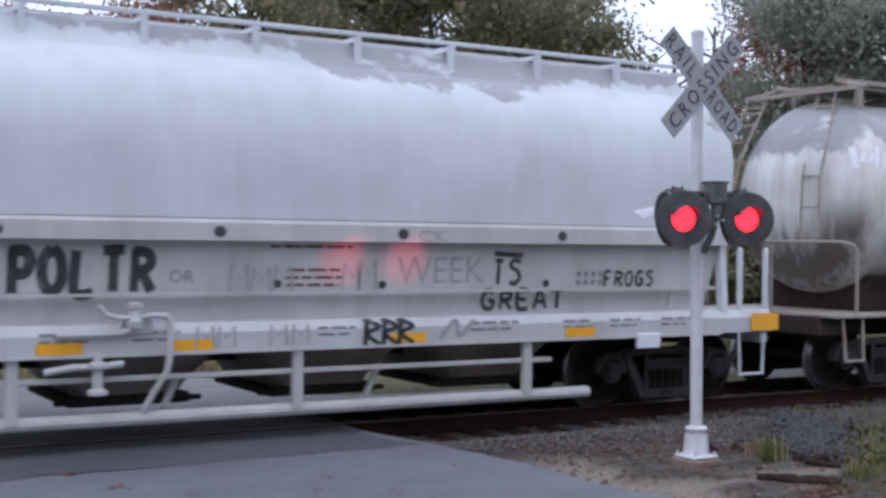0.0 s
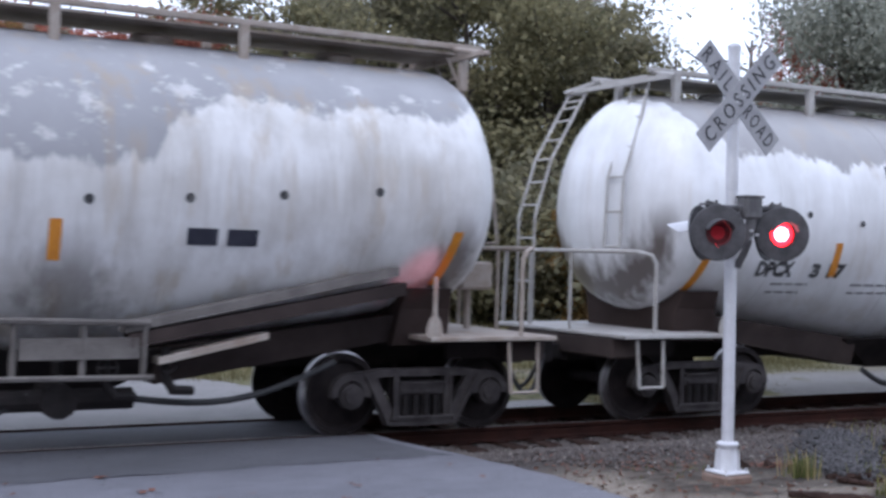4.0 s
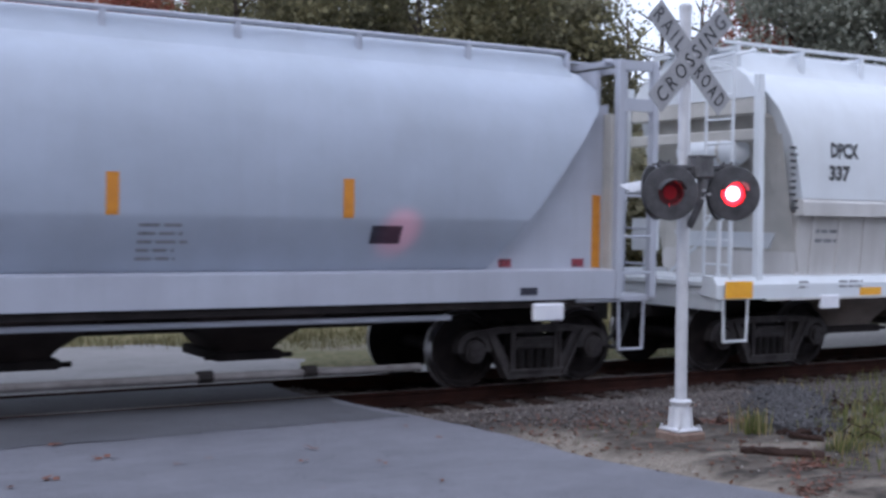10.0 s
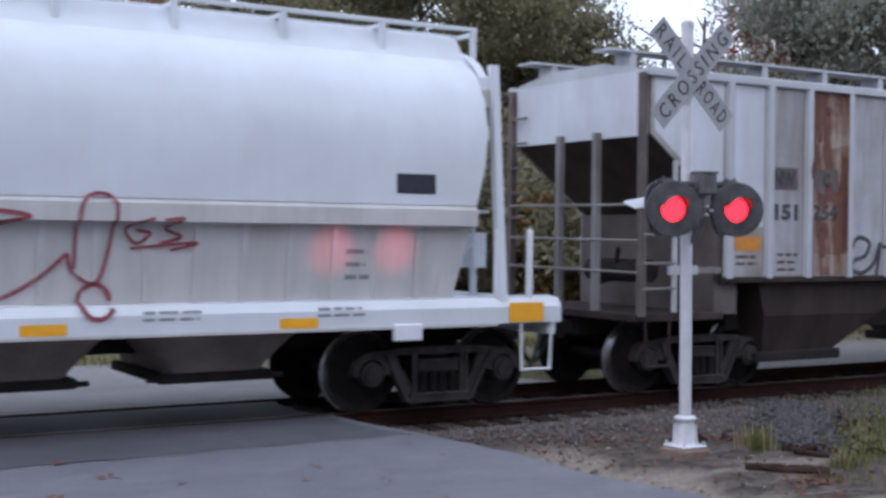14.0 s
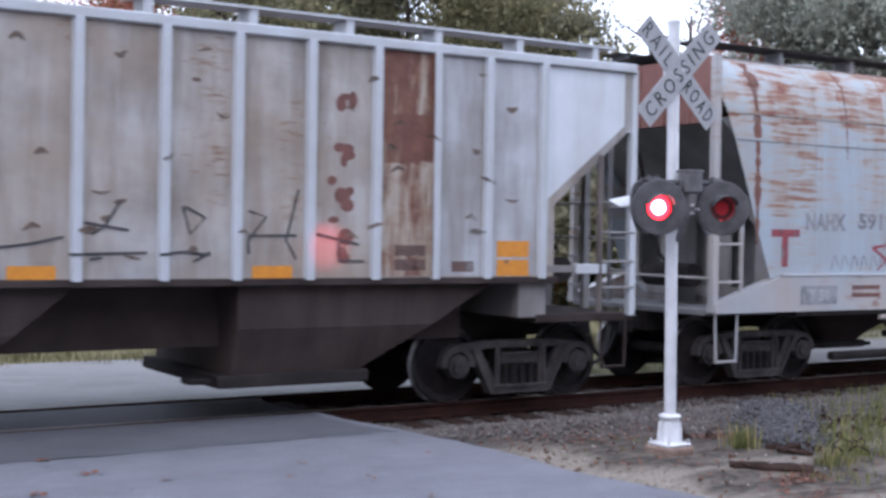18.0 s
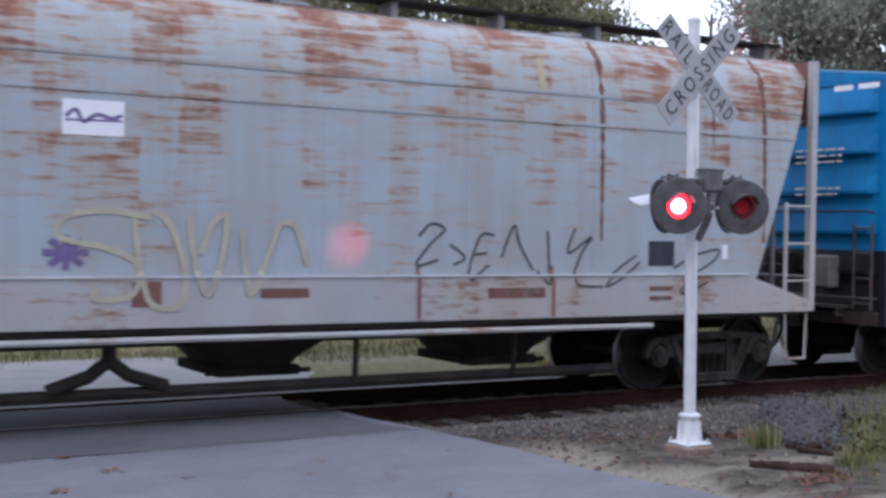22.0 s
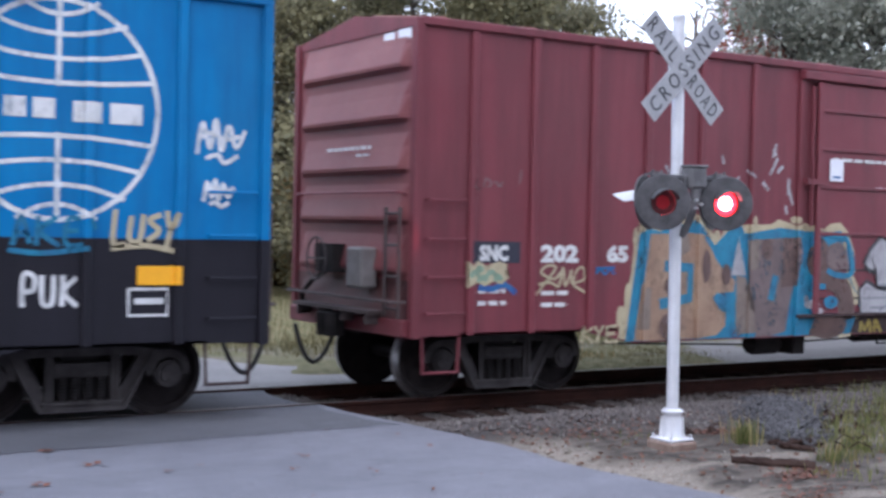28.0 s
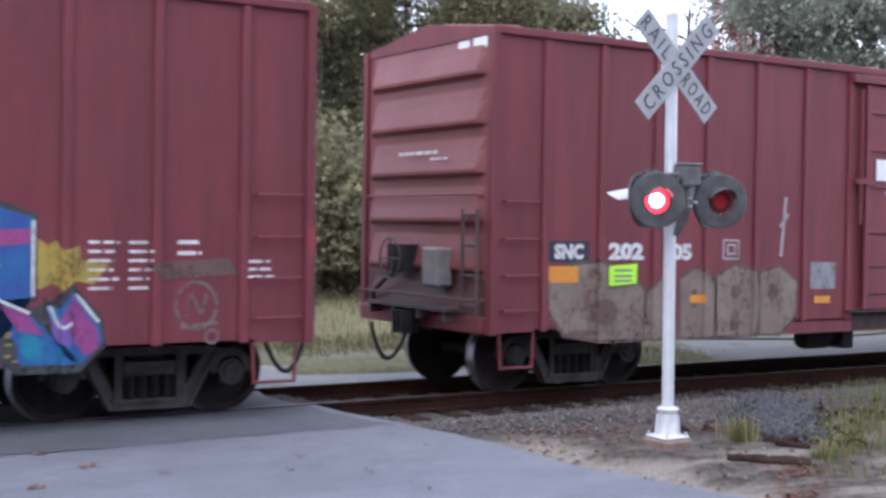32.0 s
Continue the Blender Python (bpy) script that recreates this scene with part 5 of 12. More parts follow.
P_WHITE = plain("white_stencil", (0.72, 0.72, 0.72), (0.55, 0.55, 0.55), rough=0.6, wear=0.45)
P_BLACK = plain("black_stencil", (0.03, 0.03, 0.035), (0.06, 0.06, 0.065), rough=0.6, wear=0.40)
P_GREY = plain("grey_stencil", (0.20, 0.20, 0.22), (0.28, 0.28, 0.30), rough=0.6, wear=0.50)
P_YELLOW = plain("yellow_reflector", (0.85, 0.42, 0.01), (0.78, 0.36, 0.01), rough=0.4, scale=12)
P_ORANGE = plain("faded_orange_reflector", (0.62, 0.25, 0.02), (0.5, 0.19, 0.02), rough=0.45, scale=12)
P_CYAN = plain("cyan_spray", (0.02, 0.21, 0.34), (0.02, 0.12, 0.23), rough=0.6, scale=5, wear=0.40)
P_BLUE = plain("blue_spray", (0.03, 0.07, 0.28), (0.022, 0.15, 0.31), rough=0.6, scale=3, wear=0.25)
P_PINK = plain("pink_spray", (0.32, 0.055, 0.185), (0.18, 0.045, 0.19), rough=0.6, scale=3, wear=0.40)
P_VIOLET = plain("violet_spray", (0.16, 0.09, 0.33), (0.24, 0.12, 0.40), rough=0.6, scale=3, wear=0.40)
P_TAN = plain("tan_spray", (0.37, 0.245, 0.16), (0.25, 0.15, 0.10), rough=0.65, scale=3, wear=0.40)
P_BROWN = plain("brown_spray", (0.085, 0.05, 0.045), (0.14, 0.085, 0.072), rough=0.65, scale=3, wear=0.55)
P_PALE = plain("pale_yellow_spray", (0.50, 0.43, 0.275), (0.37, 0.31, 0.20), rough=0.65, scale=3, wear=0.55)
P_GOLD = plain("yellow_spray", (0.44, 0.31, 0.045), (0.26, 0.21, 0.06), rough=0.65, scale=3, wear=0.50)
P_SILVER = plain("silver_spray", (0.42, 0.405, 0.42), (0.28, 0.265, 0.28), rough=0.45, scale=3, wear=0.60)
P_CREAM = plain("cream_spray", (0.56, 0.49, 0.385), (0.44, 0.385, 0.30), rough=0.65, scale=3, wear=0.30)
P_MINT = plain("mint_spray", (0.245, 0.35, 0.25), (0.17, 0.255, 0.18), rough=0.65, scale=3, wear=0.25)
P_RED = plain("dark_red_spray", (0.21, 0.03, 0.045), (0.27, 0.055, 0.07), rough=0.6, scale=4, wear=0.55)
P_PLUM = plain("purple_spray", (0.13, 0.09, 0.24), (0.17, 0.12, 0.28), rough=0.6, wear=0.50)
P_PRIMER = plain("red_brown_primer", (0.13, 0.058, 0.05), (0.18, 0.08, 0.066), rough=0.75, wear=0.50)
P_GREYSPRAY = plain("grey_spray", (0.235, 0.185, 0.155), (0.15, 0.11, 0.09), rough=0.7, scale=2, wear=0.50)
P_DULL = plain("dull_pink_grey_spray", (0.19, 0.135, 0.13), (0.12, 0.088, 0.085), rough=0.7, scale=3, wear=0.60)
P_LIME = plain("lime_green_tag", (0.45, 0.85, 0.03), (0.42, 0.78, 0.03), rough=0.5)
P_PAPER = plain("white_placard", (0.75, 0.75, 0.80), (0.68, 0.68, 0.74), rough=0.5)
P_SLATE = plain("dark_slate_panel", (0.026, 0.028, 0.042), (0.045, 0.045, 0.062), rough=0.6, gloss=0.25)
# ---- boxcars ----
HALF = 1.53
POSTS = (-7.06, -6.2, -5.32, -4.45, -3.55, -2.63, -1.75, 1.75, 2.55, 3.42, 4.32, 5.23, 6.13, 7.06)


def box_side(x, z):
    if -1.503 < x < 1.553 and z > 0.9:
        return -HALF - 0.075
    for p in POSTS:
        if abs(x - p) < 0.053:
            return -HALF - 0.04
    return -HALF


BOX_CUTS = [p + s * d for p in POSTS for s in (-1, 1) for d in (0.05, 0.056)] + [-1.506, -1.5, 1.55, 1.556]


P_ENDSTEEL = plain("dark_end_steel", (0.045, 0.035, 0.035), (0.085, 0.06, 0.058), rough=0.7, scale=4)
P_BRAKEBOX = plain("grey_brake_housing", (0.20, 0.185, 0.18), (0.12, 0.105, 0.10), rough=0.6, scale=5)


def boxcar(u, label, paint, roof_paint, half, ribbed_door, trim, end_paint):
    car = rail_car("boxcar", u, label, "boxcar", (-6.24, 6.24), half)
    z0, z1 = 0.80, 4.28
    for s in (-1, 1):
        part("side_sheet", boxed(-half + 0.02, half - 0.02, min(s * HALF, s * (HALF - 0.04)), max(s * HALF, s * (HALF - 0.04)), z0, z1), paint, car)
        bm = bmesh.new()
        prism(bm, [(-half + 0.6, 0.80), (-half + 2.4, 0.80), (-half + 3.2, 0.64), (half - 3.2, 0.64), (half - 2.4, 0.80), (half - 0.6, 0.80), (half - 0.6, 0.83), (-half + 0.6, 0.83)], "y", min(s * HALF, s * (HALF - 0.05)), max(s * HALF, s * (HALF - 0.05)))
        part("side_sill", bm, paint, car)
        part("top_chord", boxed(-half, half, s * HALF - 0.05, s * HALF + 0.06, z1, z1 + 0.10, 0.012), paint, car)
    post = boxed(-0.05, 0.05, -0.04, 0.0, z0, z1, 0.012)
    pm = mesh_of("side_post", post, paint)
    for p in POSTS:
        hang("side_post", pm, car, at=pose(p, -HALF - 0.002, 0))
        hang("side_post", pm, car, at=pose(p, HALF + 0.002, 0, 0, 0, 180))
    for s in (-1, 1):
        bm = bmesh.new()
        bx(bm, s * half - 0.05, s * half + 0.05, -HALF - 0.045, -HALF + 0.05, 0.78, 4.36)
        part("corner_post", bm, paint, car)
        bm = bmesh.new()
        bx(bm, s * half - 0.05, s * half + 0.05, HALF - 0.05, HALF + 0.045, 0.78, 4.36)
        part("corner_post", bm, paint, car)
    # roof with cross ribs
    bm = bmesh.new()
    prism(bm, [(-HALF, 4.36), (0, 4.56), (HALF, 4.36), (HALF, 4.33), (0, 4.52), (-HALF, 4.33)], "x", -half, half)
    roof = part("roof", bm, roof_paint, car, "weathered sheet-metal roof")
    rb = bmesh.new()
    prism(rb, [(-HALF, 4.36), (0, 4.56), (HALF, 4.36), (HALF, 4.40), (0, 4.60), (-HALF, 4.40)], "x", -0.05, 0.05)
    rm = mesh_of("roof_rib", rb, roof_paint)
    for i in range(13):
        hang("roof_rib", rm, roof, at=pose(-half + 0.3 + (2 * half - 0.6) * i / 12, 0, 0.001))
    # corrugated ends
    for s in (-1, 1):
        bm = bmesh.new()
        zs, prof = [], []
        z = 4.26
        prof.append((4.30, 0.0))
        while z > 1.2:
            prof += [(z, 0.0), (z - 0.16, 0.035), (z - 0.38, 0.095), (z - 0.42, 0.09), (z - 0.47, 0.0)]
            z -= 0.58
        prof.append((0.92, 0.0))
        rings = []
        for zz, d in prof:
            rings.append([(s * (half + d * k), y, zz) for y, k in ((-HALF + 0.02, 0), (-1.36, 0.15), (-1.26, 1), (-0.4, 1), (0.4, 1), (1.26, 1), (1.36, 0.15), (HALF - 0.02, 0))])
        loft(bm, rings, closed=False)
        part("end_panel", bm, end_paint, car, "ribbed steel end panel")
        bm = bmesh.new()
        prism(bm, [(-HALF, 4.28), (HALF, 4.28), (HALF, 4.36), (0, 4.56), (-HALF, 4.36)], "x", s * half - 0.02, s * half + 0.02)
        part("end_gable", bm, paint, car)
        part("end_sill", boxed(s * (half - 0.25), s * (half + 0.12), -HALF + 0.05, HALF - 0.05, 0.78, 0.98, 0.02), trim, car)
        # end ladder by the corner, running board and brake gear
        bm = bmesh.new()
        for yy in (-1.40, -1.08):
            rod(bm, (s * (half + 0.13), yy, 1.0), (s * (half + 0.13), yy, 2.25), 0.022, 6)
        for i in range(4):
            rod(bm, (s * (half + 0.13), -1.40, 1.1 + 0.36 * i), (s * (half + 0.13), -1.08, 1.1 + 0.36 * i), 0.018, 6)
        part("end_ladder", bm, P_ENDSTEEL, car, "dark steel end ladder")
        bm = bmesh.new()
        bx(bm, s * (half + 0.02), s * (half + 0.30), -1.0, 1.0, 1.02, 1.06)
        for yy in (-0.9, -0.3, 0.3, 0.9):
            bx(bm, s * (half + 0.02), s * (half + 0.28), yy - 0.02, yy + 0.02, 0.90, 1.02)
        part("cross_over_board", bm, P_ENDSTEEL, car, "dark end crossover step")
        bm = bmesh.new()
        pipe(bm, [(s * (half + 0.05), -1.45, 1.18), (s * (half + 0.22), -1.35, 1.18), (s * (half + 0.22), 1.35, 1.18), (s * (half + 0.05), 1.45, 1.18)], 0.016, 6)
        part("end_handrail", bm, P_ENDSTEEL, car)
        rung = bmesh.new()
        pipe(rung, [(s * (half + 0.02), -1.35, 2.40), (s * (half + 0.12), -1.3, 2.42), (s * (half + 0.12), 1.3, 2.42), (s * (half + 0.02), 1.35, 2.40)], 0.014, 6)
        part("grab_iron", rung, trim, car)
    part("brake_housing", boxed(-half - 0.26, -half - 0.04, -0.75, -0.35, 1.30, 1.78, 0.03), P_BRAKEBOX, car, "grey hand-brake gear housing")
    bm = bmesh.new()
    seg = 24
    for i in range(seg):
        a, b = 2 * math.pi * i / seg, 2 * math.pi * (i + 1) / seg
        rod(bm, (-half - 0.3, 0.35 + 0.26 * math.cos(a), 1.62 + 0.26 * math.sin(a)), (-half - 0.3, 0.35 + 0.26 * math.cos(b), 1.62 + 0.26 * math.sin(b)), 0.014, 5)
    for i in range(4):
        a = i * math.pi / 2
        rod(bm, (-half - 0.27, 0.35, 1.62), (-half - 0.3, 0.35 + 0.26 * math.cos(a), 1.62 + 0.26 * math.sin(a)), 0.012, 5)
    part("brake_wheel", bm, P_ENDSTEEL, car, "hand-brake wheel")
    bm = bmesh.new()
    bx(bm, -half - 0.2, -half - 0.03, 0.1, 0.6, 1.45, 1.8)
    pipe(bm, [(-half - 0.12, 0.3, 1.5), (-half - 0.16, 0.7, 1.35), (-half - 0.12, 1.1, 1.15), (-half - 0.1, 1.1, 0.9)], 0.03, 6)
    part("brake_gear", bm, M_UNDER, car, "dark brake rigging")
    # ladders and steps on the near side
    for s in (-1, 1):
        a, b = (s * (half - 0.12), s * (half - 0.62))
        rung_bars(car, min(a, b), max(a, b), -HALF - 0.09, (1.06, 1.47, 1.90, 2.34), paint)
        stirrup(car, min(a, b), max(a, b), -HALF + 0.02, 0.38, 0.80, trim)
    # door
    dz0, dz1 = 0.95, 4.12
    door = part("door", boxed(-1.47, 1.52, -HALF - 0.07, -HALF - 0.025, dz0, dz1, 0.01), paint, car, "sliding steel door")
    if ribbed_door:
        for i in range(17):
            rb, y, z = bmesh.new(), -HALF - 0.068, dz0 + 0.22 + i * 0.17
            prism(rb, [(y, z + 0.125), (y - 0.012, z + 0.115), (y - 0.040, z), (y - 0.038, z - 0.018), (y - 0.026, z - 0.026), (y, z - 0.03)], "x", -1.36, 1.42)
            part("door_rib", rb, paint, door)
    else:
        me = mesh_of("door_rib", boxed(-1.42, 1.47, -0.028, 0.0, -0.022, 0.022, 0.006), paint)
        low = mesh_of("door_rib", boxed(-1.42, 1.47, -0.016, 0.0, -0.012, 0.012, 0.004), P_DARKTRIM)
        for z in (1.16, 1.55, 2.05, 2.69, 3.21, 3.74):
            hang("door_rib", me if z > 1.6 else low, door, at=pose(0, -HALF - 0.068, z))
    for x in (-1.46, 1.51):
        part("door_stile", boxed(x - 0.05, x + 0.05, -HALF - 0.11, -HALF - 0.06, dz0, dz1, 0.01), paint, door)
    part("upper_door_track", boxed(-1.8, 5.6 if ribbed_door else 4.2, -HALF - 0.12, -HALF - 0.02, 4.14, 4.26, 0.01), paint, car)
    part("lower_door_track", boxed(-1.8, 4.6 if ribbed_door else 1.75, -HALF - 0.09, -HALF - 0.02, 0.90, 0.945, 0.008), P_DARKTRIM, car)
    if not ribbed_door:
        part("door_sill", boxed(-1.62, 1.5, -HALF - 0.006, -HALF + 0.03, 0.655, 0.895), P_DARKTRIM, car, "dark brown sill below the door")
    bm = bmesh.new()
    rod(bm, (-1.62, -HALF - 0.11, 2.15), (-1.62, -HALF - 0.11, 4.05), 0.025, 8)
    bx(bm, -1.72, -1.34, -HALF - 0.13, -HALF - 0.07, 2.72, 2.80)
    part("lock_rod", bm, paint, door)
    # underbody: air reservoir, brake cylinder, rods
    bm = bmesh.new()
    rod(bm, (0.4, -0.7, 0.62), (1.5, -0.7, 0.62), 0.19, 14)
    part("air_reservoir", bm, M_UNDER, car, "dark air reservoir under the floor")
    bm = bmesh.new()
    pipe(bm, [(-4.6, -0.9, 0.58), (-2.0, -1.1, 0.50), (0.2, -1.1, 0.55)], 0.014, 6)
    pipe(bm, [(0.3, -1.2, 0.62), (0.32, -1.2, 0.46), (1.6, -1.2, 0.46), (1.62, -1.2, 0.62)], 0.014, 6)
    pipe(bm, [(1.8, -1.3, 0.66), (1.8, -1.3, 0.42), (2.0, -1.3, 0.42), (2.0, -1.3, 0.66)], 0.016, 6)
    part("brake_rod", bm, M_UNDER, car)
    # brake cylinder, its bracket and the control valve
    k = 0.15 if ribbed_door else -2.1
    bm = bmesh.new()
    lathe(bm, [(0.02, 0.0), (0.13, 0.02), (0.15, 0.08), (0.15, 0.5), (0.10, 0.56), (0.05, 0.60), (0.04, 0.95)], "x", 16, at=(k, -1.0, 0.5))
    part("brake_cylinder", bm, M_UNDER, car, "dark brake cylinder", True)
    part("valve_block", boxed(k + 0.62, k + 0.86, -1.25, -0.95, 0.36, 0.62, 0.02), M_UNDER, car, "dark brake valve")
    part("valve_block", boxed(1.08, 1.44, -1.3, -1.0, 0.44, 0.66, 0.02), M_UNDER, car, "dark brake valve")
    bm = bmesh.new()
    for x in (-4.2, -2.8, -1.4, 0, 1.4, 2.8, 4.2):
        bx(bm, x - 0.06, x + 0.06, -1.45, 1.45, 0.72, 0.84)
    bx(bm, -half + 0.1, half - 0.1, -1.45, 1.45, 0.83, 0.88)
    part("floor_frame", bm, M_UNDER, car)
    return car


P_BOXRED = car_paint("oxide_red_paint", (0.155, 0.030, 0.041), (0.185, 0.043, 0.054), (0.080, 0.025, 0.030), streak=0.55, rough=0.55, low_dirt=0.25, coat=0.1, gloss=0.3)
# ends: sky light put in as paler red, shade below 1.42 as darker red
P_BOXRED_END = car_paint("lit_and_shaded_red_end_paint", (0.17, 0.043, 0.047), (0.20, 0.062, 0.063), (0.12, 0.035, 0.037), streak=0.3, rough=0.55, coat=0.15, gloss=0.4, low=(0.05, 0.018, 0.018), low_z=1.42)
P_BOXRED_ROOF = car_paint("oxide_red_roof", (0.22, 0.07, 0.06), (0.30, 0.15, 0.12), (0.12, 0.06, 0.05), streak=0.3, rough=0.6)
P_BOXBLUE = car_paint("bright_blue_paint", (0.005, 0.145, 0.37), (0.012, 0.185, 0.42), (0.014, 0.062, 0.15), streak=0.65, rough=0.5, coat=0.05, gloss=0.22, low=(0.008, 0.0072, 0.0105), low_z=1.86)
P_BLUE_ROOF = car_paint("blue_grey_roof", (0.05, 0.20, 0.36), (0.22, 0.30, 0.38), (0.1, 0.12, 0.14), streak=0.4, rough=0.6)
P_SMEAR = plain("brown_scuff", (0.075, 0.065, 0.07), (0.14, 0.12, 0.12), rough=0.8, scale=6, wear=0.7)
P_DARKTRIM = plain("dark_trim_paint", (0.034, 0.023, 0.024), (0.060, 0.040, 0.039), rough=0.8, gloss=0.2)


def spots(car, rng, x0, x1, z0, z1, count, material, r0, r1, lift, label=""):
    bm = bmesh.new()
    for _ in range(count):
        cx, cz = rng.uniform(x0, x1), rng.uniform(z0, z1)
        rx, rz = rng.uniform(r0, r1), rng.uniform(r0, r1)
        fill(bm, [(cx + rx * math.cos(a) * rng.uniform(0.75, 1.2), cz + rz * math.sin(a) * rng.uniform(0.75, 1.2)) for a in [2 * math.pi * i / 11 for i in range(11)]])
    skin(car, "graffiti", bm, material, box_side, lift, label, BOX_CUTS)


def two_boxcars():
    rng = random.Random(31)
    put = lambda car, bm, mat, lift=0.004, label="", name="lettering": skin(car, name, bm, mat, box_side, lift, label, BOX_CUTS)
    # ---- first red boxcar ----
    a = boxcar(65.5, "oxide-red steel boxcar with bright graffiti along its lower side", P_BOXRED, P_BOXRED_ROOF, 7.8, False, P_BOXRED, P_BOXRED_END)
    put(a, rect(bmesh.new(), -7.05, -6.37, 1.63, 1.88), P_SLATE, 0.004, "dark reporting mark panel", "mark_panel")
    put(a, flat_text("SNC", -6.74, 1.745, 0.19, 0.40, 0.01), P_WHITE, 0.008)
    put(a, flat_text("202", -5.79, 1.745, 0.22, 0.56, 0.012), P_WHITE, 0.004, "white car number")
    put(a, flat_text("65", -4.9, 1.75, 0.22, 0.34, 0.012), P_WHITE, 0.004, "white car number")
    bm = dashes(bmesh.new(), -6.95, -6.45, 1.33, 2, 0.05, 0.09, rng)
    dashes(bm, -6.05, -5.55, 1.3, 2, 0.05, 0.09, rng)
    dashes(bm, 5.45, 5.75, 1.85, 6, 0.03, 0.06, rng)
    dashes(bm, 5.85, 6.1, 1.85, 6, 0.03, 0.06, rng)
    dashes(bm, 6.35, 6.6, 1.86, 2, 0.04, 0.07, rng)
    dashes(bm, 7.1, 7.42, 1.66, 3, 0.03, 0.05, rng)
    put(a, bm, P_WHITE, 0.004, "small white stencilled data too small to read")
    put(a, fill(bmesh.new(), [(-7.13, 1.66), (-7.04, 1.60), (-6.96, 1.66), (-6.86, 1.60), (-6.66, 1.65), (-6.56, 1.62), (-6.58, 1.50), (-6.52, 1.46), (-6.64, 1.38), (-6.74, 1.42), (-6.86, 1.36), (-6.98, 1.41), (-7.12, 1.34), (-7.09, 1.46)]), P_PALE, 0.012, "pale yellow paint blot", "graffiti")
    bm = bmesh.new()
    for x, z, w in ((-7.02, 1.5, 0.07), (-6.9, 1.44, 0.06), (-6.78, 1.5, 0.07), (-6.68, 1.45, 0.05), (-6.94, 1.55, 0.04)):
        brush(bm, [(x - w, z - 0.03), (x, z + 0.03), (x + w, z - 0.02)], 0.06)
    put(a, bm, P_MINT, 0.016, "green dabs over the blot", "graffiti")
    bm = bmesh.new()
    brush(bm, [(-6.95, 1.35), (-6.75, 1.33), (-6.6, 1.38), (-6.42, 1.28)], 0.07)
    brush(bm, [(-5.24, 1.57), (-4.94, 1.58)], 0.035)
    brush(bm, [(-5.24, 1.51), (-5.16, 1.56), (-5.1, 1.5), (-5.02, 1.56), (-4.95, 1.5)], 0.035)
    put(a, bm, P_BLUE, 0.010, "small blue tag and smear", "graffiti")
    bm = bmesh.new()
    brush(bm, [(-7.02, 2.6), (-7.04, 2.5), (-6.95, 2.48)], 0.022)
    brush(bm, [(-6.9, 2.5), (-6.88, 2.6), (-6.8, 2.56), (-6.84, 2.5)], 0.022)
    brush(bm, [(-6.75, 2.58), (-6.68, 2.52), (-6.64, 2.58)], 0.022)
    brush(bm, [(-6.38, 2.72), (-6.4, 2.56)], 0.022)
    put(a, bm, P_DULL, 0.006, "faint chalky scrawl", "graffiti")
    bm = bmesh.new()
    brush(bm, [(-6.14, 1.25), (-5.98, 1.42), (-5.85, 1.58), (-5.98, 1.60), (-6.06, 1.52), (-5.88, 1.44), (-5.78, 1.52)], 0.032)
    brush(bm, [(-6.1, 1.38), (-5.92, 1.40), (-5.8, 1.36), (-5.74, 1.58), (-5.70, 1.36), (-5.62, 1.54)], 0.032)
    brush(bm, [(-5.62, 1.56), (-5.6, 1.38), (-5.54, 1.54), (-5.44, 1.58), (-5.42, 1.44), (-5.58, 1.38), (-5.40, 1.28)], 0.032)
    for pts in ([(-5.41, 0.87), (-5.43, 0.67)], [(-5.31, 0.85), (-5.42, 0.77), (-5.3, 0.67)], [(-5.24, 0.86), (-5.17, 0.77), (-5.1, 0.87)], [(-5.17, 0.77), (-5.2, 0.66)], [(-4.89, 0.86), (-5.04, 0.85), (-5.06, 0.66), (-4.87, 0.67)], [(-5.05, 0.76), (-4.92, 0.77)]):
        brush(bm, pts, 0.045, False)
    put(a, bm, P_PALE, 0.012, "pale sprayed tag", "graffiti")
    bm = bmesh.new()
    dashes(bm, -1.2, 0.3, 3.1, 1, 0.045, 0.1, rng)
    dashes(bm, -0.3, 0.85, 2.72, 1, 0.045, 0.1, rng)
    put(a, bm, P_WHITE, 0.012, "white stencilling on the door")
    put(a, rect(bmesh.new(), -1.25, -0.98, 2.78, 3.08), P_PAPER, 0.014, "white paper placard on the door", "placard")
    put(a, rect(bmesh.new(), -1.19, -1.04, 2.82, 2.85), P_BLUE, 0.018)
    bm = bmesh.new()
    for _ in range(16):
        x, z = rng.uniform(-4.2, -1.6), rng.uniform(2.2, 3.1)
        brush(bm, [(x, z), (x + rng.uniform(-0.15, 0.15), z + rng.uniform(0.08, 0.28))], rng.uniform(0.03, 0.06), False)
    put(a, bm, P_SILVER, 0.006, "chalky white scuffs", "graffiti")
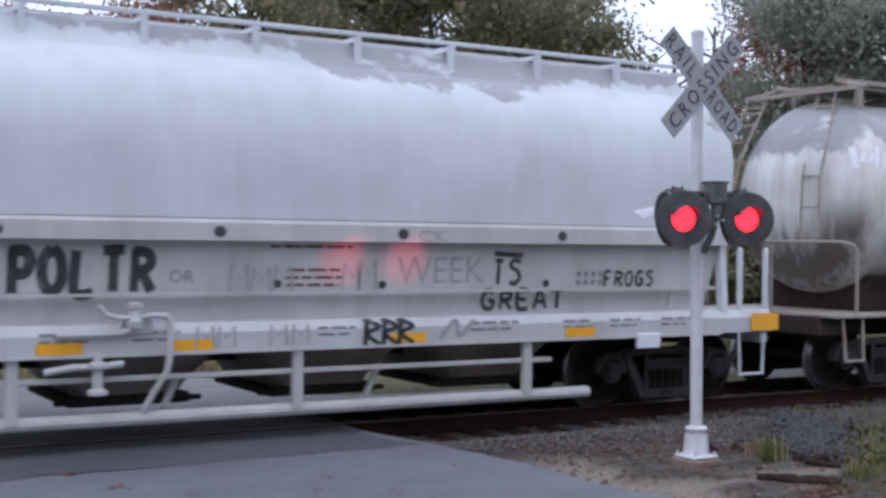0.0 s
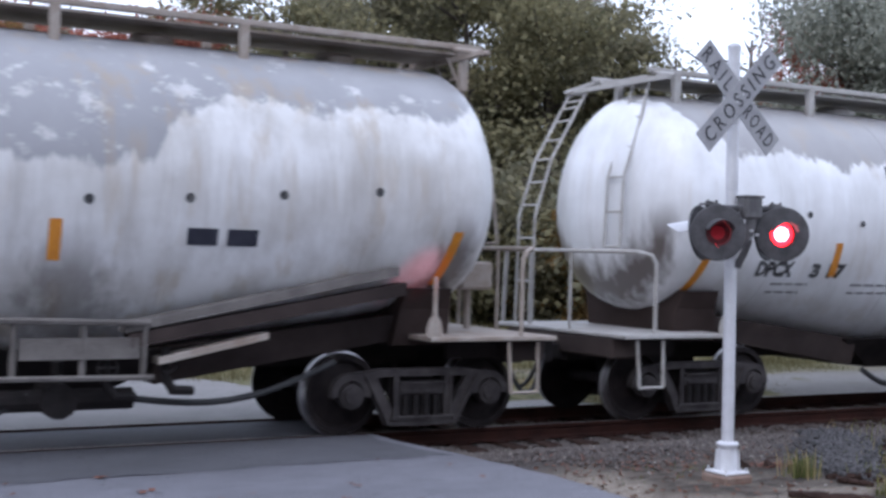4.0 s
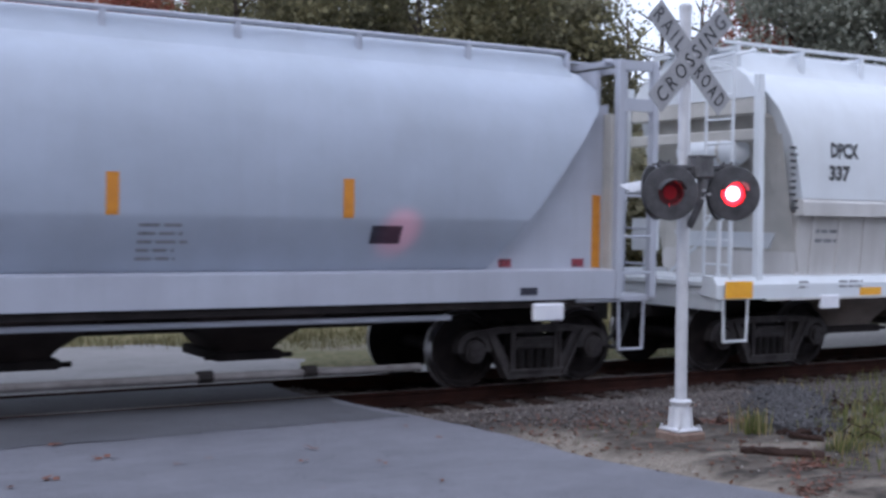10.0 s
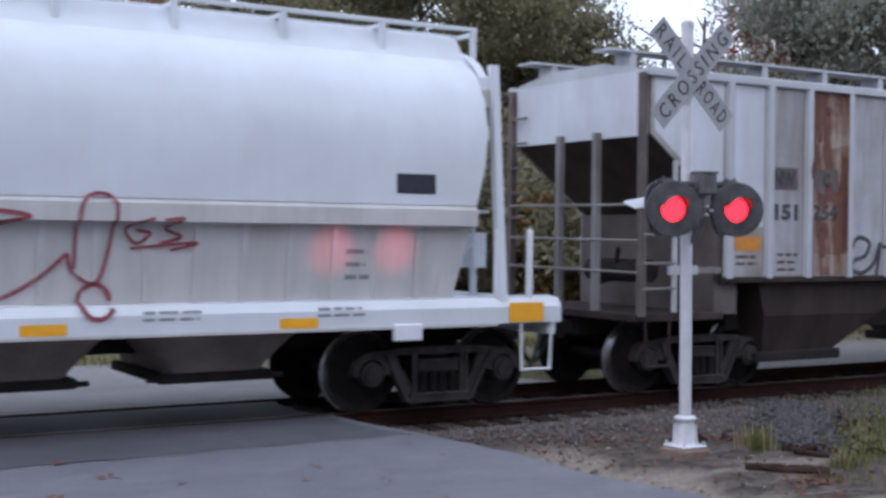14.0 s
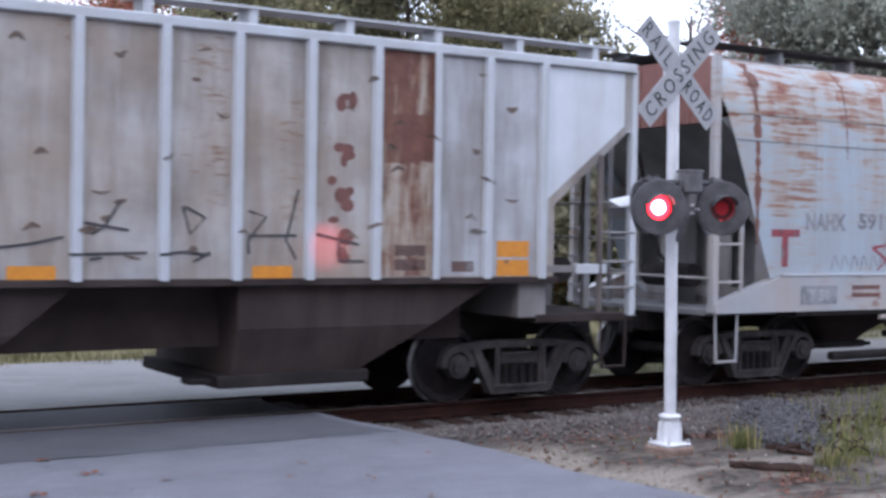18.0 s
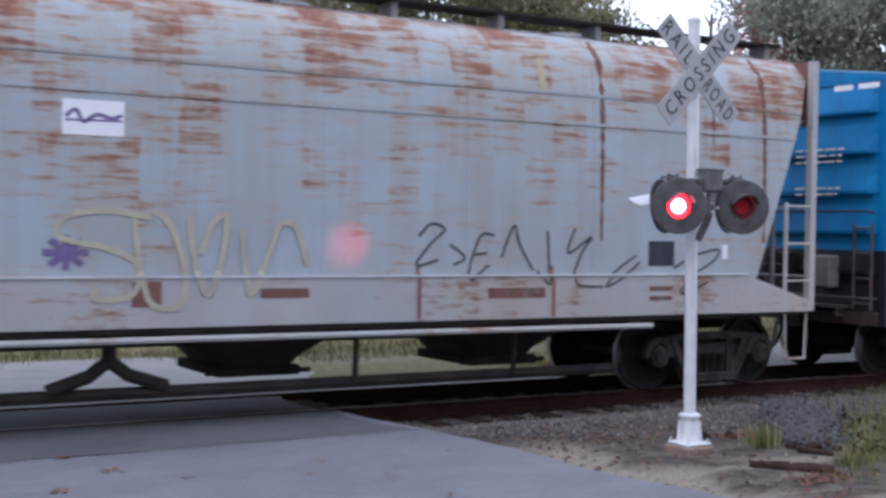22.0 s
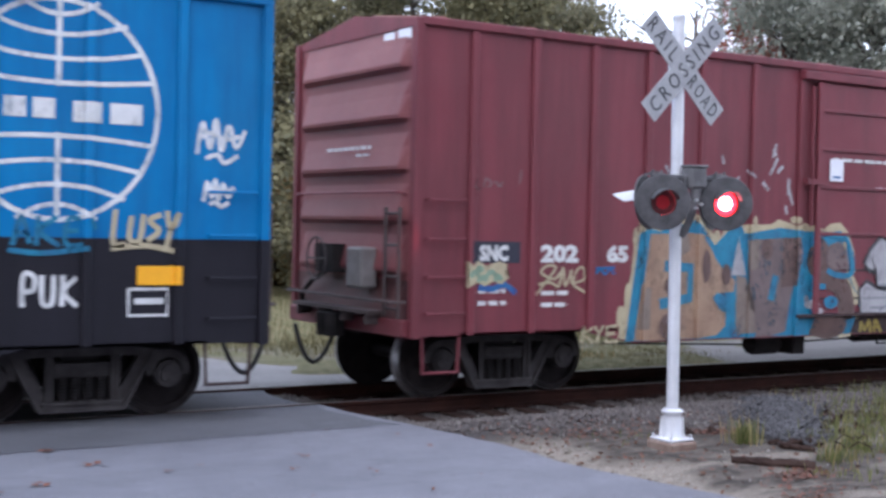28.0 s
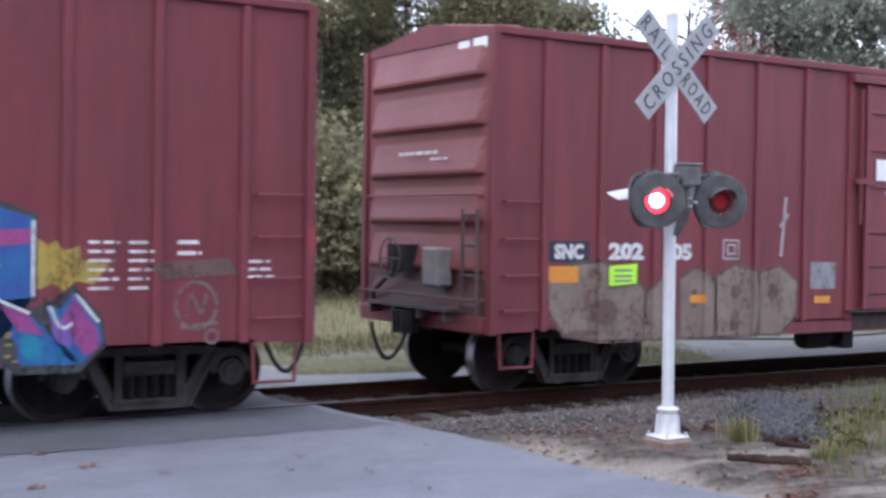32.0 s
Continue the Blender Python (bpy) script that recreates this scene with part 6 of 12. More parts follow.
    # tan, brown and cyan piece
    outline = [(-4.75, 0.66), (-4.72, 0.86), (-4.65, 1.11), (-4.57, 1.43), (-4.53, 1.78), (-4.56, 1.98), (-4.45, 2.08), (-4.22, 2.04), (-3.72, 2.08), (-3.64, 2.19), (-3.54, 2.12), (-3.45, 2.05), (-3.31, 1.9), (-3.2, 1.71), (-3.12, 1.81), (-2.95, 2.15), (-2.84, 2.19), (-2.75, 2.03), (-2.21, 2.05), (-2.1, 2.12), (-1.76, 2.04), (-1.6, 2.08), (-1.29, 2), (-1.15, 2.08), (-1, 2.1), (-0.88, 2.01), (-0.77, 1.79), (-0.73, 1.5), (-0.79, 1.45), (-0.64, 1.24), (-0.57, 1.06), (-0.58, 0.84), (-0.67, 0.66), (-0.86, 0.66)]
    put(a, fill(bmesh.new(), outline), P_CYAN, 0.008, "cyan ground of a large graffiti piece", "graffiti")
    put(a, brush(bmesh.new(), [(px - 0.03, max(0.67, pz + 0.03)) for px, pz in outline], 0.17, False), P_PALE, 0.005, "ragged pale edge of a large graffiti piece", "graffiti")
    bm = bmesh.new()
    fill(bm, oval(-3.99, 2.15, 0.21, 0.05, 14))
    fill(bm, oval(-3.97, 2.23, 0.07, 0.04, 14))
    fill(bm, oval(-2.56, 2.12, 0.26, 0.04, 14))
    fill(bm, oval(-2.58, 2.21, 0.06, 0.06, 14))
    fill(bm, oval(-1.81, 2.23, 0.10, 0.05, 14))
    fill(bm, oval(-2.12, 2.17, 0.06, 0.05, 14))
    fill(bm, oval(-3.25, 1.96, 0.07, 0.11, 14))
    fill(bm, oval(-4.73, 1.18, 0.05, 0.21, 14))
    fill(bm, oval(-4.83, 0.97, 0.07, 0.14, 14))
    put(a, bm, P_PALE, 0.006, "pale drips over the piece", "graffiti")
    put(a, fill(bmesh.new(), [(-4.41, 2), (-3.72, 2.03), (-3.52, 2.01), (-3.35, 1.83), (-3.25, 1.68), (-3.15, 1.58), (-2.91, 1.41), (-2.93, 1.26), (-3.31, 1.25), (-3.06, 0.99), (-3.04, 0.84), (-3.22, 0.7), (-3.5, 0.67), (-4.32, 0.66), (-4.61, 0.67), (-4.52, 0.96), (-4.44, 1.32), (-4.37, 1.68)]), P_TAN, 0.011, "tan fill of the graffiti letters", "graffiti")
    put(a, fill(bmesh.new(), [(-4.47, 1.34), (-4.35, 1.32), (-4.36, 0.81), (-4.56, 0.8)]), P_GREYSPRAY, 0.014, "grey graffiti shading", "graffiti")
    put(a, fill(bmesh.new(), [(-4.03, 2.01), (-3.76, 2), (-3.71, 1.81), (-3.87, 1.72), (-4.05, 1.8)]), P_GREYSPRAY, 0.014, "grey graffiti shading", "graffiti")
    put(a, fill(bmesh.new(), [(-2.89, 1.48), (-2.71, 1.45), (-2.68, 1.17), (-2.49, 0.72), (-2.88, 0.7)]), P_GREYSPRAY, 0.014, "grey graffiti shading", "graffiti")
    put(a, fill(bmesh.new(), [(-2.69, 1.95), (-2.47, 1.96), (-2.49, 1.58), (-2.68, 1.54)]), P_GREYSPRAY, 0.014, "grey graffiti shading", "graffiti")
    put(a, fill(bmesh.new(), [(-2.69, 1.95), (-2.08, 1.98), (-1.73, 2), (-1.67, 1.68), (-1.81, 1.28), (-1.95, 0.72), (-2.23, 0.66), (-2.5, 0.66), (-2.68, 1.1), (-2.55, 1.56)]), P_DULL, 0.011, "dull brown-grey letter", "graffiti")
    bm = bmesh.new()
    brush(bm, [(-4.14, 1.6), (-3.7, 1.58), (-3.71, 1.19), (-4.21, 1.12)], 0.14, False)
    put(a, bm, P_CYAN, 0.017, "cyan graffiti lines", "graffiti")
    bm = bmesh.new()
    brush(bm, [(-3.26, 1.23), (-3.09, 1.06), (-2.91, 1.22)], 0.12)
    brush(bm, [(-3, 1.05), (-3.02, 0.66)], 0.12)
    brush(bm, [(-2.17, 1.48), (-2.25, 1.14)], 0.12)
    brush(bm, [(-1.91, 0.68), (-1.81, 1.16), (-1.67, 1.61)], 0.12)
    put(a, bm, P_CYAN, 0.017, "cyan graffiti lines", "graffiti")
    put(a, fill(bmesh.new(), [(-2.03, 1.98), (-1.75, 2), (-1.79, 1.34), (-2.07, 1.31)]), P_BROWN, 0.018, "brown graffiti letter stroke", "graffiti")
    bm = bmesh.new()
    fill(bm, oval(-4.04, 1.35, 0.10, 0.11, 14))
    fill(bm, oval(-3.45, 1.6, 0.10, 0.22, 14))
    fill(bm, oval(-3.08, 1.49, 0.09, 0.14, 14))
    fill(bm, oval(-4.06, 0.83, 0.16, 0.17, 14))
    fill(bm, oval(-2.34, 1.83, 0.11, 0.14, 14))
    put(a, bm, P_BROWN, 0.02, "brown graffiti blots", "graffiti")
    put(a, fill(bmesh.new(), [(-2.87, 1.99), (-2.72, 1.48), (-2.99, 1.48)]), P_SILVER, 0.02, "white graffiti wedge", "graffiti")
    bm = bmesh.new()
    brush(bm, [(-1.25, 1.9), (-1.4, 1.72), (-1.32, 1.52), (-1.04, 1.38), (-0.87, 1.14), (-0.87, 0.85), (-1.13, 0.76), (-1.46, 0.83)], 0.33)
    put(a, bm, P_BROWN, 0.012, "brown rounded graffiti letter", "graffiti")
    put(a, fill(bmesh.new(), [(-1.22, 1.9), (-1.03, 1.95), (-0.88, 1.86), (-0.8, 1.57), (-1.14, 1.56), (-1.27, 1.66)]), P_DULL, 0.014, "dull pink-grey letter fill", "graffiti")
    bm = bmesh.new()
    brush(bm, [(-1.18, 2.01), (-0.92, 2.02), (-0.77, 1.76), (-0.76, 1.51), (-1.04, 1.48), (-1.26, 1.55)], 0.08)
    brush(bm, [(-1.66, 1.51), (-1.5, 1.36), (-1.28, 1.32)], 0.08)
    put(a, bm, P_CYAN, 0.018, "cyan graffiti lines", "graffiti")
    bm = bmesh.new()
    fill(bm, oval(-1.17, 1.11, 0.14, 0.09, 14))
    put(a, bm, P_CYAN, 0.018, "cyan graffiti blot", "graffiti")
    bm = bmesh.new()
    fill(bm, oval(-1.5, 1.08, 0.11, 0.06, 14))
    fill(bm, oval(-1.39, 0.99, 0.08, 0.04, 14))
    fill(bm, oval(-1.57, 1.15, 0.04, 0.07, 14))
    put(a, bm, P_SILVER, 0.019, "silver specks", "graffiti")
    # silver bubble letters on the door
    bm = bmesh.new()
    brush(bm, [(-0.49, 1.63), (-0.38, 1.81), (-0.16, 2.01), (-0.02, 1.92), (0.14, 1.98), (0.33, 1.84), (0.51, 1.65), (0.44, 1.45), (0.24, 1.34), (-0.21, 1.34), (-0.23, 1.53), (-0.38, 1.57), (-0.49, 1.63)], 0.11, False)
    brush(bm, [(0.36, 1.88), (0.52, 2), (0.74, 1.94), (0.86, 1.82), (1.08, 1.85), (1.14, 1.69), (1.02, 1.55), (0.75, 1.52), (0.68, 1.36), (0.79, 1.21), (1.09, 1.3), (1.26, 1.17), (1.21, 0.95), (0.28, 0.94), (-0.54, 0.96), (-0.57, 1.28), (-0.44, 1.37), (-0.21, 1.27), (0.28, 1.21), (0.63, 1.38), (0.53, 1.69), (0.36, 1.88)], 0.11, False)
    put(a, bm, P_BLACK, 0.012, "black graffiti outline", "graffiti")
    put(a, fill(bmesh.new(), [(-0.49, 1.63), (-0.38, 1.81), (-0.16, 2.01), (-0.02, 1.92), (0.14, 1.98), (0.33, 1.84), (0.51, 1.65), (0.44, 1.45), (0.24, 1.34), (-0.21, 1.34), (-0.23, 1.53), (-0.38, 1.57)]), P_SILVER, 0.015, "silver bubble graffiti on the door", "graffiti")
    put(a, fill(bmesh.new(), [(0.36, 1.88), (0.52, 2), (0.74, 1.94), (0.86, 1.82), (1.08, 1.85), (1.14, 1.69), (1.02, 1.55), (0.75, 1.52), (0.68, 1.36), (0.79, 1.21), (1.09, 1.3), (1.26, 1.17), (1.21, 0.95), (0.28, 0.94), (-0.54, 0.96), (-0.57, 1.28), (-0.44, 1.37), (-0.21, 1.27), (0.28, 1.21), (0.63, 1.38), (0.53, 1.69)]), P_SILVER, 0.015, "silver bubble graffiti on the door", "graffiti")
    bm = bmesh.new()
    fill(bm, oval(0.18, 1.48, 0.06, 0.06, 14))
    fill(bm, oval(0.95, 1.77, 0.10, 0.04, 14))
    fill(bm, oval(0.97, 1.7, 0.07, 0.03, 14))
    put(a, bm, P_BLACK, 0.018, "black graffiti eyes", "graffiti")
    bm = bmesh.new()
    brush(bm, [(-0.21, 1.34), (0.28, 1.35), (0.72, 1.33)], 0.035)
    brush(bm, [(0.58, 1.36), (0.61, 1.02)], 0.035)
    brush(bm, [(-0.52, 1.15), (0.03, 1.16), (1.23, 1.14)], 0.035)
    brush(bm, [(-0.17, 0.97), (0.12, 1.12), (0.34, 1.17)], 0.035)
    brush(bm, [(-0.37, 1.02), (-0.01, 1.02)], 0.035)
    brush(bm, [(-0.02, 1.68), (0.21, 1.7)], 0.035)
    brush(bm, [(0.44, 1.72), (0.65, 1.74)], 0.035)
    brush(bm, [(-0.45, 1.31), (-0.37, 1.28)], 0.035)
    put(a, bm, P_GREY, 0.018, "grey graffiti strokes", "graffiti")
    bm = bmesh.new()
    brush(bm, [(-0.46, 0.67), (-0.44, 0.81), (-0.36, 0.7), (-0.28, 0.83), (-0.24, 0.66)], 0.05)
    brush(bm, [(-0.16, 0.66), (-0.14, 0.84), (-0.02, 0.66)], 0.05)
    brush(bm, [(-0.2, 0.73), (-0.04, 0.74)], 0.05)
    put(a, bm, P_GOLD, 0.01, "small yellow tag on the sill", "graffiti")
    # blue and pink piece
    put(a, fill(bmesh.new(), [(1.1, 1.56), (1.28, 1.62), (1.2, 1.72), (1.4, 1.70), (1.42, 1.86), (1.53, 1.78), (1.66, 1.92), (1.80, 1.83), (1.78, 1.50), (1.58, 1.46), (1.5, 1.54), (1.3, 1.46), (1.26, 1.55)]), P_GOLD, 0.004, "yellow graffiti star", "graffiti")
    put(a, fill(bmesh.new(), [(4.93, 1.90), (5.06, 1.80), (5.13, 1.86), (5.2, 1.75), (5.36, 1.80), (5.38, 1.67), (5.65, 1.62), (5.44, 1.55), (5.5, 1.42), (5.33, 1.46), (5.24, 1.33), (5.12, 1.44), (4.97, 1.38)]), P_GOLD, 0.004, "yellow graffiti star", "graffiti")
    bm = bmesh.new()
    brush(bm, [(1.79, 2), (1.93, 2.09), (2.16, 2.09), (2.35, 1.97), (2.45, 1.75), (2.52, 1.3), (2.58, 0.93), (2.61, 0.66), (2.11, 0.66), (1.8, 0.7), (1.71, 0.85), (1.62, 1.03), (1.58, 1.16), (1.44, 1.2), (1.46, 1.35), (1.58, 1.37), (1.59, 1.53), (1.72, 1.62), (1.83, 1.64), (1.81, 1.82), (1.79, 2)], 0.17, False)
    brush(bm, [(2.53, 2.05), (3.19, 2.07), (3.2, 1.6), (3.37, 1.52), (3.52, 1.37), (3.46, 1.14), (3.38, 0.91), (3.25, 0.66), (2.63, 0.66), (2.58, 1.16), (2.56, 1.38), (2.53, 2.05)], 0.17, False)
    brush(bm, [(3.36, 2.06), (4.05, 2.05), (4.02, 1.32), (4.18, 1.2), (4.16, 0.66), (3.27, 0.66), (3.51, 1.1), (3.55, 1.33), (3.37, 1.52), (3.36, 2.06)], 0.17, False)
    brush(bm, [(4.23, 2.07), (4.5, 2.18), (4.89, 2.06), (4.88, 1.31), (4.51, 1.28), (4.84, 1.15), (4.99, 1.03), (5.18, 0.78), (5.35, 0.66), (4.8, 0.66), (4.52, 0.84), (4.46, 0.66), (4.19, 0.66), (4.2, 1.28), (4.23, 2.07)], 0.17, False)
    brush(bm, [(5, 1.23), (5.13, 1.19), (5.27, 1.36), (5.52, 1.06), (5.55, 0.85), (5.35, 0.66), (5.18, 0.73), (5, 1.23)], 0.17, False)
    put(a, bm, P_BLACK, 0.006, "black shadow of a graffiti piece", "graffiti")
    put(a, fill(bmesh.new(), [(1.82, 2), (1.96, 2.09), (2.19, 2.09), (2.38, 1.97), (2.49, 1.75), (2.55, 1.3), (2.62, 0.93), (2.64, 0.66), (2.14, 0.66), (1.83, 0.7), (1.74, 0.85), (1.65, 1.03), (1.61, 1.16), (1.47, 1.2), (1.49, 1.35), (1.6, 1.37), (1.62, 1.53), (1.75, 1.62), (1.86, 1.64), (1.84, 1.82)]), P_BLUE, 0.01, "blue graffiti letter", "graffiti")
    put(a, fill(bmesh.new(), [(2.56, 2.05), (3.23, 2.08), (3.23, 1.6), (3.4, 1.52), (3.56, 1.37), (3.49, 1.14), (3.41, 0.91), (3.28, 0.66), (2.66, 0.66), (2.61, 1.15), (2.59, 1.38)]), P_BLUE, 0.01, "blue graffiti letter", "graffiti")
    put(a, fill(bmesh.new(), [(3.39, 2.06), (4.08, 2.05), (4.05, 1.32), (4.21, 1.2), (4.2, 0.66), (3.3, 0.66), (3.54, 1.1), (3.58, 1.33), (3.4, 1.52)]), P_BLUE, 0.01, "blue graffiti letter", "graffiti")
    put(a, fill(bmesh.new(), [(4.26, 2.07), (4.53, 2.18), (4.93, 2.06), (4.92, 1.31), (4.55, 1.28), (4.88, 1.15), (5.02, 1.03), (5.22, 0.77), (5.39, 0.66), (4.84, 0.66), (4.56, 0.84), (4.49, 0.66), (4.22, 0.66), (4.23, 1.28)]), P_BLUE, 0.01, "blue graffiti letter", "graffiti")
    put(a, fill(bmesh.new(), [(5.04, 1.23), (5.16, 1.19), (5.31, 1.36), (5.56, 1.06), (5.59, 0.85), (5.39, 0.66), (5.22, 0.73)]), P_BLUE, 0.01, "blue graffiti letter", "graffiti")
    put(a, fill(bmesh.new(), [(1.62, 1.44), (1.82, 1.63), (2.01, 1.61), (2.2, 1.46), (2.26, 1.34), (2.13, 1.35), (1.94, 1.32), (1.83, 1.28), (1.62, 1.37)]), P_PINK, 0.014, "pink graffiti patch", "graffiti")
    put(a, fill(bmesh.new(), [(1.89, 1.85), (2.31, 2.02), (2.34, 1.93), (1.93, 1.8)]), P_PINK, 0.014, "pink graffiti patch", "graffiti")
    put(a, fill(bmesh.new(), [(2.2, 1.62), (2.48, 1.6), (2.55, 1.23), (2.44, 1.11), (2.28, 1.2), (2.24, 1.35)]), P_PINK, 0.014, "pink graffiti patch", "graffiti")
    put(a, fill(bmesh.new(), [(1.98, 0.8), (2.29, 0.81), (2.31, 0.68), (2.04, 0.66)]), P_PINK, 0.014, "pink graffiti patch", "graffiti")
    put(a, fill(bmesh.new(), [(1.68, 1.14), (1.9, 1.15), (1.98, 1.04), (1.76, 0.94)]), P_PINK, 0.014, "pink graffiti patch", "graffiti")
    put(a, fill(bmesh.new(), [(2.84, 2.03), (3.21, 2.06), (3.21, 1.62), (2.95, 1.53), (2.82, 1.68)]), P_PINK, 0.014, "pink graffiti patch", "graffiti")
    put(a, fill(bmesh.new(), [(2.63, 1.42), (2.99, 1.58), (3.23, 1.59), (3.47, 1.39), (3.36, 1.33), (3.18, 1.18), (2.95, 1.15), (2.63, 1.19)]), P_PINK, 0.014, "pink graffiti patch", "graffiti")
    put(a, fill(bmesh.new(), [(2.72, 0.78), (3.04, 0.81), (3.06, 0.66), (2.76, 0.66)]), P_PINK, 0.014, "pink graffiti patch", "graffiti")
    put(a, fill(bmesh.new(), [(3.52, 1.91), (3.73, 2.03), (4.04, 2.03), (4.02, 1.79), (3.57, 1.77)]), P_PINK, 0.014, "pink graffiti patch", "graffiti")
    put(a, fill(bmesh.new(), [(3.62, 1.44), (3.74, 1.64), (4.05, 1.72), (4.03, 1.32), (3.79, 1.33)]), P_PINK, 0.014, "pink graffiti patch", "graffiti")
    put(a, fill(bmesh.new(), [(4.47, 1.94), (4.91, 1.96), (4.89, 1.82), (4.49, 1.78)]), P_PINK, 0.014, "pink graffiti patch", "graffiti")
    put(a, fill(bmesh.new(), [(4.62, 1.24), (4.88, 1.15), (5.03, 0.94), (4.79, 0.99)]), P_PINK, 0.014, "pink graffiti patch", "graffiti")
    put(a, fill(bmesh.new(), [(4.22, 0.89), (4.46, 0.96), (4.47, 0.66), (4.24, 0.66)]), P_PINK, 0.014, "pink graffiti patch", "graffiti")
    put(a, fill(bmesh.new(), [(5.17, 1.1), (5.31, 1.31), (5.55, 0.97), (5.56, 0.81), (5.42, 0.73)]), P_PINK, 0.014, "pink graffiti patch", "graffiti")
    put(a, fill(bmesh.new(), [(1.48, 1.35), (1.83, 1.3), (1.87, 1.19), (1.5, 1.15)]), P_CYAN, 0.016, "cyan graffiti patch", "graffiti")
    put(a, fill(bmesh.new(), [(2.2, 1.16), (2.51, 1.12), (2.58, 0.99), (2.28, 0.98)]), P_CYAN, 0.016, "cyan graffiti patch", "graffiti")
    put(a, fill(bmesh.new(), [(1.83, 0.85), (1.98, 0.84), (2.02, 0.66), (1.87, 0.7)]), P_CYAN, 0.016, "cyan graffiti patch", "graffiti")
    put(a, fill(bmesh.new(), [(2.56, 2.03), (2.82, 2.03), (2.78, 1.71), (2.59, 1.53)]), P_CYAN, 0.016, "cyan graffiti patch", "graffiti")
    put(a, fill(bmesh.new(), [(3.49, 1.21), (4.19, 1.2), (4.17, 0.99), (3.54, 1)]), P_CYAN, 0.016, "cyan graffiti patch", "graffiti")
    put(a, fill(bmesh.new(), [(3.33, 0.87), (4.2, 0.87), (4.18, 0.66), (3.34, 0.66)]), P_CYAN, 0.016, "cyan graffiti patch", "graffiti")
    put(a, fill(bmesh.new(), [(4.35, 2.06), (4.63, 2.06), (4.54, 1.9), (4.38, 1.84)]), P_CYAN, 0.016, "cyan graffiti patch", "graffiti")
    put(a, fill(bmesh.new(), [(4.79, 0.99), (5.03, 0.9), (5.01, 0.68), (4.84, 0.71)]), P_CYAN, 0.016, "cyan graffiti patch", "graffiti")
    put(a, fill(bmesh.new(), [(2.45, 1.45), (2.55, 1.42), (2.56, 1.19), (2.44, 1.14)]), P_CYAN, 0.016, "cyan graffiti patch", "graffiti")
    put(a, fill(bmesh.new(), [(2.59, 1.14), (2.95, 1.13), (3, 1.02), (2.64, 0.99)]), P_VIOLET, 0.016, "violet graffiti patch", "graffiti")
    put(a, fill(bmesh.new(), [(4.31, 1.76), (4.5, 1.74), (4.46, 1.32), (4.3, 1.28)]), P_VIOLET, 0.016, "violet graffiti patch", "graffiti")
    put(a, fill(bmesh.new(), [(3.73, 2.01), (3.91, 2.02), (3.83, 1.77), (3.61, 1.78)]), P_VIOLET, 0.016, "violet graffiti patch", "graffiti")
    put(a, fill(bmesh.new(), [(5.09, 1.09), (5.21, 1.1), (5.29, 0.81), (5.12, 0.9)]), P_VIOLET, 0.016, "violet graffiti patch", "graffiti")
    bm = bmesh.new()
    fill(bm, oval(2.12, 1.66, 0.06, 0.12, 14))
    fill(bm, oval(2, 1.19, 0.15, 0.13, 14))
    fill(bm, oval(2.9, 1.63, 0.05, 0.09, 14))
    fill(bm, oval(3.03, 1.21, 0.08, 0.07, 14))
    fill(bm, oval(3.73, 1.66, 0.06, 0.11, 14))
    fill(bm, oval(3.71, 1.24, 0.10, 0.13, 14))
    fill(bm, oval(4.52, 1.62, 0.06, 0.14, 14))
    fill(bm, oval(4.68, 0.79, 0.11, 0.15, 14))
    fill(bm, oval(3.63, 0.69, 0.09, 0.05, 14))
    put(a, bm, P_BLACK, 0.018, "black hollows of the letters", "graffiti")
    bm = bmesh.new()
    brush(bm, [(1.94, 0.96), (2.68, 0.97), (3.5, 0.96), (4.28, 0.96)], 0.1)
    put(a, bm, P_CYAN, 0.02, "cyan graffiti line", "graffiti")
    bm = bmesh.new()
    brush(bm, [(2.31, 2.02), (2.44, 1.86), (2.53, 1.49), (2.6, 1.01), (2.63, 0.66)], 0.03)
    brush(bm, [(1.93, 1.62), (2.12, 1.49), (2.26, 1.35)], 0.03)
    brush(bm, [(3.21, 2.06), (3.22, 1.62), (3.4, 1.52), (3.55, 1.37), (3.39, 0.95), (3.28, 0.66)], 0.03)
    brush(bm, [(4.05, 2.02), (4.04, 1.32)], 0.03)
    brush(bm, [(4.21, 1.19), (4.2, 0.66)], 0.03)
    brush(bm, [(4.92, 2.04), (4.92, 1.32)], 0.03)
    brush(bm, [(4.6, 1.29), (4.89, 1.16)], 0.03)
    brush(bm, [(5.08, 1.22), (5.18, 1.02), (5.29, 1.06)], 0.03)
    brush(bm, [(5.33, 1.33), (5.55, 1.06)], 0.03)
    put(a, bm, P_WHITE, 0.022, "white edge of the letters", "graffiti")
    bm = bmesh.new()
    for k in range(70):
        px, pz = rng.choice(((1.76, 1.85), (1.57, 0.96), (2, 1.19), (2.12, 1.66), (2.52, 1.86), (3.33, 1.83), (4.16, 1.76), (3.71, 1.24), (4.52, 1.62), (4.68, 0.79), (1.83, 0.7)))
        px, pz = px + rng.uniform(-0.06, 0.06), max(0.7, pz + rng.uniform(-0.2, 0.2))
        rect(bm, px, px + 0.05, pz, pz + 0.018)
    put(a, bm, P_GOLD, 0.024, "small yellow ticks in the shadow", "graffiti")
    bm = bmesh.new()
    brush(bm, oval(6.55, 1.2, 0.22, 0.24, 14, 0, 350), 0.035, False)
    brush(bm, [(6.45, 1.1), (6.5, 1.32), (6.6, 1.12), (6.66, 1.32)], 0.03)
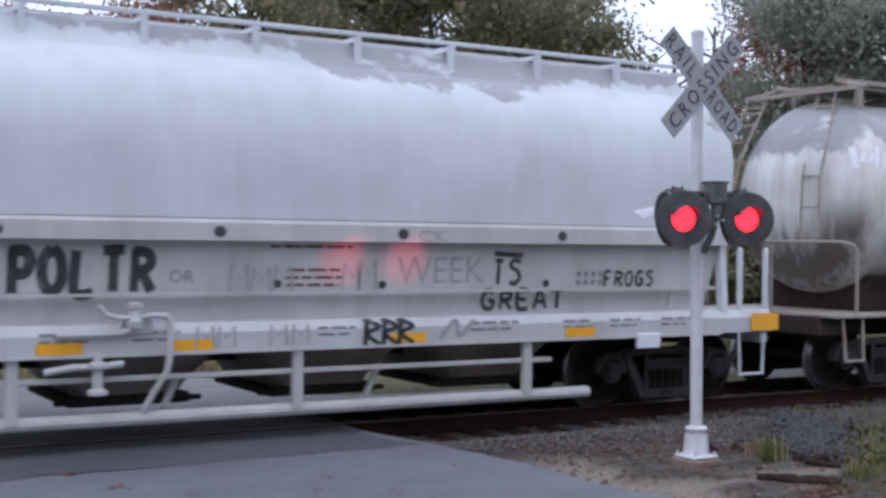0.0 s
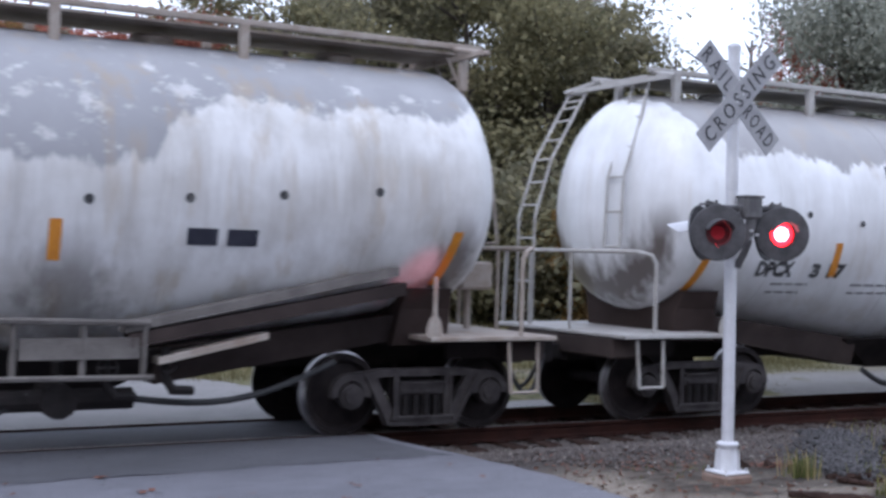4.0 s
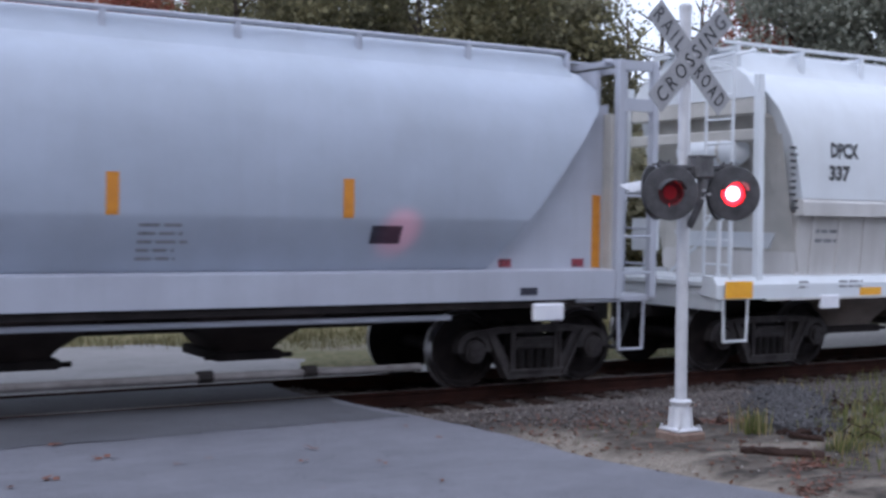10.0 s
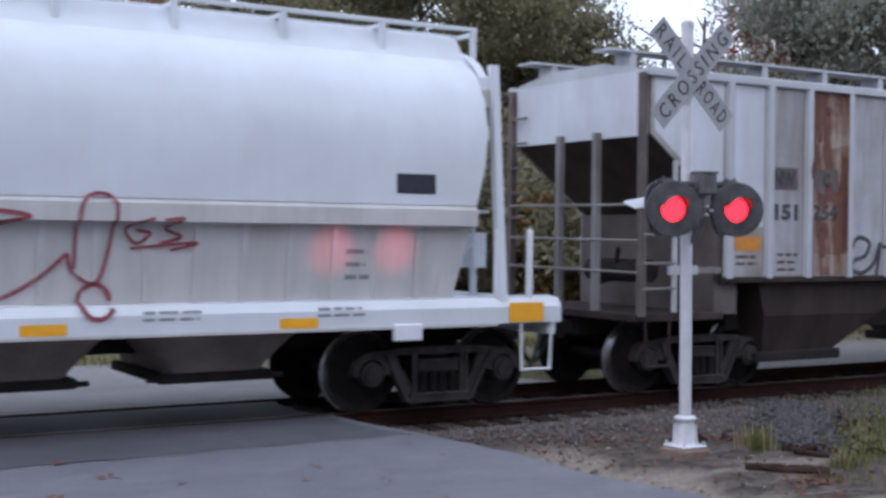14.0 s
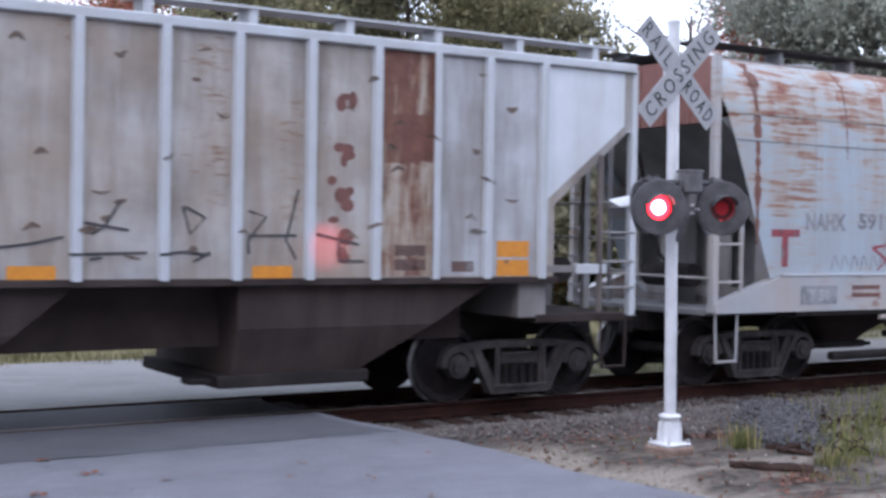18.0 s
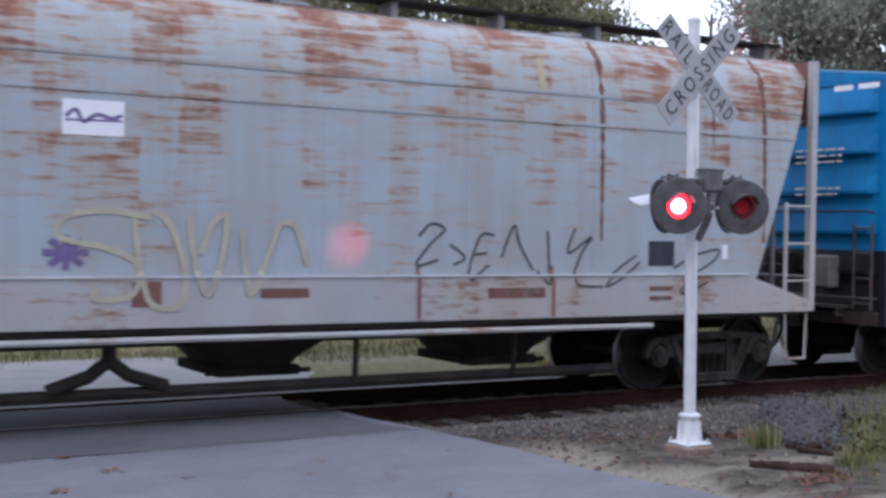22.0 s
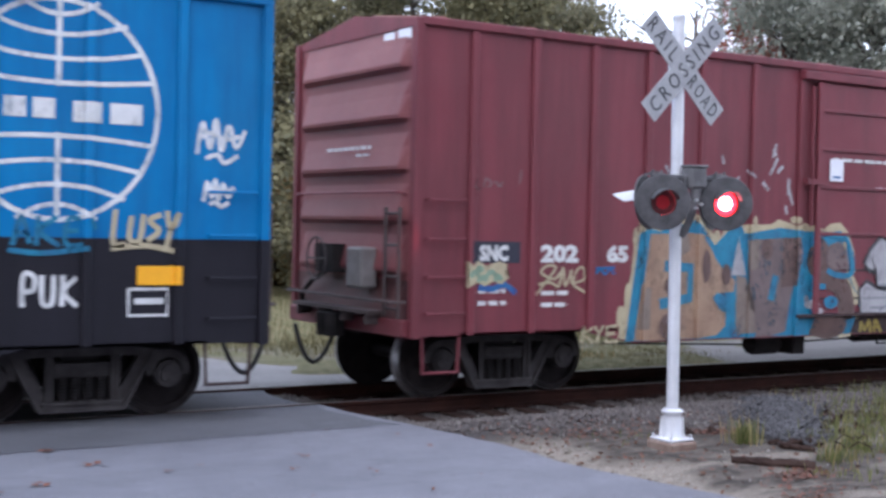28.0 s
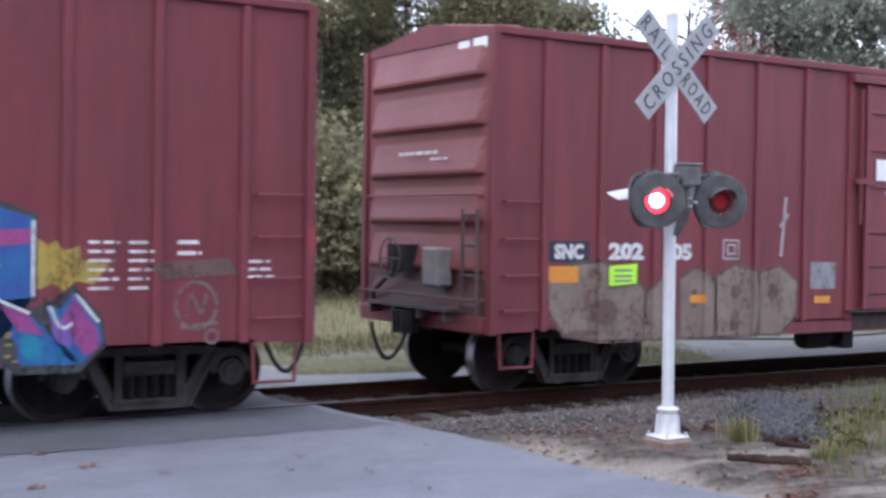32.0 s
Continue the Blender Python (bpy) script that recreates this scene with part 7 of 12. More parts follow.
    brush(bm, [(6.35, 0.98), (6.78, 1.02)], 0.035)
    brush(bm, oval(6.72, 0.88, 0.07, 0.07, 10, 0, 350), 0.03, False)
    put(a, bm, P_DULL, 0.006, "faint pale round tag", "graffiti")
    put(a, fill(bmesh.new(), [(6.0, 1.62), (6.9, 1.68), (7.0, 1.52), (6.2, 1.46)]), P_BROWN, 0.005, "dark smear of paint", "graffiti")
    # ---- second red boxcar ----
    b = boxcar(83.47, "oxide-red steel boxcar with faded grey graffiti and a lime tag", P_BOXRED, P_BOXRED_ROOF, 7.8, False, P_BOXRED, P_BOXRED_END)
    put(b, rect(bmesh.new(), -7.0, -6.38, 1.63, 1.88), P_SLATE, 0.004, "dark reporting mark panel", "mark_panel")
    put(b, flat_text("SNC", -6.69, 1.755, 0.19, 0.44, 0.01), P_WHITE, 0.008)
    put(b, flat_text("202", -5.79, 1.76, 0.22, 0.56, 0.012), P_WHITE, 0.004, "white car number")
    put(b, flat_text("05", -4.87, 1.755, 0.22, 0.34, 0.012), P_WHITE, 0.004, "white car number")
    bm = bmesh.new()
    brush(bm, [(-7.01, 1.38), (-6.75, 1.57), (-6.23, 1.62), (-5.78, 1.51), (-5.49, 1.26), (-5.5, 0.66), (-6.21, 0.68), (-6.73, 0.76), (-6.97, 1.04), (-7.01, 1.38)], 0.10, False)
    brush(bm, [(-5.45, 1.22), (-5.26, 1.4), (-5.04, 1.36), (-4.95, 0.66), (-5.48, 0.66), (-5.45, 1.22)], 0.10, False)
    brush(bm, [(-4.89, 1.4), (-4.59, 1.54), (-4.29, 1.39), (-4.3, 0.66), (-4.86, 0.66), (-4.89, 1.4)], 0.10, False)
    brush(bm, [(-4.26, 1.43), (-3.94, 1.57), (-3.57, 1.5), (-3.51, 1.19), (-3.54, 0.66), (-4.22, 0.66), (-4.26, 1.43)], 0.10, False)
    brush(bm, [(-3.5, 1.46), (-3.1, 1.55), (-2.76, 1.34), (-2.8, 0.87), (-3.09, 0.66), (-3.48, 0.66), (-3.5, 1.46)], 0.10, False)
    put(b, bm, P_BROWN, 0.005, "dark brown edge of grey bubble letters", "graffiti")
    put(b, fill(bmesh.new(), [(-7.01, 1.38), (-6.75, 1.57), (-6.23, 1.62), (-5.78, 1.51), (-5.49, 1.26), (-5.5, 0.66), (-6.21, 0.68), (-6.73, 0.76), (-6.97, 1.04)]), P_GREYSPRAY, 0.009, "faded grey bubble letter", "graffiti")
    put(b, fill(bmesh.new(), [(-5.45, 1.22), (-5.26, 1.4), (-5.04, 1.36), (-4.95, 0.66), (-5.48, 0.66)]), P_GREYSPRAY, 0.009, "faded grey bubble letter", "graffiti")
    put(b, fill(bmesh.new(), [(-4.89, 1.4), (-4.59, 1.54), (-4.29, 1.39), (-4.3, 0.66), (-4.86, 0.66)]), P_GREYSPRAY, 0.009, "faded grey bubble letter", "graffiti")
    put(b, fill(bmesh.new(), [(-4.26, 1.43), (-3.94, 1.57), (-3.57, 1.5), (-3.51, 1.19), (-3.54, 0.66), (-4.22, 0.66)]), P_GREYSPRAY, 0.009, "faded grey bubble letter", "graffiti")
    put(b, fill(bmesh.new(), [(-3.5, 1.46), (-3.1, 1.55), (-2.76, 1.34), (-2.8, 0.87), (-3.09, 0.66), (-3.48, 0.66)]), P_GREYSPRAY, 0.009, "faded grey bubble letter", "graffiti")
    bm = bmesh.new()
    fill(bm, oval(-6.14, 1.01, 0.23, 0.17, 12))
    fill(bm, oval(-4.65, 1.15, 0.07, 0.13, 12))
    fill(bm, oval(-3.91, 1.23, 0.10, 0.10, 12))
    fill(bm, oval(-3.22, 1.22, 0.10, 0.12, 12))
    fill(bm, oval(-3.92, 0.86, 0.08, 0.15, 12))
    fill(bm, oval(-6.47, 0.76, 0.26, 0.04, 12))
    put(b, bm, P_BROWN, 0.012, "brown gaps in the letters", "graffiti")
    put(b, rect(bmesh.new(), -7.0, -6.55, 1.38, 1.58), P_ORANGE, 0.013, "orange reflector sheet", "reflector")
    put(b, rect(bmesh.new(), -4.72, -4.48, 1.10, 1.2), P_ORANGE, 0.013, "orange reflector sheet", "reflector")
    put(b, rect(bmesh.new(), -2.42, -2.1, 1.05, 1.15), P_ORANGE, 0.013, "orange reflector sheet", "reflector")
    put(b, fill(bmesh.new(), [(-6.08, 1.33), (-5.64, 1.36), (-5.63, 1.61), (-6.08, 1.58)]), P_LIME, 0.03, "bright lime-green notice", "notice")
    bm = bmesh.new()
    for z in (1.53, 1.46, 1.40):
        rect(bm, -6.0, -5.72, z - 0.02, z + 0.01)
    put(b, bm, P_GREY, 0.034, "unreadable lines on the notice")
    bm = bmesh.new()
    for x, z, w, h in ((-4.14, 1.67, 0.27, 0.24), (-4.07, 1.73, 0.13, 0.12)):
        brush(bm, [(x, z), (x + w, z), (x + w, z + h), (x, z + h), (x, z)], 0.03, False)
    brush(bm, [(-3.08, 1.7), (-3.0, 2.5)], 0.05)
    brush(bm, [(-3.1, 2.1), (-2.95, 2.28)], 0.05)
    put(b, bm, P_SILVER, 0.005, "white stencil and scratches", "graffiti")
    put(b, rect(bmesh.new(), -2.5, -2.0, 1.25, 1.62), P_GREY, 0.006, "grey patch panel", "patch_panel")
    put(b, rect(bmesh.new(), -1.28, -1.02, 2.78, 3.08), P_PAPER, 0.014, "white paper placard on the door", "placard")
    put(b, fill(bmesh.new(), [(-1.1, 2.62), (-0.85, 2.5), (-0.8, 2.66)]), P_PAPER, 0.014, "torn paper on the door", "placard")
    # end lettering on both
    for car in (a, b):
        bm = bmesh.new()
        dashes(bm, -0.55, 0.75, 2.95, 1, 0.04, 0.05, rng)
        dashes(bm, 0.3, 0.75, 2.86, 1, 0.03, 0.05, rng)
        for v in bm.verts:
            v.co = Vector((-7.8 - 0.10, -v.co.x * 0.9, v.co.z + 0.02))
        part("lettering", bm, P_WHITE, car, "white stencilling on the end")
        bm = bmesh.new()
        rect(bm, 0.75, 1.0, 4.12, 4.24)
        rect(bm, 1.08, 1.38, 4.13, 4.25)
        for v in bm.verts:
            v.co = Vector((-7.8 - 0.018, -v.co.x, v.co.z + 0.02))
        part("mark_panel", bm, P_PAPER, car, "small white mark panel high on the end")
    # ---- blue boxcar ----
    c = boxcar(47.9, "bright blue and black steel boxcar with white globe emblem and graffiti", P_BOXBLUE, P_BLUE_ROOF, 7.97, True, P_DARKTRIM, P_BOXBLUE)
    bm = bmesh.new()
    for xa, xb, z in ((-6.65, -6.14, 3.325), (-5.88, -5.42, 3.33), (-6.66, -6.12, 2.995), (-5.88, -5.2, 2.97)):
        n = max(3, int((xb - xa) / 0.13))
        w = (xb - xa) / n
        for i in range(n):
            h = 0.22 if i == 0 else rng.choice((0.16, 0.17, 0.2))
            rect(bm, xa + i * w, xa + i * w + w * 0.74, z - 0.11, z - 0.11 + h)
    put(c, bm, P_WHITE, 0.004, "white company name shown as plain blocks")
    put(c, flat_text("MEC", -6.49, 1.66, 0.24, 0.66, 0.014), P_WHITE, 0.004, "white reporting mark")
    put(c, flat_text("319", -5.5, 1.66, 0.24, 0.53, 0.014), P_WHITE, 0.004, "white car number")
    put(c, flat_text("52", -4.87, 1.66, 0.24, 0.38, 0.014), P_WHITE, 0.004, "white car number")
    for r in ((-6.85, -6.36, 1.32, 1.53), (-4.13, -3.7, 1.12, 1.24), (-0.35, -0.05, 1.07, 1.15), (1.85, 2.15, 1.08, 1.18), (3.82, 4.28, 1.08, 1.19), (6.62, 7.07, 1.40, 1.59)):
        put(c, rect(bmesh.new(), *r), P_YELLOW, 0.05 if abs(r[0]) < 1.4 else 0.024, "yellow reflector sheet", "reflector")
    bm = bmesh.new()
    for x in (-6.7, -5.85, -4.98, -2.9):
        dashes(bm, x, x + 0.5, 1.26, 2, 0.05, 0.1, rng)
    dashes(bm, -7.35, -7.1, 1.4, 3, 0.05, 0.12, rng)
    put(c, bm, P_GREY, 0.004, "small grey stencilling too small to read")
    bm = bmesh.new()
    brush(bm, [(-2.26, 1.95), (-1.95, 1.95), (-1.95, 2.2), (-2.26, 2.2), (-2.26, 1.95)], 0.025, False)
    rect(bm, -2.15, -2.06, 2.03, 2.12)
    put(c, bm, P_WHITE, 0.004, "white outlined stencil")
    # flag panel on the first bay
    fl = bmesh.new()
    for i in range(7):
        rect(fl, -7.38, -6.99, 3.46 + i * 0.03, 3.475 + i * 0.03)
    put(c, rect(bmesh.new(), -7.38, -6.99, 3.45, 3.67), P_PALE, 0.004, "small striped flag sticker", "flag_sticker")
    put(c, fl, P_RED, 0.008, "red stripes")
    put(c, rect(bmesh.new(), -7.38, -7.21, 3.55, 3.67), P_SLATE, 0.012, "dark blue canton")
    for r in ((-1.22, -0.98, 2.92, 2.98), (-1.28, -1.14, 2.62, 2.72), (-0.86, -0.66, 2.50, 2.76)):
        put(c, rect(bmesh.new(), *r), P_PAPER, 0.045, "scrap of white paper on the door", "placard")
    put(c, rect(bmesh.new(), -0.1, 0.1, 2.44, 2.56), P_CYAN, 0.045, "pale blue sticker on the door", "placard")
    bm = bmesh.new()
    for x, z, w, h in ((-7.4, 2.5, 0.2, 0.3), (-7.5, 1.75, 0.25, 0.1), (-6.75, 2.75, 0.12, 0.14), (-7.3, 2.2, 0.15, 0.1), (1.6, 3.3, 0.04, 0.5), (-1.4, 3.7, 0.03, 0.35)):
        for k in range(5):
            dx, dz = rng.uniform(-w, w), rng.uniform(-h, h)
            brush(bm, [(x + dx - 0.06, z + dz), (x + dx, z + dz + rng.uniform(-0.03, 0.03)), (x + dx + 0.06, z + dz + 0.02)], rng.uniform(0.015, 0.04))
    put(c, bm, P_SMEAR, 0.006, "brown scuffs through the blue paint", "rust_patch")
    # globe emblem
    gx, gz, rx, rz = 5.83, 3.08, 0.98, 1.05
    bm = bmesh.new()
    brush(bm, oval(gx, gz, rx, rz, 40, 0, 359.9), 0.05, False)
    for s, k in ((1, 0), (-1, 0)):
        rect(bm, gx - 0.025, gx + 0.025, gz + (0.22 if s > 0 else -rz), gz + (rz if s > 0 else -0.22))
        for d, bend in ((0.24, 0.06), (0.46, 0.10), (0.68, 0.13), (0.86, 0.14)):
            dd = d * rz
            w = rx * math.sqrt(max(0.02, 1 - (d + 0.06) ** 2))
            brush(bm, [(gx - w, gz + s * (dd + bend)), (gx - w * 0.5, gz + s * (dd + bend * 0.25)), (gx, gz + s * dd), (gx + w * 0.5, gz + s * (dd + bend * 0.25)), (gx + w, gz + s * (dd + bend))], 0.045)
    put(c, bm, P_WHITE, 0.004, "white ringed globe emblem", "emblem")
    bm = bmesh.new()
    for i in range(3):
        rect(bm, gx - 0.78 + 0.27 * i, gx - 0.57 + 0.27 * i, gz - 0.09, gz + 0.10)
    for i in range(2):
        rect(bm, gx + 0.14 + 0.36 * i, gx + 0.42 + 0.40 * i, gz - 0.11, gz + 0.09)
    put(c, bm, P_WHITE, 0.006, "white emblem name shown as plain blocks", "emblem")
    # cream, silver, mint and white sprays
    bm = bmesh.new()
    fill(bm, [(-4.87, 0.66), (-4.8, 0.84), (-4.7, 1.02), (-4.58, 1.10), (-4.66, 1.24), (-4.68, 1.36), (-4.54, 1.44), (-4.42, 1.53), (-4.3, 1.57), (-4.21, 1.51), (-4.15, 1.38), (-4.08, 1.36), (-4.02, 1.44), (-3.92, 1.49),
              (-3.8, 1.46), (-3.7, 1.50), (-3.58, 1.46), (-3.46, 1.47), (-3.35, 1.42), (-3.33, 1.28), (-3.36, 1.16), (-3.28, 1.10), (-3.23, 0.98), (-3.26, 0.84), (-3.36, 0.72), (-3.42, 0.66)])
    put(c, bm, P_CREAM, 0.006, "cream block graffiti", "graffiti")
    bm = bmesh.new()
    for row, w in (([(-4.68, 1.04), (-4.4, 1.045), (-4.26, 1.04)], 0.022), ([(-4.12, 1.06), (-3.8, 1.07), (-3.4, 1.05)], 0.03), ([(-4.66, 0.985), (-4.28, 0.985)], 0.016), ([(-4.1, 0.98), (-3.42, 0.98)], 0.018),
                   ([(-4.25, 1.48), (-4.22, 1.2), (-4.25, 0.98), (-4.32, 0.68)], 0.022), ([(-4.12, 1.36), (-4.13, 1.05), (-4.16, 0.68)], 0.024), ([(-3.5, 1.42), (-3.52, 1.1), (-3.5, 0.7)], 0.024), ([(-3.40, 1.14), (-3.42, 0.9), (-3.5, 0.72)], 0.02),
                   ([(-3.96, 0.76), (-3.78, 0.77), (-3.64, 0.76)], 0.016)):
        brush(bm, row, w)
    fill(bm, [(-3.78, 0.94), (-3.70, 0.99), (-3.62, 0.95), (-3.60, 0.89), (-3.69, 0.84), (-3.77, 0.88)])
    put(c, bm, P_BROWN, 0.010, "dark brown lines across the cream block", "graffiti")
    bm = bmesh.new()
    brush(bm, [(-4.56, 1.42), (-4.5, 1.2), (-4.56, 1.08)], 0.035)
    brush(bm, [(-3.9, 1.42), (-3.86, 1.2), (-3.9, 1.1)], 0.03)
    brush(bm, [(-4.6, 0.9), (-4.66, 0.7)], 0.035)
    brush(bm, [(-3.9, 0.93), (-3.92, 0.72)], 0.03)
    put(c, bm, P_PALE, 0.012, "yellowish shading on the cream block", "graffiti")
    bm = bmesh.new()
    for x, z in ((-3.05, 1.18), (-2.92, 1.2), (-3.0, 1.08), (-2.86, 1.0), (-2.9, 0.88), (-3.14, 0.76)):
        brush(bm, [(x - 0.09, z), (x - 0.02, z + 0.05), (x + 0.03, z - 0.03), (x + 0.09, z + 0.02)], 0.035)
    put(c, bm, P_SILVER, 0.008, "small chalky scribbles", "graffiti")
    bm = bmesh.new()
    fill(bm, [(-1.27, 1.62), (-1.08, 1.76), (-0.76, 1.74), (-0.57, 1.58), (-0.67, 1.42), (-0.95, 1.34), (-1.19, 1.42)])
    fill(bm, [(-1.07, 1.33), (-0.74, 1.25), (-0.42, 1.27), (-0.25, 1.35), (0.13, 1.37), (0.16, 1.48), (0.34, 1.56), (0.62, 1.57), (0.84, 1.54), (1.2, 1.55), (1.38, 1.46), (1.36, 1.03), (0.87, 0.99), (-0.9, 0.99), (-1.1, 1.17)])
    put(c, bm, P_SILVER, 0.032, "silver graffiti on the door", "graffiti")
    bm = bmesh.new()
    for k in range(6):
        x = -0.85 + 0.36 * k
        brush(bm, [(x - 0.1, 1.30), (x - 0.14, 1.16), (x, 1.10), (x + 0.13, 1.18), (x + 0.1, 1.31)], 0.022)
    brush(bm, [(-1.0, 1.02), (-0.3, 1.06), (0.3, 1.03), (1.2, 1.07)], 0.02)
    brush(bm, [(-1.1, 1.5), (-0.9, 1.42), (-0.7, 1.52)], 0.025)
    put(c, bm, P_GREY, 0.046, "grey graffiti outlines on the door", "graffiti")
    bm = bmesh.new()
    rect(bm, -1.3, -0.7, 1.64, 1.76)
    rect(bm, -0.55, 0.75, 1.70, 1.77)
    rect(bm, 0.9, 1.3, 1.66, 1.76)
    put(c, bm, P_DULL, 0.026, "dull overspray on the door", "graffiti")
    bm = bmesh.new()
    brush(bm, [(-1.27, 1.62), (-1.08, 1.78), (-0.76, 1.76), (-0.56, 1.58), (-0.67, 1.41), (-0.95, 1.33)], 0.04)
    brush(bm, [(-0.42, 1.27), (-0.45, 0.99)], 0.04)
    brush(bm, [(-0.25, 1.35), (-0.2, 0.99)], 0.04)
    brush(bm, [(0.13, 1.37), (0.1, 1.01)], 0.04)
    brush(bm, [(-1.07, 1.33), (-0.74, 1.25), (-0.42, 1.27)], 0.04)
    brush(bm, [(0.43, 1.48), (0.4, 1.04)], 0.04)
    brush(bm, [(0.86, 1.54), (0.93, 1.03)], 0.04)
    brush(bm, [(-0.9, 1.16), (-0.41, 1.19), (0.26, 1.24), (0.88, 1.3)], 0.04)
    brush(bm, [(1.33, 1.52), (1.39, 1.06)], 0.04)
    put(c, bm, P_BLACK, 0.012, "black graffiti outline", "graffiti")
    bm = bmesh.new()
    for row in ([(-5.86, 2.28), (-5.84, 2.0), (-5.9, 1.72)], [(-5.78, 2.26), (-5.74, 1.98), (-5.8, 1.86)], [(-5.84, 2.02), (-5.7, 2.04)], [(-5.66, 2.12), (-5.7, 1.92), (-5.6, 1.86), (-5.54, 2.02), (-5.6, 2.1)],
                [(-5.48, 2.1), (-5.5, 1.9), (-5.42, 2.06), (-5.36, 1.9)], [(-5.3, 2.08), (-5.36, 1.94), (-5.24, 1.92), (-5.2, 2.1), (-5.3, 2.06)], [(-5.14, 2.1), (-5.16, 1.94), (-5.06, 1.92)],
                [(-4.93, 2.36), (-5.0, 2.1), (-5.04, 1.92)], [(-5.88, 1.84), (-5.6, 1.9), (-5.3, 1.84), (-5.04, 1.9)]):
        brush(bm, row, 0.045)
    for x0, z0, k in ((7.22, 2.62, 1.0), (7.3, 2.18, 0.62)):
        for row in ([(0, 0.1), (0.06, 0.42), (0.14, 0.16), (0.2, 0.46), (0.26, 0.14), (0.34, 0.4), (0.42, 0.18), (0.52, 0.36)],
                    [(0.02, 0.26), (0.16, 0.32), (0.3, 0.26), (0.46, 0.3)], [(0.1, 0.06), (0.22, 0.1), (0.3, 0.02), (0.44, 0.1)]):
            brush(bm, [(x0 + px * k, z0 + pz * k) for px, pz in row], 0.045)
    for row in ([(5.52, 1.2), (5.53, 1.5), (5.63, 1.48), (5.62, 1.36), (5.54, 1.34)], [(5.70, 1.5), (5.71, 1.24), (5.80, 1.24), (5.81, 1.5)], [(5.9, 1.5), (5.89, 1.2)], [(6.03, 1.48), (5.91, 1.34), (6.04, 1.2)]):
        brush(bm, row, 0.05)
    brush(bm, [(6.54, 1.36), (6.94, 1.36), (6.94, 1.1), (6.54, 1.1), (6.54, 1.36)], 0.03, False)
    brush(bm, [(6.6, 1.24), (6.9, 1.24)], 0.06)
    put(c, bm, P_WHITE, 0.008, "white scrawled tags", "graffiti")
    put(c, fill(bmesh.new(), [(-6.86, 1.86), (-6.82, 1.96), (-6.87, 2.06), (-6.74, 2.02), (-6.64, 2.06), (-6.5, 1.99), (-6.36, 2.07), (-6.22, 2.04), (-6.15, 1.95), (-6.26, 1.88), (-6.36, 1.92), (-6.48, 1.84), (-6.58, 1.89), (-6.72, 1.83)]), P_TAN, 0.008, "tan paint blot", "graffiti")
    bm = bmesh.new()
    for row in ([(5.42, 1.78), (5.5, 2.06), (5.58, 1.8)], [(5.44, 1.9), (5.58, 1.9)], [(5.66, 2.06), (5.64, 1.78)], [(5.84, 2.06), (5.68, 1.92), (5.86, 1.78)], [(6.06, 2.04), (5.94, 2.03), (5.92, 1.8), (6.08, 1.79)],
                [(5.93, 1.92), (6.04, 1.93)], [(5.38, 1.74), (5.7, 1.71), (6.14, 1.76)], [(6.16, 2.06), (6.2, 1.94)]):
        brush(bm, row, 0.05)
    put(c, bm, P_CYAN, 0.012, "cyan tag", "graffiti")
    bm = bmesh.new()
    for row in ([(6.4, 2.14), (6.38, 1.82), (6.5, 1.8)], [(6.56, 2.08), (6.54, 1.86), (6.64, 1.84), (6.68, 2.1)], [(6.86, 2.1), (6.74, 2.04), (6.84, 1.94), (6.72, 1.84)], [(6.92, 2.14), (6.96, 1.96), (7.04, 2.12)], [(6.96, 1.96), (6.92, 1.78)],
                [(6.36, 1.76), (6.7, 1.79), (7.0, 1.74)]):
        brush(bm, row, 0.055)
    put(c, bm, P_PALE, 0.012, "pale yellow tag", "graffiti")
    # mint-green creatures: joined heads, a curled arm, a raised arm, one body below
    body = [(1.92, 0.62), (3.0, 0.60), (4.3, 0.64), (4.24, 1.0), (4.24, 1.4), (4.36, 1.62), (4.77, 1.58), (5.03, 1.66), (5.27, 1.84), (5.24, 2.04), (4.99, 2.2), (4.72, 2.13), (4.41, 1.92), (4.28, 1.83),
            (4.13, 2.0), (3.88, 2.12), (3.7, 2.06), (3.5, 1.97), (3.33, 2.03), (3.1, 2.2), (2.83, 2.19), (2.62, 2.07), (2.41, 2.07), (2.2, 2.01), (2.02, 1.83), (1.80, 2.03), (1.72, 2.16), (1.52, 2.23),
            (1.34, 2.12), (1.36, 1.93), (1.23, 1.78), (1.37, 1.65), (1.58, 1.55), (1.75, 1.42), (1.93, 1.5), (1.96, 1.2)]
    put(c, fill(bmesh.new(), body), P_MINT, 0.010, "mint-green creatures sprayed along the side", "graffiti")
    bm = bmesh.new()
    brush(bm, [(1.99, 0.70), (2.02, 1.2), (2.04, 1.62), (2.12, 1.84), (2.25, 1.95), (2.42, 2.0), (2.62, 1.98)], 0.035)
    brush(bm, [(2.74, 2.04), (2.86, 2.12), (3.06, 2.12), (3.26, 1.99), (3.42, 1.88)], 0.045)
    brush(bm, [(3.42, 1.88), (3.6, 1.93), (3.76, 2.02), (3.9, 2.05), (4.06, 1.96), (4.2, 1.74), (4.22, 1.62)], 0.042)
    brush(bm, [(4.28, 1.74), (4.42, 1.80), (4.6, 1.97), (4.76, 2.07), (4.98, 2.12), (5.16, 2.0), (5.2, 1.84), (5.05, 1.74)], 0.042)
    brush(bm, [(4.42, 1.66), (4.5, 1.76), (4.58, 1.68), (4.64, 1.72)], 0.03)
    brush(bm, [(4.68, 1.72), (4.70, 1.92), (4.80, 1.95), (4.82, 1.76), (4.74, 1.68)], 0.03)
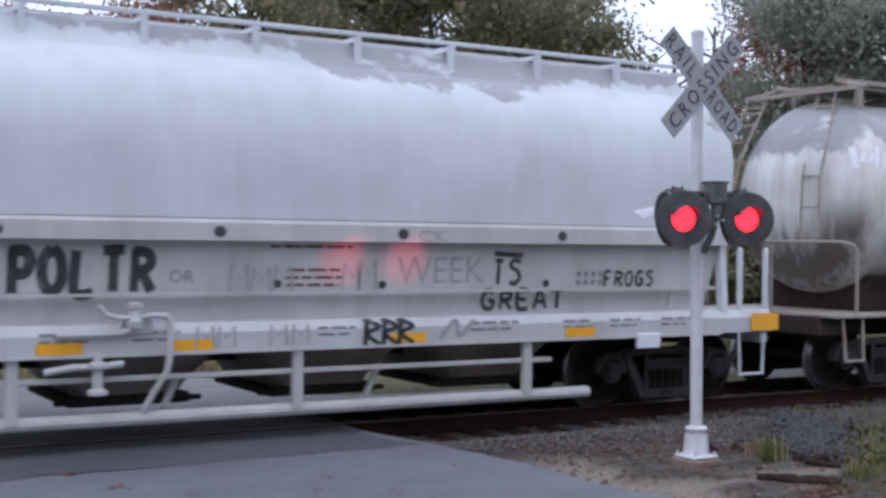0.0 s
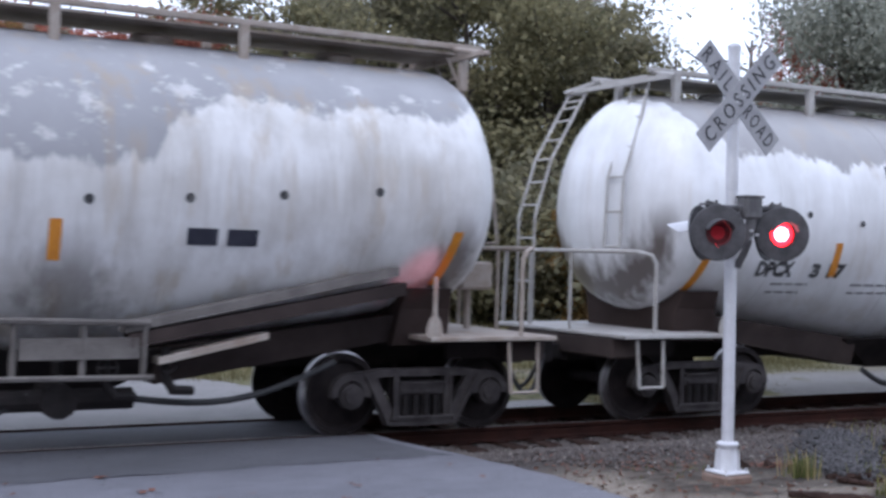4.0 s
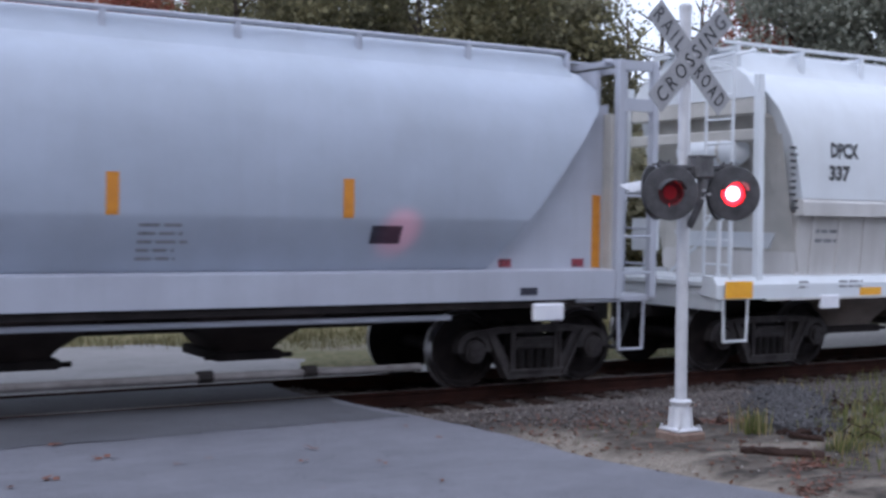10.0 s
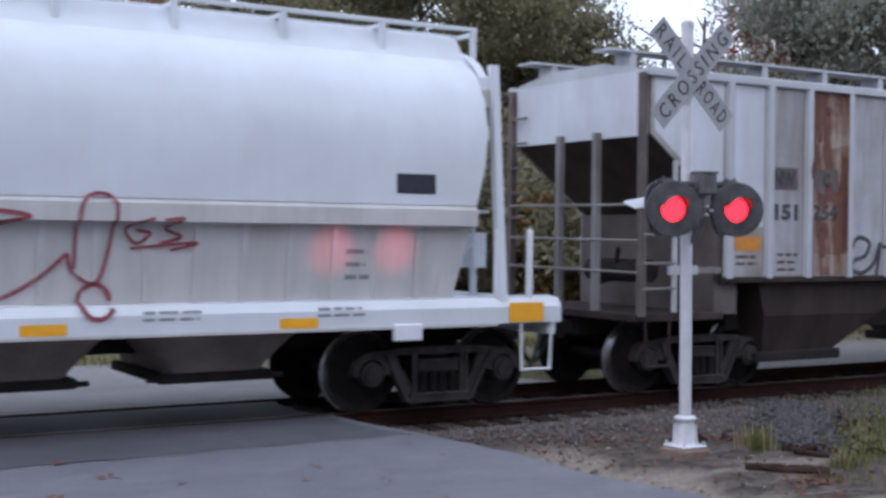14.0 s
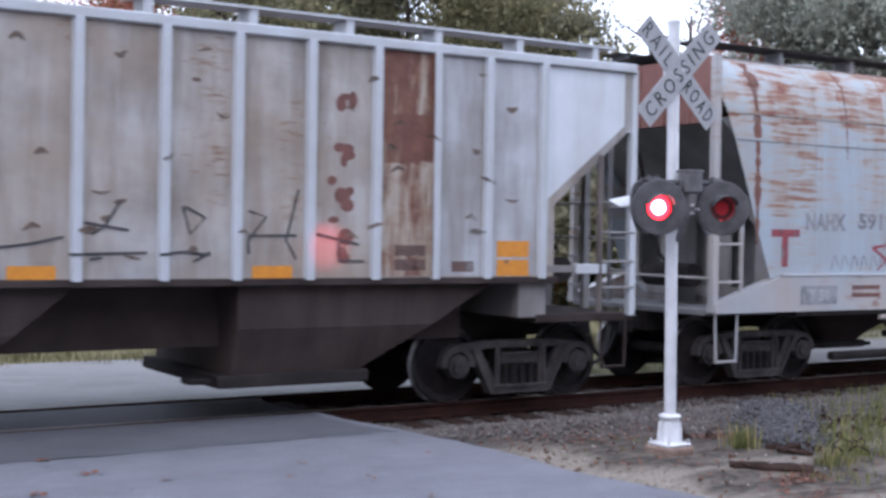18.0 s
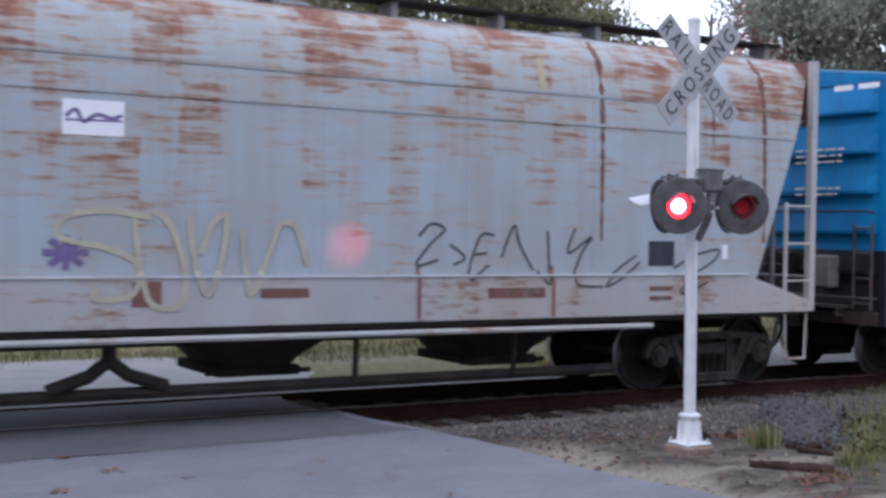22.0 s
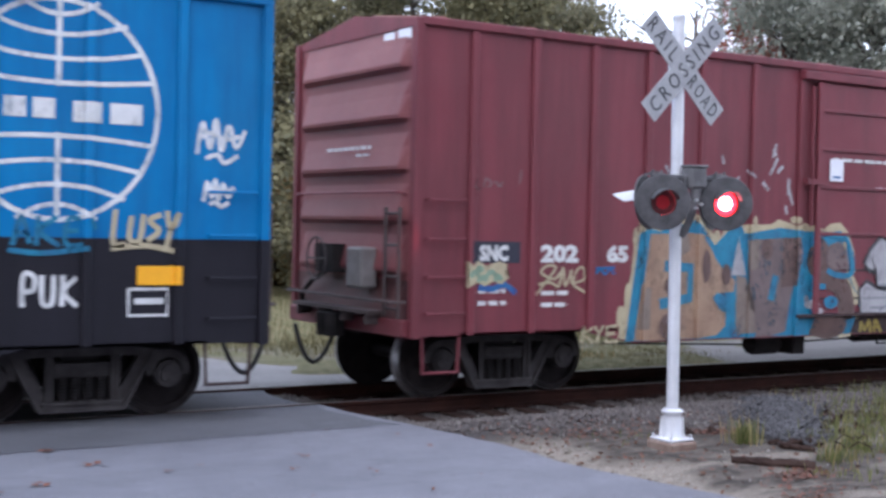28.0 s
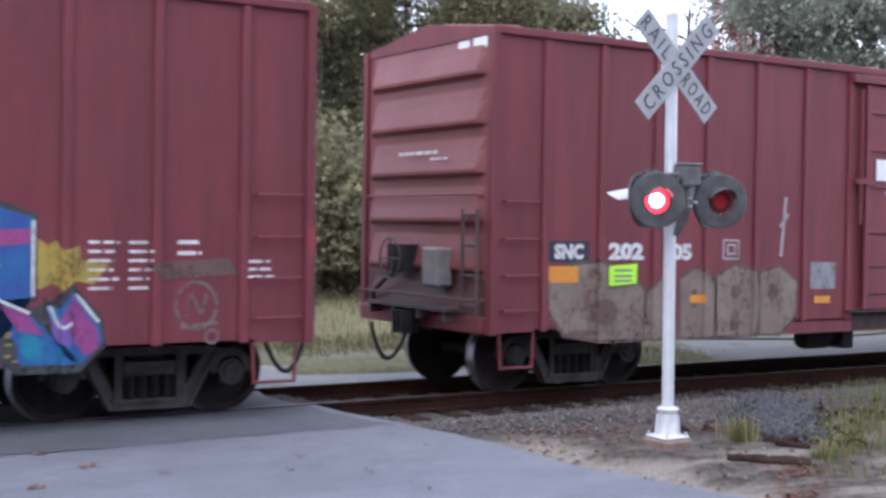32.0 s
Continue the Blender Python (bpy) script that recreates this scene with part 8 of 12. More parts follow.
    brush(bm, [(4.88, 1.80), (4.94, 2.0), (5.02, 1.98), (4.98, 1.78), (5.04, 1.70)], 0.03)
    brush(bm, [(4.18, 1.34), (4.16, 0.98), (4.18, 0.68)], 0.03)
    brush(bm, [(3.38, 1.62), (3.44, 1.2), (3.40, 0.94)], 0.035)
    brush(bm, [(2.07, 1.62), (2.1, 1.2), (2.1, 0.74)], 0.03)
    brush(bm, [(1.42, 2.04), (1.54, 2.13), (1.68, 2.07), (1.72, 1.96), (1.60, 1.93)], 0.032)
    brush(bm, [(1.42, 1.97), (1.56, 2.02), (1.64, 1.98)], 0.026)
    brush(bm, [(1.40, 1.90), (1.52, 1.94), (1.62, 1.86)], 0.026)
    brush(bm, [(1.30, 1.78), (1.46, 1.80), (1.6, 1.86), (1.8, 1.92), (1.98, 1.76)], 0.034)
    brush(bm, [(1.5, 1.72), (1.62, 1.62), (1.74, 1.7), (1.88, 1.72), (1.96, 1.62)], 0.034)
    brush(bm, [(1.64, 1.56), (1.74, 1.48), (1.84, 1.56), (1.92, 1.58)], 0.03)
    put(c, bm, P_BLACK, 0.014, "black lines of the mint creatures", "graffiti")
    bm = bmesh.new()
    fill(bm, [(2.17, 1.58), (2.6, 1.58), (2.63, 0.82), (2.22, 0.76)])
    fill(bm, [(2.74, 1.58), (2.92, 1.62), (3.08, 1.56), (3.33, 1.62), (3.28, 1.2), (3.22, 0.86), (2.72, 0.82)])
    fill(bm, [(3.54, 1.58), (3.64, 1.46), (3.84, 1.36), (4.04, 1.45), (4.02, 1.1), (3.96, 0.86), (3.52, 0.88)])
    put(c, bm, P_BLACK, 0.019, "black open mouths", "graffiti")
    bm = bmesh.new()
    for x, z in ((2.28, 1.54), (2.44, 1.52), (2.92, 1.56), (3.08, 1.51), (3.24, 1.57), (3.67, 1.44), (3.78, 1.39), (3.92, 1.35)):
        fill(bm, [(x - 0.04, z + 0.04), (x + 0.045, z + 0.045), (x + 0.04, z - 0.045), (x - 0.03, z - 0.05)])
    for x, w in ((2.2, 0.15), (2.86, 0.13), (3.48, 0.24), (4.2, 0.2)):
        rect(bm, x - w / 2, x + w / 2, 0.955, 1.01)
    eyes = ((2.5, 1.80), (3.08, 1.81), (3.9, 1.67))
    for x, z in eyes:
        fill(bm, oval(x, z, 0.105, 0.14, 18))
    put(c, bm, P_PAPER, 0.023, "white eyes and teeth", "graffiti")
    bm = bmesh.new()
    for x, z in eyes:
        brush(bm, oval(x, z, 0.105, 0.14, 18, 0, 359), 0.03, False)
    put(c, bm, P_SLATE, 0.027, "dark rings round the eyes", "graffiti")
    bm = bmesh.new()
    for x in (4.66, 4.94):
        dashes(bm, x, x + 0.16, 1.50, 4, 0.04, 0.065, rng)
    dashes(bm, 4.64, 5.1, 1.16, 1, 0.03, 0.05, rng)
    put(c, bm, P_GREY, 0.006, "small grey stencilling too small to read")
    bm = bmesh.new()
    rect(bm, 1.0, 1.38, 4.16, 4.24)
    rect(bm, 0.55, 0.9, 4.16, 4.24)
    for v in bm.verts:
        v.co = Vector((-7.97 - 0.018, -v.co.x, v.co.z + 0.03))
    part("mark_panel", bm, P_PAPER, c, "white lettering high on the end")
    bm = bmesh.new()
    dashes(bm, -0.1, 0.9, 3.35, 3, 0.03, 0.06, rng)
    dashes(bm, -0.1, 0.8, 2.78, 2, 0.03, 0.06, rng)
    for v in bm.verts:
        v.co = Vector((-7.97 - 0.10, -v.co.x, v.co.z))
    part("lettering", bm, P_WHITE, c, "white stencilling on the end")


two_boxcars()
# ---- covered hopper cars ----
def mirror_ring(half_profile):
    """half_profile: (y, z) from the roof's crown down the near side; gives the closed ring."""
    near = [(-y, z) for y, z in half_profile]
    far = [(y, z) for y, z in reversed(half_profile) if y > 1e-6]
    return near + far


def body_loft(profile, ends, n=10, caps=True, right=None):
    """A hopper body. ends(z) gives the half length at each height; right(z) that of the other half where it differs."""
    right = right or ends
    ring = mirror_ring(profile)
    bm = bmesh.new()
    rings = []
    for i in range(n + 1):
        f = -1 + 2 * i / n
        rings.append([(f * (right(z) if f > 0 else ends(z)), y, z) for y, z in ring])
    loft(bm, rings, caps=caps)
    return bm


def profile_side(profile):
    def side(x, z):
        p = sorted(((zz, y) for y, zz in profile))
        if z <= p[0][0]:
            return -p[0][1]
        for (za, ya), (zb, yb) in zip(p, p[1:]):
            if za <= z <= zb and zb > za:
                return -(ya + (yb - ya) * (z - za) / (zb - za))
        return -p[-1][1]
    return side


def roof_walk(car, x0, x1, half_w, z, posts, paint, foot, grating=True, name="running_board"):
    """The walkway along the roof: two edge rails, short posts and a slatted deck."""
    for s in (-1, 1):
        part("roof_rail", boxed(x0, x1, s * half_w - 0.03, s * half_w + 0.03, z - 0.05, z, 0.008), paint, car)
        for p in posts:
            bm = bmesh.new()
            bx(bm, p - 0.035, p + 0.035, s * half_w - 0.028, s * half_w + 0.028, foot, z - 0.045)
            part("rail_post", bm, paint, car)
    for p in posts:
        part("cross_bearer", boxed(p - 0.03, p + 0.03, -half_w, half_w, z - 0.11, z - 0.055), paint, car)
    if grating:
        me = mesh_of("deck_slat", boxed(x0, x1, -0.12, 0.12, -0.012, 0.012), paint)
        for i in range(3):
            hang("deck_slat", me, car, at=pose(0, (i - 1) * half_w / 2.2, z - 0.06))


def hatches(car, xs, z, paint, r=0.28):
    bm = bmesh.new()
    lathe(bm, [(r + 0.03, 0.0), (r + 0.03, 0.08), (r - 0.02, 0.13), (0.05, 0.15)], seg=16)
    me = mesh_of("hatch", bm, paint, True)
    for x in xs:
        hang("hatch", me, car, at=pose(x, 0, z))


def gates(car, xs, wide, top, bottom, z1, z0, y_top, y_bot, paint, name="hopper_chute"):
    """Chutes below the body: their flanks curve in downwards to a framed gate."""
    for x in xs:
        bm = bmesh.new()
        rings = []
        for f, k in ((0.0, 1.0), (0.3, 0.80), (0.6, 0.42), (0.85, 0.12), (1.0, 0.0)):
            w, d = bottom / 2 + (top - bottom) / 2 * k, y_bot + (y_top - y_bot) * k
            z = z1 + (z0 + 0.1 - z1) * f
            c = 0.18 * min(w, d)
            rings.append([(x - w, -d + c, z), (x - w + c, -d, z), (x + w - c, -d, z), (x + w, -d + c, z), (x + w, d - c, z), (x + w - c, d, z), (x - w + c, d, z), (x - w, d - c, z)])
        loft(bm, rings)
        chute = part(name, bm, paint, car, "dark sloping discharge chute", True)
        part("outlet_gate", boxed(x - bottom / 2 - 0.1, x + bottom / 2 + 0.1, -y_bot - 0.05, y_bot + 0.05, z0, z0 + 0.11, 0.02), M_UNDER, chute, "sliding outlet gate")
        bm = bmesh.new()
        rod(bm, (x - bottom / 2 - 0.22, -y_bot - 0.02, z0 + 0.05), (x + bottom / 2 + 0.22, -y_bot - 0.02, z0 + 0.05), 0.03, 8)
        part("gate_shaft", bm, M_TRUCK, chute, "gate operating shaft")


P_WHITECAR = car_paint("off_white_paint", (0.66, 0.69, 0.735), (0.59, 0.615, 0.645), (0.43, 0.425, 0.42), streak=0.25, rough=0.36, dirt_hi=0.66)
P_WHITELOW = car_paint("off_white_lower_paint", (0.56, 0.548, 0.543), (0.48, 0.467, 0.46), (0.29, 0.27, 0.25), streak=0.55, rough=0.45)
P_CEMENTCAR = car_paint("grey_white_paint_with_cement_crust", (0.64, 0.665, 0.705), (0.55, 0.57, 0.60), (0.38, 0.36, 0.345), streak=0.35, rough=0.36, patch=(0.36, 0.355, 0.37), patch_soft=0.10, flake=0.9, crust=((-6.5, 4.3), (0.5, 4.2), (0.95, 3.86), (1.6, 3.88), (2.3, 3.8), (2.45, 3.98), (2.9, 3.78), (3.2, 3.7), (3.4, 3.95), (4.2, 4.05), (6.5, 4.2)))
P_SILLGREY = car_paint("dusty_white_sill_paint", (0.56, 0.565, 0.585), (0.47, 0.465, 0.47), (0.33, 0.31, 0.295), streak=0.5, rough=0.45)
P_GREYCAR = car_paint("light_blue_grey_paint", (0.385, 0.425, 0.51), (0.335, 0.37, 0.44), (0.26, 0.26, 0.28), streak=0.25, rough=0.38)
P_GREYLOW = car_paint("light_blue_grey_lower_paint", (0.425, 0.445, 0.515), (0.37, 0.38, 0.44), (0.24, 0.24, 0.26), streak=0.35, rough=0.45)
P_DARKBROWN = plain("dark_brown_grey_steel", (0.028, 0.021, 0.020), (0.062, 0.047, 0.043), rough=0.88, scale=1.5, gloss=0.2)
P_CHUTE = plain("dirty_brown_chute", (0.29, 0.242, 0.215), (0.165, 0.135, 0.122), rough=0.8, scale=2)
P_END = plain("beige_grey_end_paint", (0.50, 0.485, 0.455), (0.38, 0.365, 0.34), rough=0.55, scale=2)


def common_sill_gear(car, half, y, paint, z_low):
    for s in (-1, 1):
        x = s * (half - 0.35)
        stirrup(car, x - 0.22, x + 0.22, -y, 0.40, z_low, paint)
        part("jacking_pad", boxed(s * (half - 2.1) - 0.18, s * (half - 2.1) + 0.18, -y - 0.05, -y + 0.02, z_low - 0.17, z_low + 0.02, 0.015), P_PAPER, car, "white roping bracket")


# ---- long smooth-sided hoppers with a ledge and a lower panel ----
LEDGE_PROFILE = [(0.0, 4.15), (0.55, 4.13), (0.95, 4.02), (1.24, 3.82), (1.42, 3.52), (1.50, 3.15), (1.52, 2.75), (1.52, 2.30), (1.30, 2.24), (0.9, 1.6)]
LEDGE_LOW = [(1.0, 2.2), (1.42, 2.08), (1.34, 1.22), (0.9, 1.0)]


def ledge_side(x, z):
    if z >= 2.29:
        return profile_side(LEDGE_PROFILE[:8])(x, z)
    if z >= 2.05:
        return -1.56
    if z >= 1.24:
        return -(1.34 + 0.08 * (z - 1.22) / 0.86)
    return -1.54


def ledge_hopper(u, label, ribs, upper, pipes, reach):
    """reach: where the body ends on the side of the reflector plate, at the ledge."""
    half = 7.1
    car = rail_car("covered_hopper_car", u, label, "hopper car", (-5.62, 5.7), half)
    ends = lambda z: 5.55 + 0.60 * max(0.0, (z - 2.2) / 1.75) ** 1.6
    right = lambda z: reach + 0.16 * smooth01((z - 2.3) / 0.7)
    part("body", body_loft(LEDGE_PROFILE, ends, 12, right=right), upper, car, "smooth rounded hopper body", True)
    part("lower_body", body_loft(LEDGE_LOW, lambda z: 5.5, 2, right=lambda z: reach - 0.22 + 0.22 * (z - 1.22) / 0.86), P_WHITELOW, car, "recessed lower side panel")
    for s in (-1, 1):
        bm = bmesh.new()
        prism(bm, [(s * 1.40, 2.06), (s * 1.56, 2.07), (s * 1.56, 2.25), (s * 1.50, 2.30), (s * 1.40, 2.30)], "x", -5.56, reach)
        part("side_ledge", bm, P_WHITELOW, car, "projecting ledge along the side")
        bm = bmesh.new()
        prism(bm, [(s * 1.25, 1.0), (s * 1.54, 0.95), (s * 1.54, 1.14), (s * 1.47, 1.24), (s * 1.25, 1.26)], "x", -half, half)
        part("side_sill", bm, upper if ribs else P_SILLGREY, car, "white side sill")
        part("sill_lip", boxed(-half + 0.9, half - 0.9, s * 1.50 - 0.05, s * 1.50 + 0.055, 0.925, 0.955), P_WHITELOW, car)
        if not ribs:
            part("mid_ledge", boxed(-5.5, reach - 0.1, s * 1.44 - 0.05, s * 1.44 + 0.01, 1.51, 1.54), P_WHITELOW, car)
    if ribs:
        me = bmesh.new()
        hexa(me, [(-0.035, -1.362, 1.26), (0.035, -1.362, 1.26), (0.05, -1.30, 1.26), (-0.05, -1.30, 1.26), (-0.035, -1.44, 2.06), (0.035, -1.44, 2.06), (0.05, -1.35, 2.06), (-0.05, -1.35, 2.06)])
        me = mesh_of("panel_rib", me, P_WHITELOW)
        for i in range(21):
            hang("panel_rib", me, car, at=pose(-5.2 + 0.52 * i, 0, 0))
    gates(car, (-3.75, -1.3, 0.9, 3.05), 0, 1.9, 1.1, 1.05, 0.36, 1.15, 0.8, P_CHUTE)
    roof_walk(car, -6.4, 6.3, 0.85, 4.45, [-6.15 + 1.24 * i for i in range(11)], P_WHITECAR, 4.02)
    hatches(car, (-4.6, -2.3, 0, 2.3, 4.6), 4.14, upper)
    bm = bmesh.new()
    prism(bm, [(-0.98, 3.95), (0.98, 3.95), (0.70, 4.33), (0.5, 4.375), (-0.5, 4.375), (-0.70, 4.33)], "x", -6.1, 6.1)
    part("hatch_trough", bm, upper, car, "long raised loading trough along the roof")
    for s in (-1, 1):
        # end frame: slope sheet, corner posts, arched hood, platform, ladder
        bm = bmesh.new()
        loft(bm, [[(s * 5.9, -0.9, 3.95), (s * 6.2, -0.8, 3.98), (s * 6.2, 0.8, 3.98), (s * 5.9, 0.9, 3.95)],
                  [(s * 5.85, -1.36, 3.4), (s * 6.0, -1.1, 3.4), (s * 6.0, 1.1, 3.4), (s * 5.85, 1.36, 3.4)],
                  [(s * 5.45, -1.38, 1.3), (s * 5.3, -1.1, 1.3), (s * 5.3, 1.1, 1.3), (s * 5.45, 1.38, 1.3)]])
        part("end_sheet", bm, P_END, car, "recessed sloping end sheet")
        part("end_platform", boxed(s * 5.4 if s > 0 else -half, half if s > 0 else -5.4, -1.45, 1.45, 1.10, 1.19, 0.015), upper, car, "end platform")
        part("end_sill", boxed(s * (half - 0.1) - 0.06, s * (half - 0.1) + 0.06, -1.5, 1.5, 0.80, 1.22, 0.015), upper, car)
        for y in (-1.46, 1.46):
            bm = bmesh.new()
            hexa(bm, [(s * 6.30 - 0.05, y - 0.05, 1.2), (s * 6.30 + 0.05, y - 0.05, 1.2), (s * 6.30 + 0.05, y + 0.05, 1.2), (s * 6.30 - 0.05, y + 0.05, 1.2),
                      (s * 6.22 - 0.05, y * 0.92 - 0.05, 3.95), (s * 6.22 + 0.05, y * 0.92 - 0.05, 3.95), (s * 6.22 + 0.05, y * 0.92 + 0.05, 3.95), (s * 6.22 - 0.05, y * 0.92 + 0.05, 3.95)])
            part("corner_post", bm, upper, car)
        for z, d in ((3.55, 0.12), (3.15, 0.08)):
            part("end_beam", boxed(s * 6.15 - 0.06, s * 6.15 + 0.06, -1.36, 1.36, z - d, z + d, 0.02), P_END, car)
        bm = bmesh.new()
        prism(bm, [(1.27 * math.cos(radians(a)), 3.66 + 0.60 * math.sin(radians(a))) for a in range(0, 181, 15)], "x", s * 6.10, s * 6.22)
        part("end_hood", bm, upper, car, "arched end hood")
        for z in (2.95, 2.45):
            bm = bmesh.new()
            lathe(bm, [(0.05, -0.62), (0.16, -0.58), (0.21, -0.45), (0.21, 0.45), (0.16, 0.58), (0.05, 0.62)], "y", 18, at=(s * 6.06, -0.3, z))
            part("air_tank", bm, upper, car, "white air tank on the end", True)
            for y in (-0.5, 0.1):
                bm = bmesh.new()
                lathe(bm, [(0.222, -0.02), (0.222, 0.02)], "y", 18, at=(s * 6.06, y - 0.1, z))
                part("tank_strap", bm, P_END, car)
        bm = bmesh.new()
        pipe(bm, [(s * 6.35, -0.75, 2.2), (s * 6.45, -0.6, 1.9), (s * 6.35, -0.3, 1.6), (s * 6.35, 0.2, 1.25)], 0.025, 6)
        pipe(bm, [(s * 6.45, -0.9, 2.25), (s * 6.45, 0.6, 2.25)], 0.02, 6)
        pipe(bm, [(s * 6.3, -0.1, 2.3), (s * 6.3, -0.1, 1.2)], 0.03, 6)
        part("brake_pipe", bm, upper, car)
        if s < 0:
            bm = bmesh.new()
            for y in (-1.48, -0.98):
                rod(bm, (-6.82, y, 1.2), (-6.82, y, 4.15), 0.026, 6)
                rod(bm, (-6.82, y, 4.15), (-6.15, y * 0.8, 4.30), 0.024, 6)
            for i in range(9):
                rod(bm, (-6.82, -1.48, 1.4 + 0.32 * i), (-6.82, -0.98, 1.4 + 0.32 * i), 0.016, 6)
            part("end_ladder", bm, upper, car, "white end ladder")
            bm = bmesh.new()
            pipe(bm, [(-6.95, -1.4, 1.2), (-6.95, -1.4, 2.0), (-6.75, -1.4, 2.05), (-6.75, -1.4, 1.2)], 0.03, 6)
            part("handrail", bm, upper, car)
        else:
            # two short grab posts with rounded tops in place of the tall ladder
            for x in (reach + 0.34, reach + 0.80):
                bm = bmesh.new()
                lathe(bm, [(0.042, 1.19), (0.042, 1.98), (0.034, 2.03), (0.015, 2.05), (0.001, 2.052)], "z", 12, at=(x, -1.44, 0))
                part("grab_post", bm, upper, car, "short white grab post", True)
        bm = bmesh.new()
        rod(bm, (s * 6.9, 0.1, 1.2), (s * 6.9, 0.1, 1.9), 0.05, 8)
        bx(bm, s * 6.9 - 0.1, s * 6.9 + 0.1, -0.05, 0.3, 1.55, 2.0)
        part("brake_stand", bm, upper, car, "hand-brake stand")
        skin(car, "reflector", rect(bmesh.new(), *((-6.97, -6.48) if s < 0 else (reach + 0.44, reach + 0.93)), 0.965, 1.19), P_YELLOW, ledge_side, 0.02, "yellow reflector plate on the sill end")
    for x in ((-4.17, -1.6, 1.03, 3.68) if ribs else (-4.9, -2.2, -0.87, 1.6, 3.95)):
        skin(car, "reflector", rect(bmesh.new(), x - 0.22, x + 0.22, 0.965, 1.075), P_YELLOW, ledge_side, 0.006, "yellow reflector sheet")
    common_sill_gear(car, half, 1.52, upper, 0.96)
    return car


def raise_body(car, dz):
    """A car that rides higher on its trucks: everything but the running gear goes up."""
    for ob in list(car.children):
        if ob.name.split(".")[0] not in ("truck", "coupler", "air_hose", "centre_sill"):
            ob.matrix_basis = Matrix.Translation((0, 0, dz)) @ ob.matrix_basis


def ledge_cars():
    rng = random.Random(41)
    put = lambda car, bm, mat, lift=0.005, label="", name="lettering": skin(car, name, bm, mat, ledge_side, lift, label, zstep=0.08)
    a = ledge_hopper(-6.35, "off-white covered hopper car with dark red graffiti lettering", True, P_WHITECAR, False, 5.9)
    put(a, flat_text("DPCX", -4.73, 2.975, 0.22, 0.56, 0.012), P_BLACK, 0.005, "black reporting mark")
    put(a, flat_text("337", -4.83, 2.66, 0.22, 0.42, 0.012), P_BLACK, 0.005, "black car number")
    bm = dashes(bmesh.new(), -5.2, -4.6, 1.88, 2, 0.05, 0.08, rng)
    dashes(bm, -4.82, -4.3, 1.18, 2, 0.03, 0.04, rng)
    dashes(bm, -2.8, -2.0, 1.16, 2, 0.03, 0.04, rng)
    dashes(bm, 0.1, 0.55, 1.19, 3, 0.03, 0.035, rng)
    dashes(bm, 2.0, 2.7, 1.18, 2, 0.03, 0.04, rng)
    dashes(bm, 3.9, 4.5, 1.18, 2, 0.03, 0.04, rng)
    dashes(bm, -5.6, -5.4, 1.18, 2, 0.03, 0.04, rng)
    dashes(bm, -2.4, -1.6, 2.2, 2, 0.03, 0.03, rng)
    dashes(bm, -0.2, 0.6, 2.2, 2, 0.03, 0.03, rng)
    dashes(bm, 4.3, 4.6, 1.8, 3, 0.05, 0.09, rng)
    put(a, bm, P_GREY, 0.005, "small grey stencilled data too small to read")
    bm = dashes(bmesh.new(), -5.80, -5.65, 3.0, 10, 0.04, 0.05, rng)
    put(a, bm, P_BLACK, 0.005, "column of small black stencilling")
    bm = rect(bmesh.new(), 4.85, 5.35, 2.42, 2.64)
    put(a, bm, P_SLATE, 0.005, "dark square data panel", "mark_panel")
    bm = bmesh.new()
    brush(bm, [(-2.74, 1.38), (-2.62, 1.80), (-2.1, 1.55), (-1.7, 1.35), (-1.45, 1.42), (-1.42, 1.75), (-1.85, 2.02), (-1.58, 2.26)], 0.062)
    brush(bm, [(-2.74, 1.40), (-2.2, 1.2), (-1.85, 1.0)], 0.037)
    brush(bm, [(-1.58, 2.26), (-1.2, 1.9), (-1.15, 1.3), (-1.0, 1.0)], 0.043)
    brush(bm, [(-1.2, 1.9), (-0.9, 2.15), (-0.5, 2.2), (-0.2, 2.08)], 0.037)
    brush(bm, [(-0.22, 2.05), (-0.55, 1.95), (-0.9, 1.75), (-0.95, 1.5), (-0.6, 1.38), (-0.45, 1.65), (-0.75, 1.68), (-0.7, 1.52)], 0.043)
    brush(bm, [(-1.0, 1.4), (-0.6, 1.2), (-0.3, 1.4), (0.1, 2.08)], 0.037)
    brush(bm, [(0.1, 2.05), (0.5, 2.15), (0.9, 2.1), (0.55, 2.0), (0.25, 1.7), (0.3, 1.35), (0.6, 1.3), (1.0, 1.5), (1.28, 1.75)], 0.043)
    brush(bm, [(0.02, 1.75), (0.1, 1.3), (0.3, 1.0)], 0.037)
    brush(bm, [(1.28, 1.75), (1.35, 1.55), (1.6, 1.5), (1.72, 2.24), (1.4, 2.26), (1.35, 1.6)], 0.037)
    brush(bm, oval(1.55, 1.28, 0.16, 0.17, 14, 0, 350), 0.05, False)
    brush(bm, [(2.1, 2.1), (1.85, 2.0), (1.95, 1.85), (2.1, 1.95), (1.95, 1.98)], 0.035)
    brush(bm, [(2.2, 2.08), (2.4, 2.1), (2.25, 2.0), (2.42, 1.92), (2.2, 1.85)], 0.035)
    brush(bm, [(1.9, 1.8), (2.6, 1.86), (2.3, 1.78)], 0.03)
    put(a, bm, P_RED, 0.026, "large dark red outline graffiti", "graffiti")
    raise_body(a, 0.08)
    # ---- the first car ----
    b = ledge_hopper(-61.65, "grey-white covered hopper car with cement crust and black graffiti", False, P_CEMENTCAR, True, 6.27)
    bm = bmesh.new()
    rod(bm, (-4.6, -1.42, 0.31), (4.15, -1.42, 0.29), 0.07, 10)
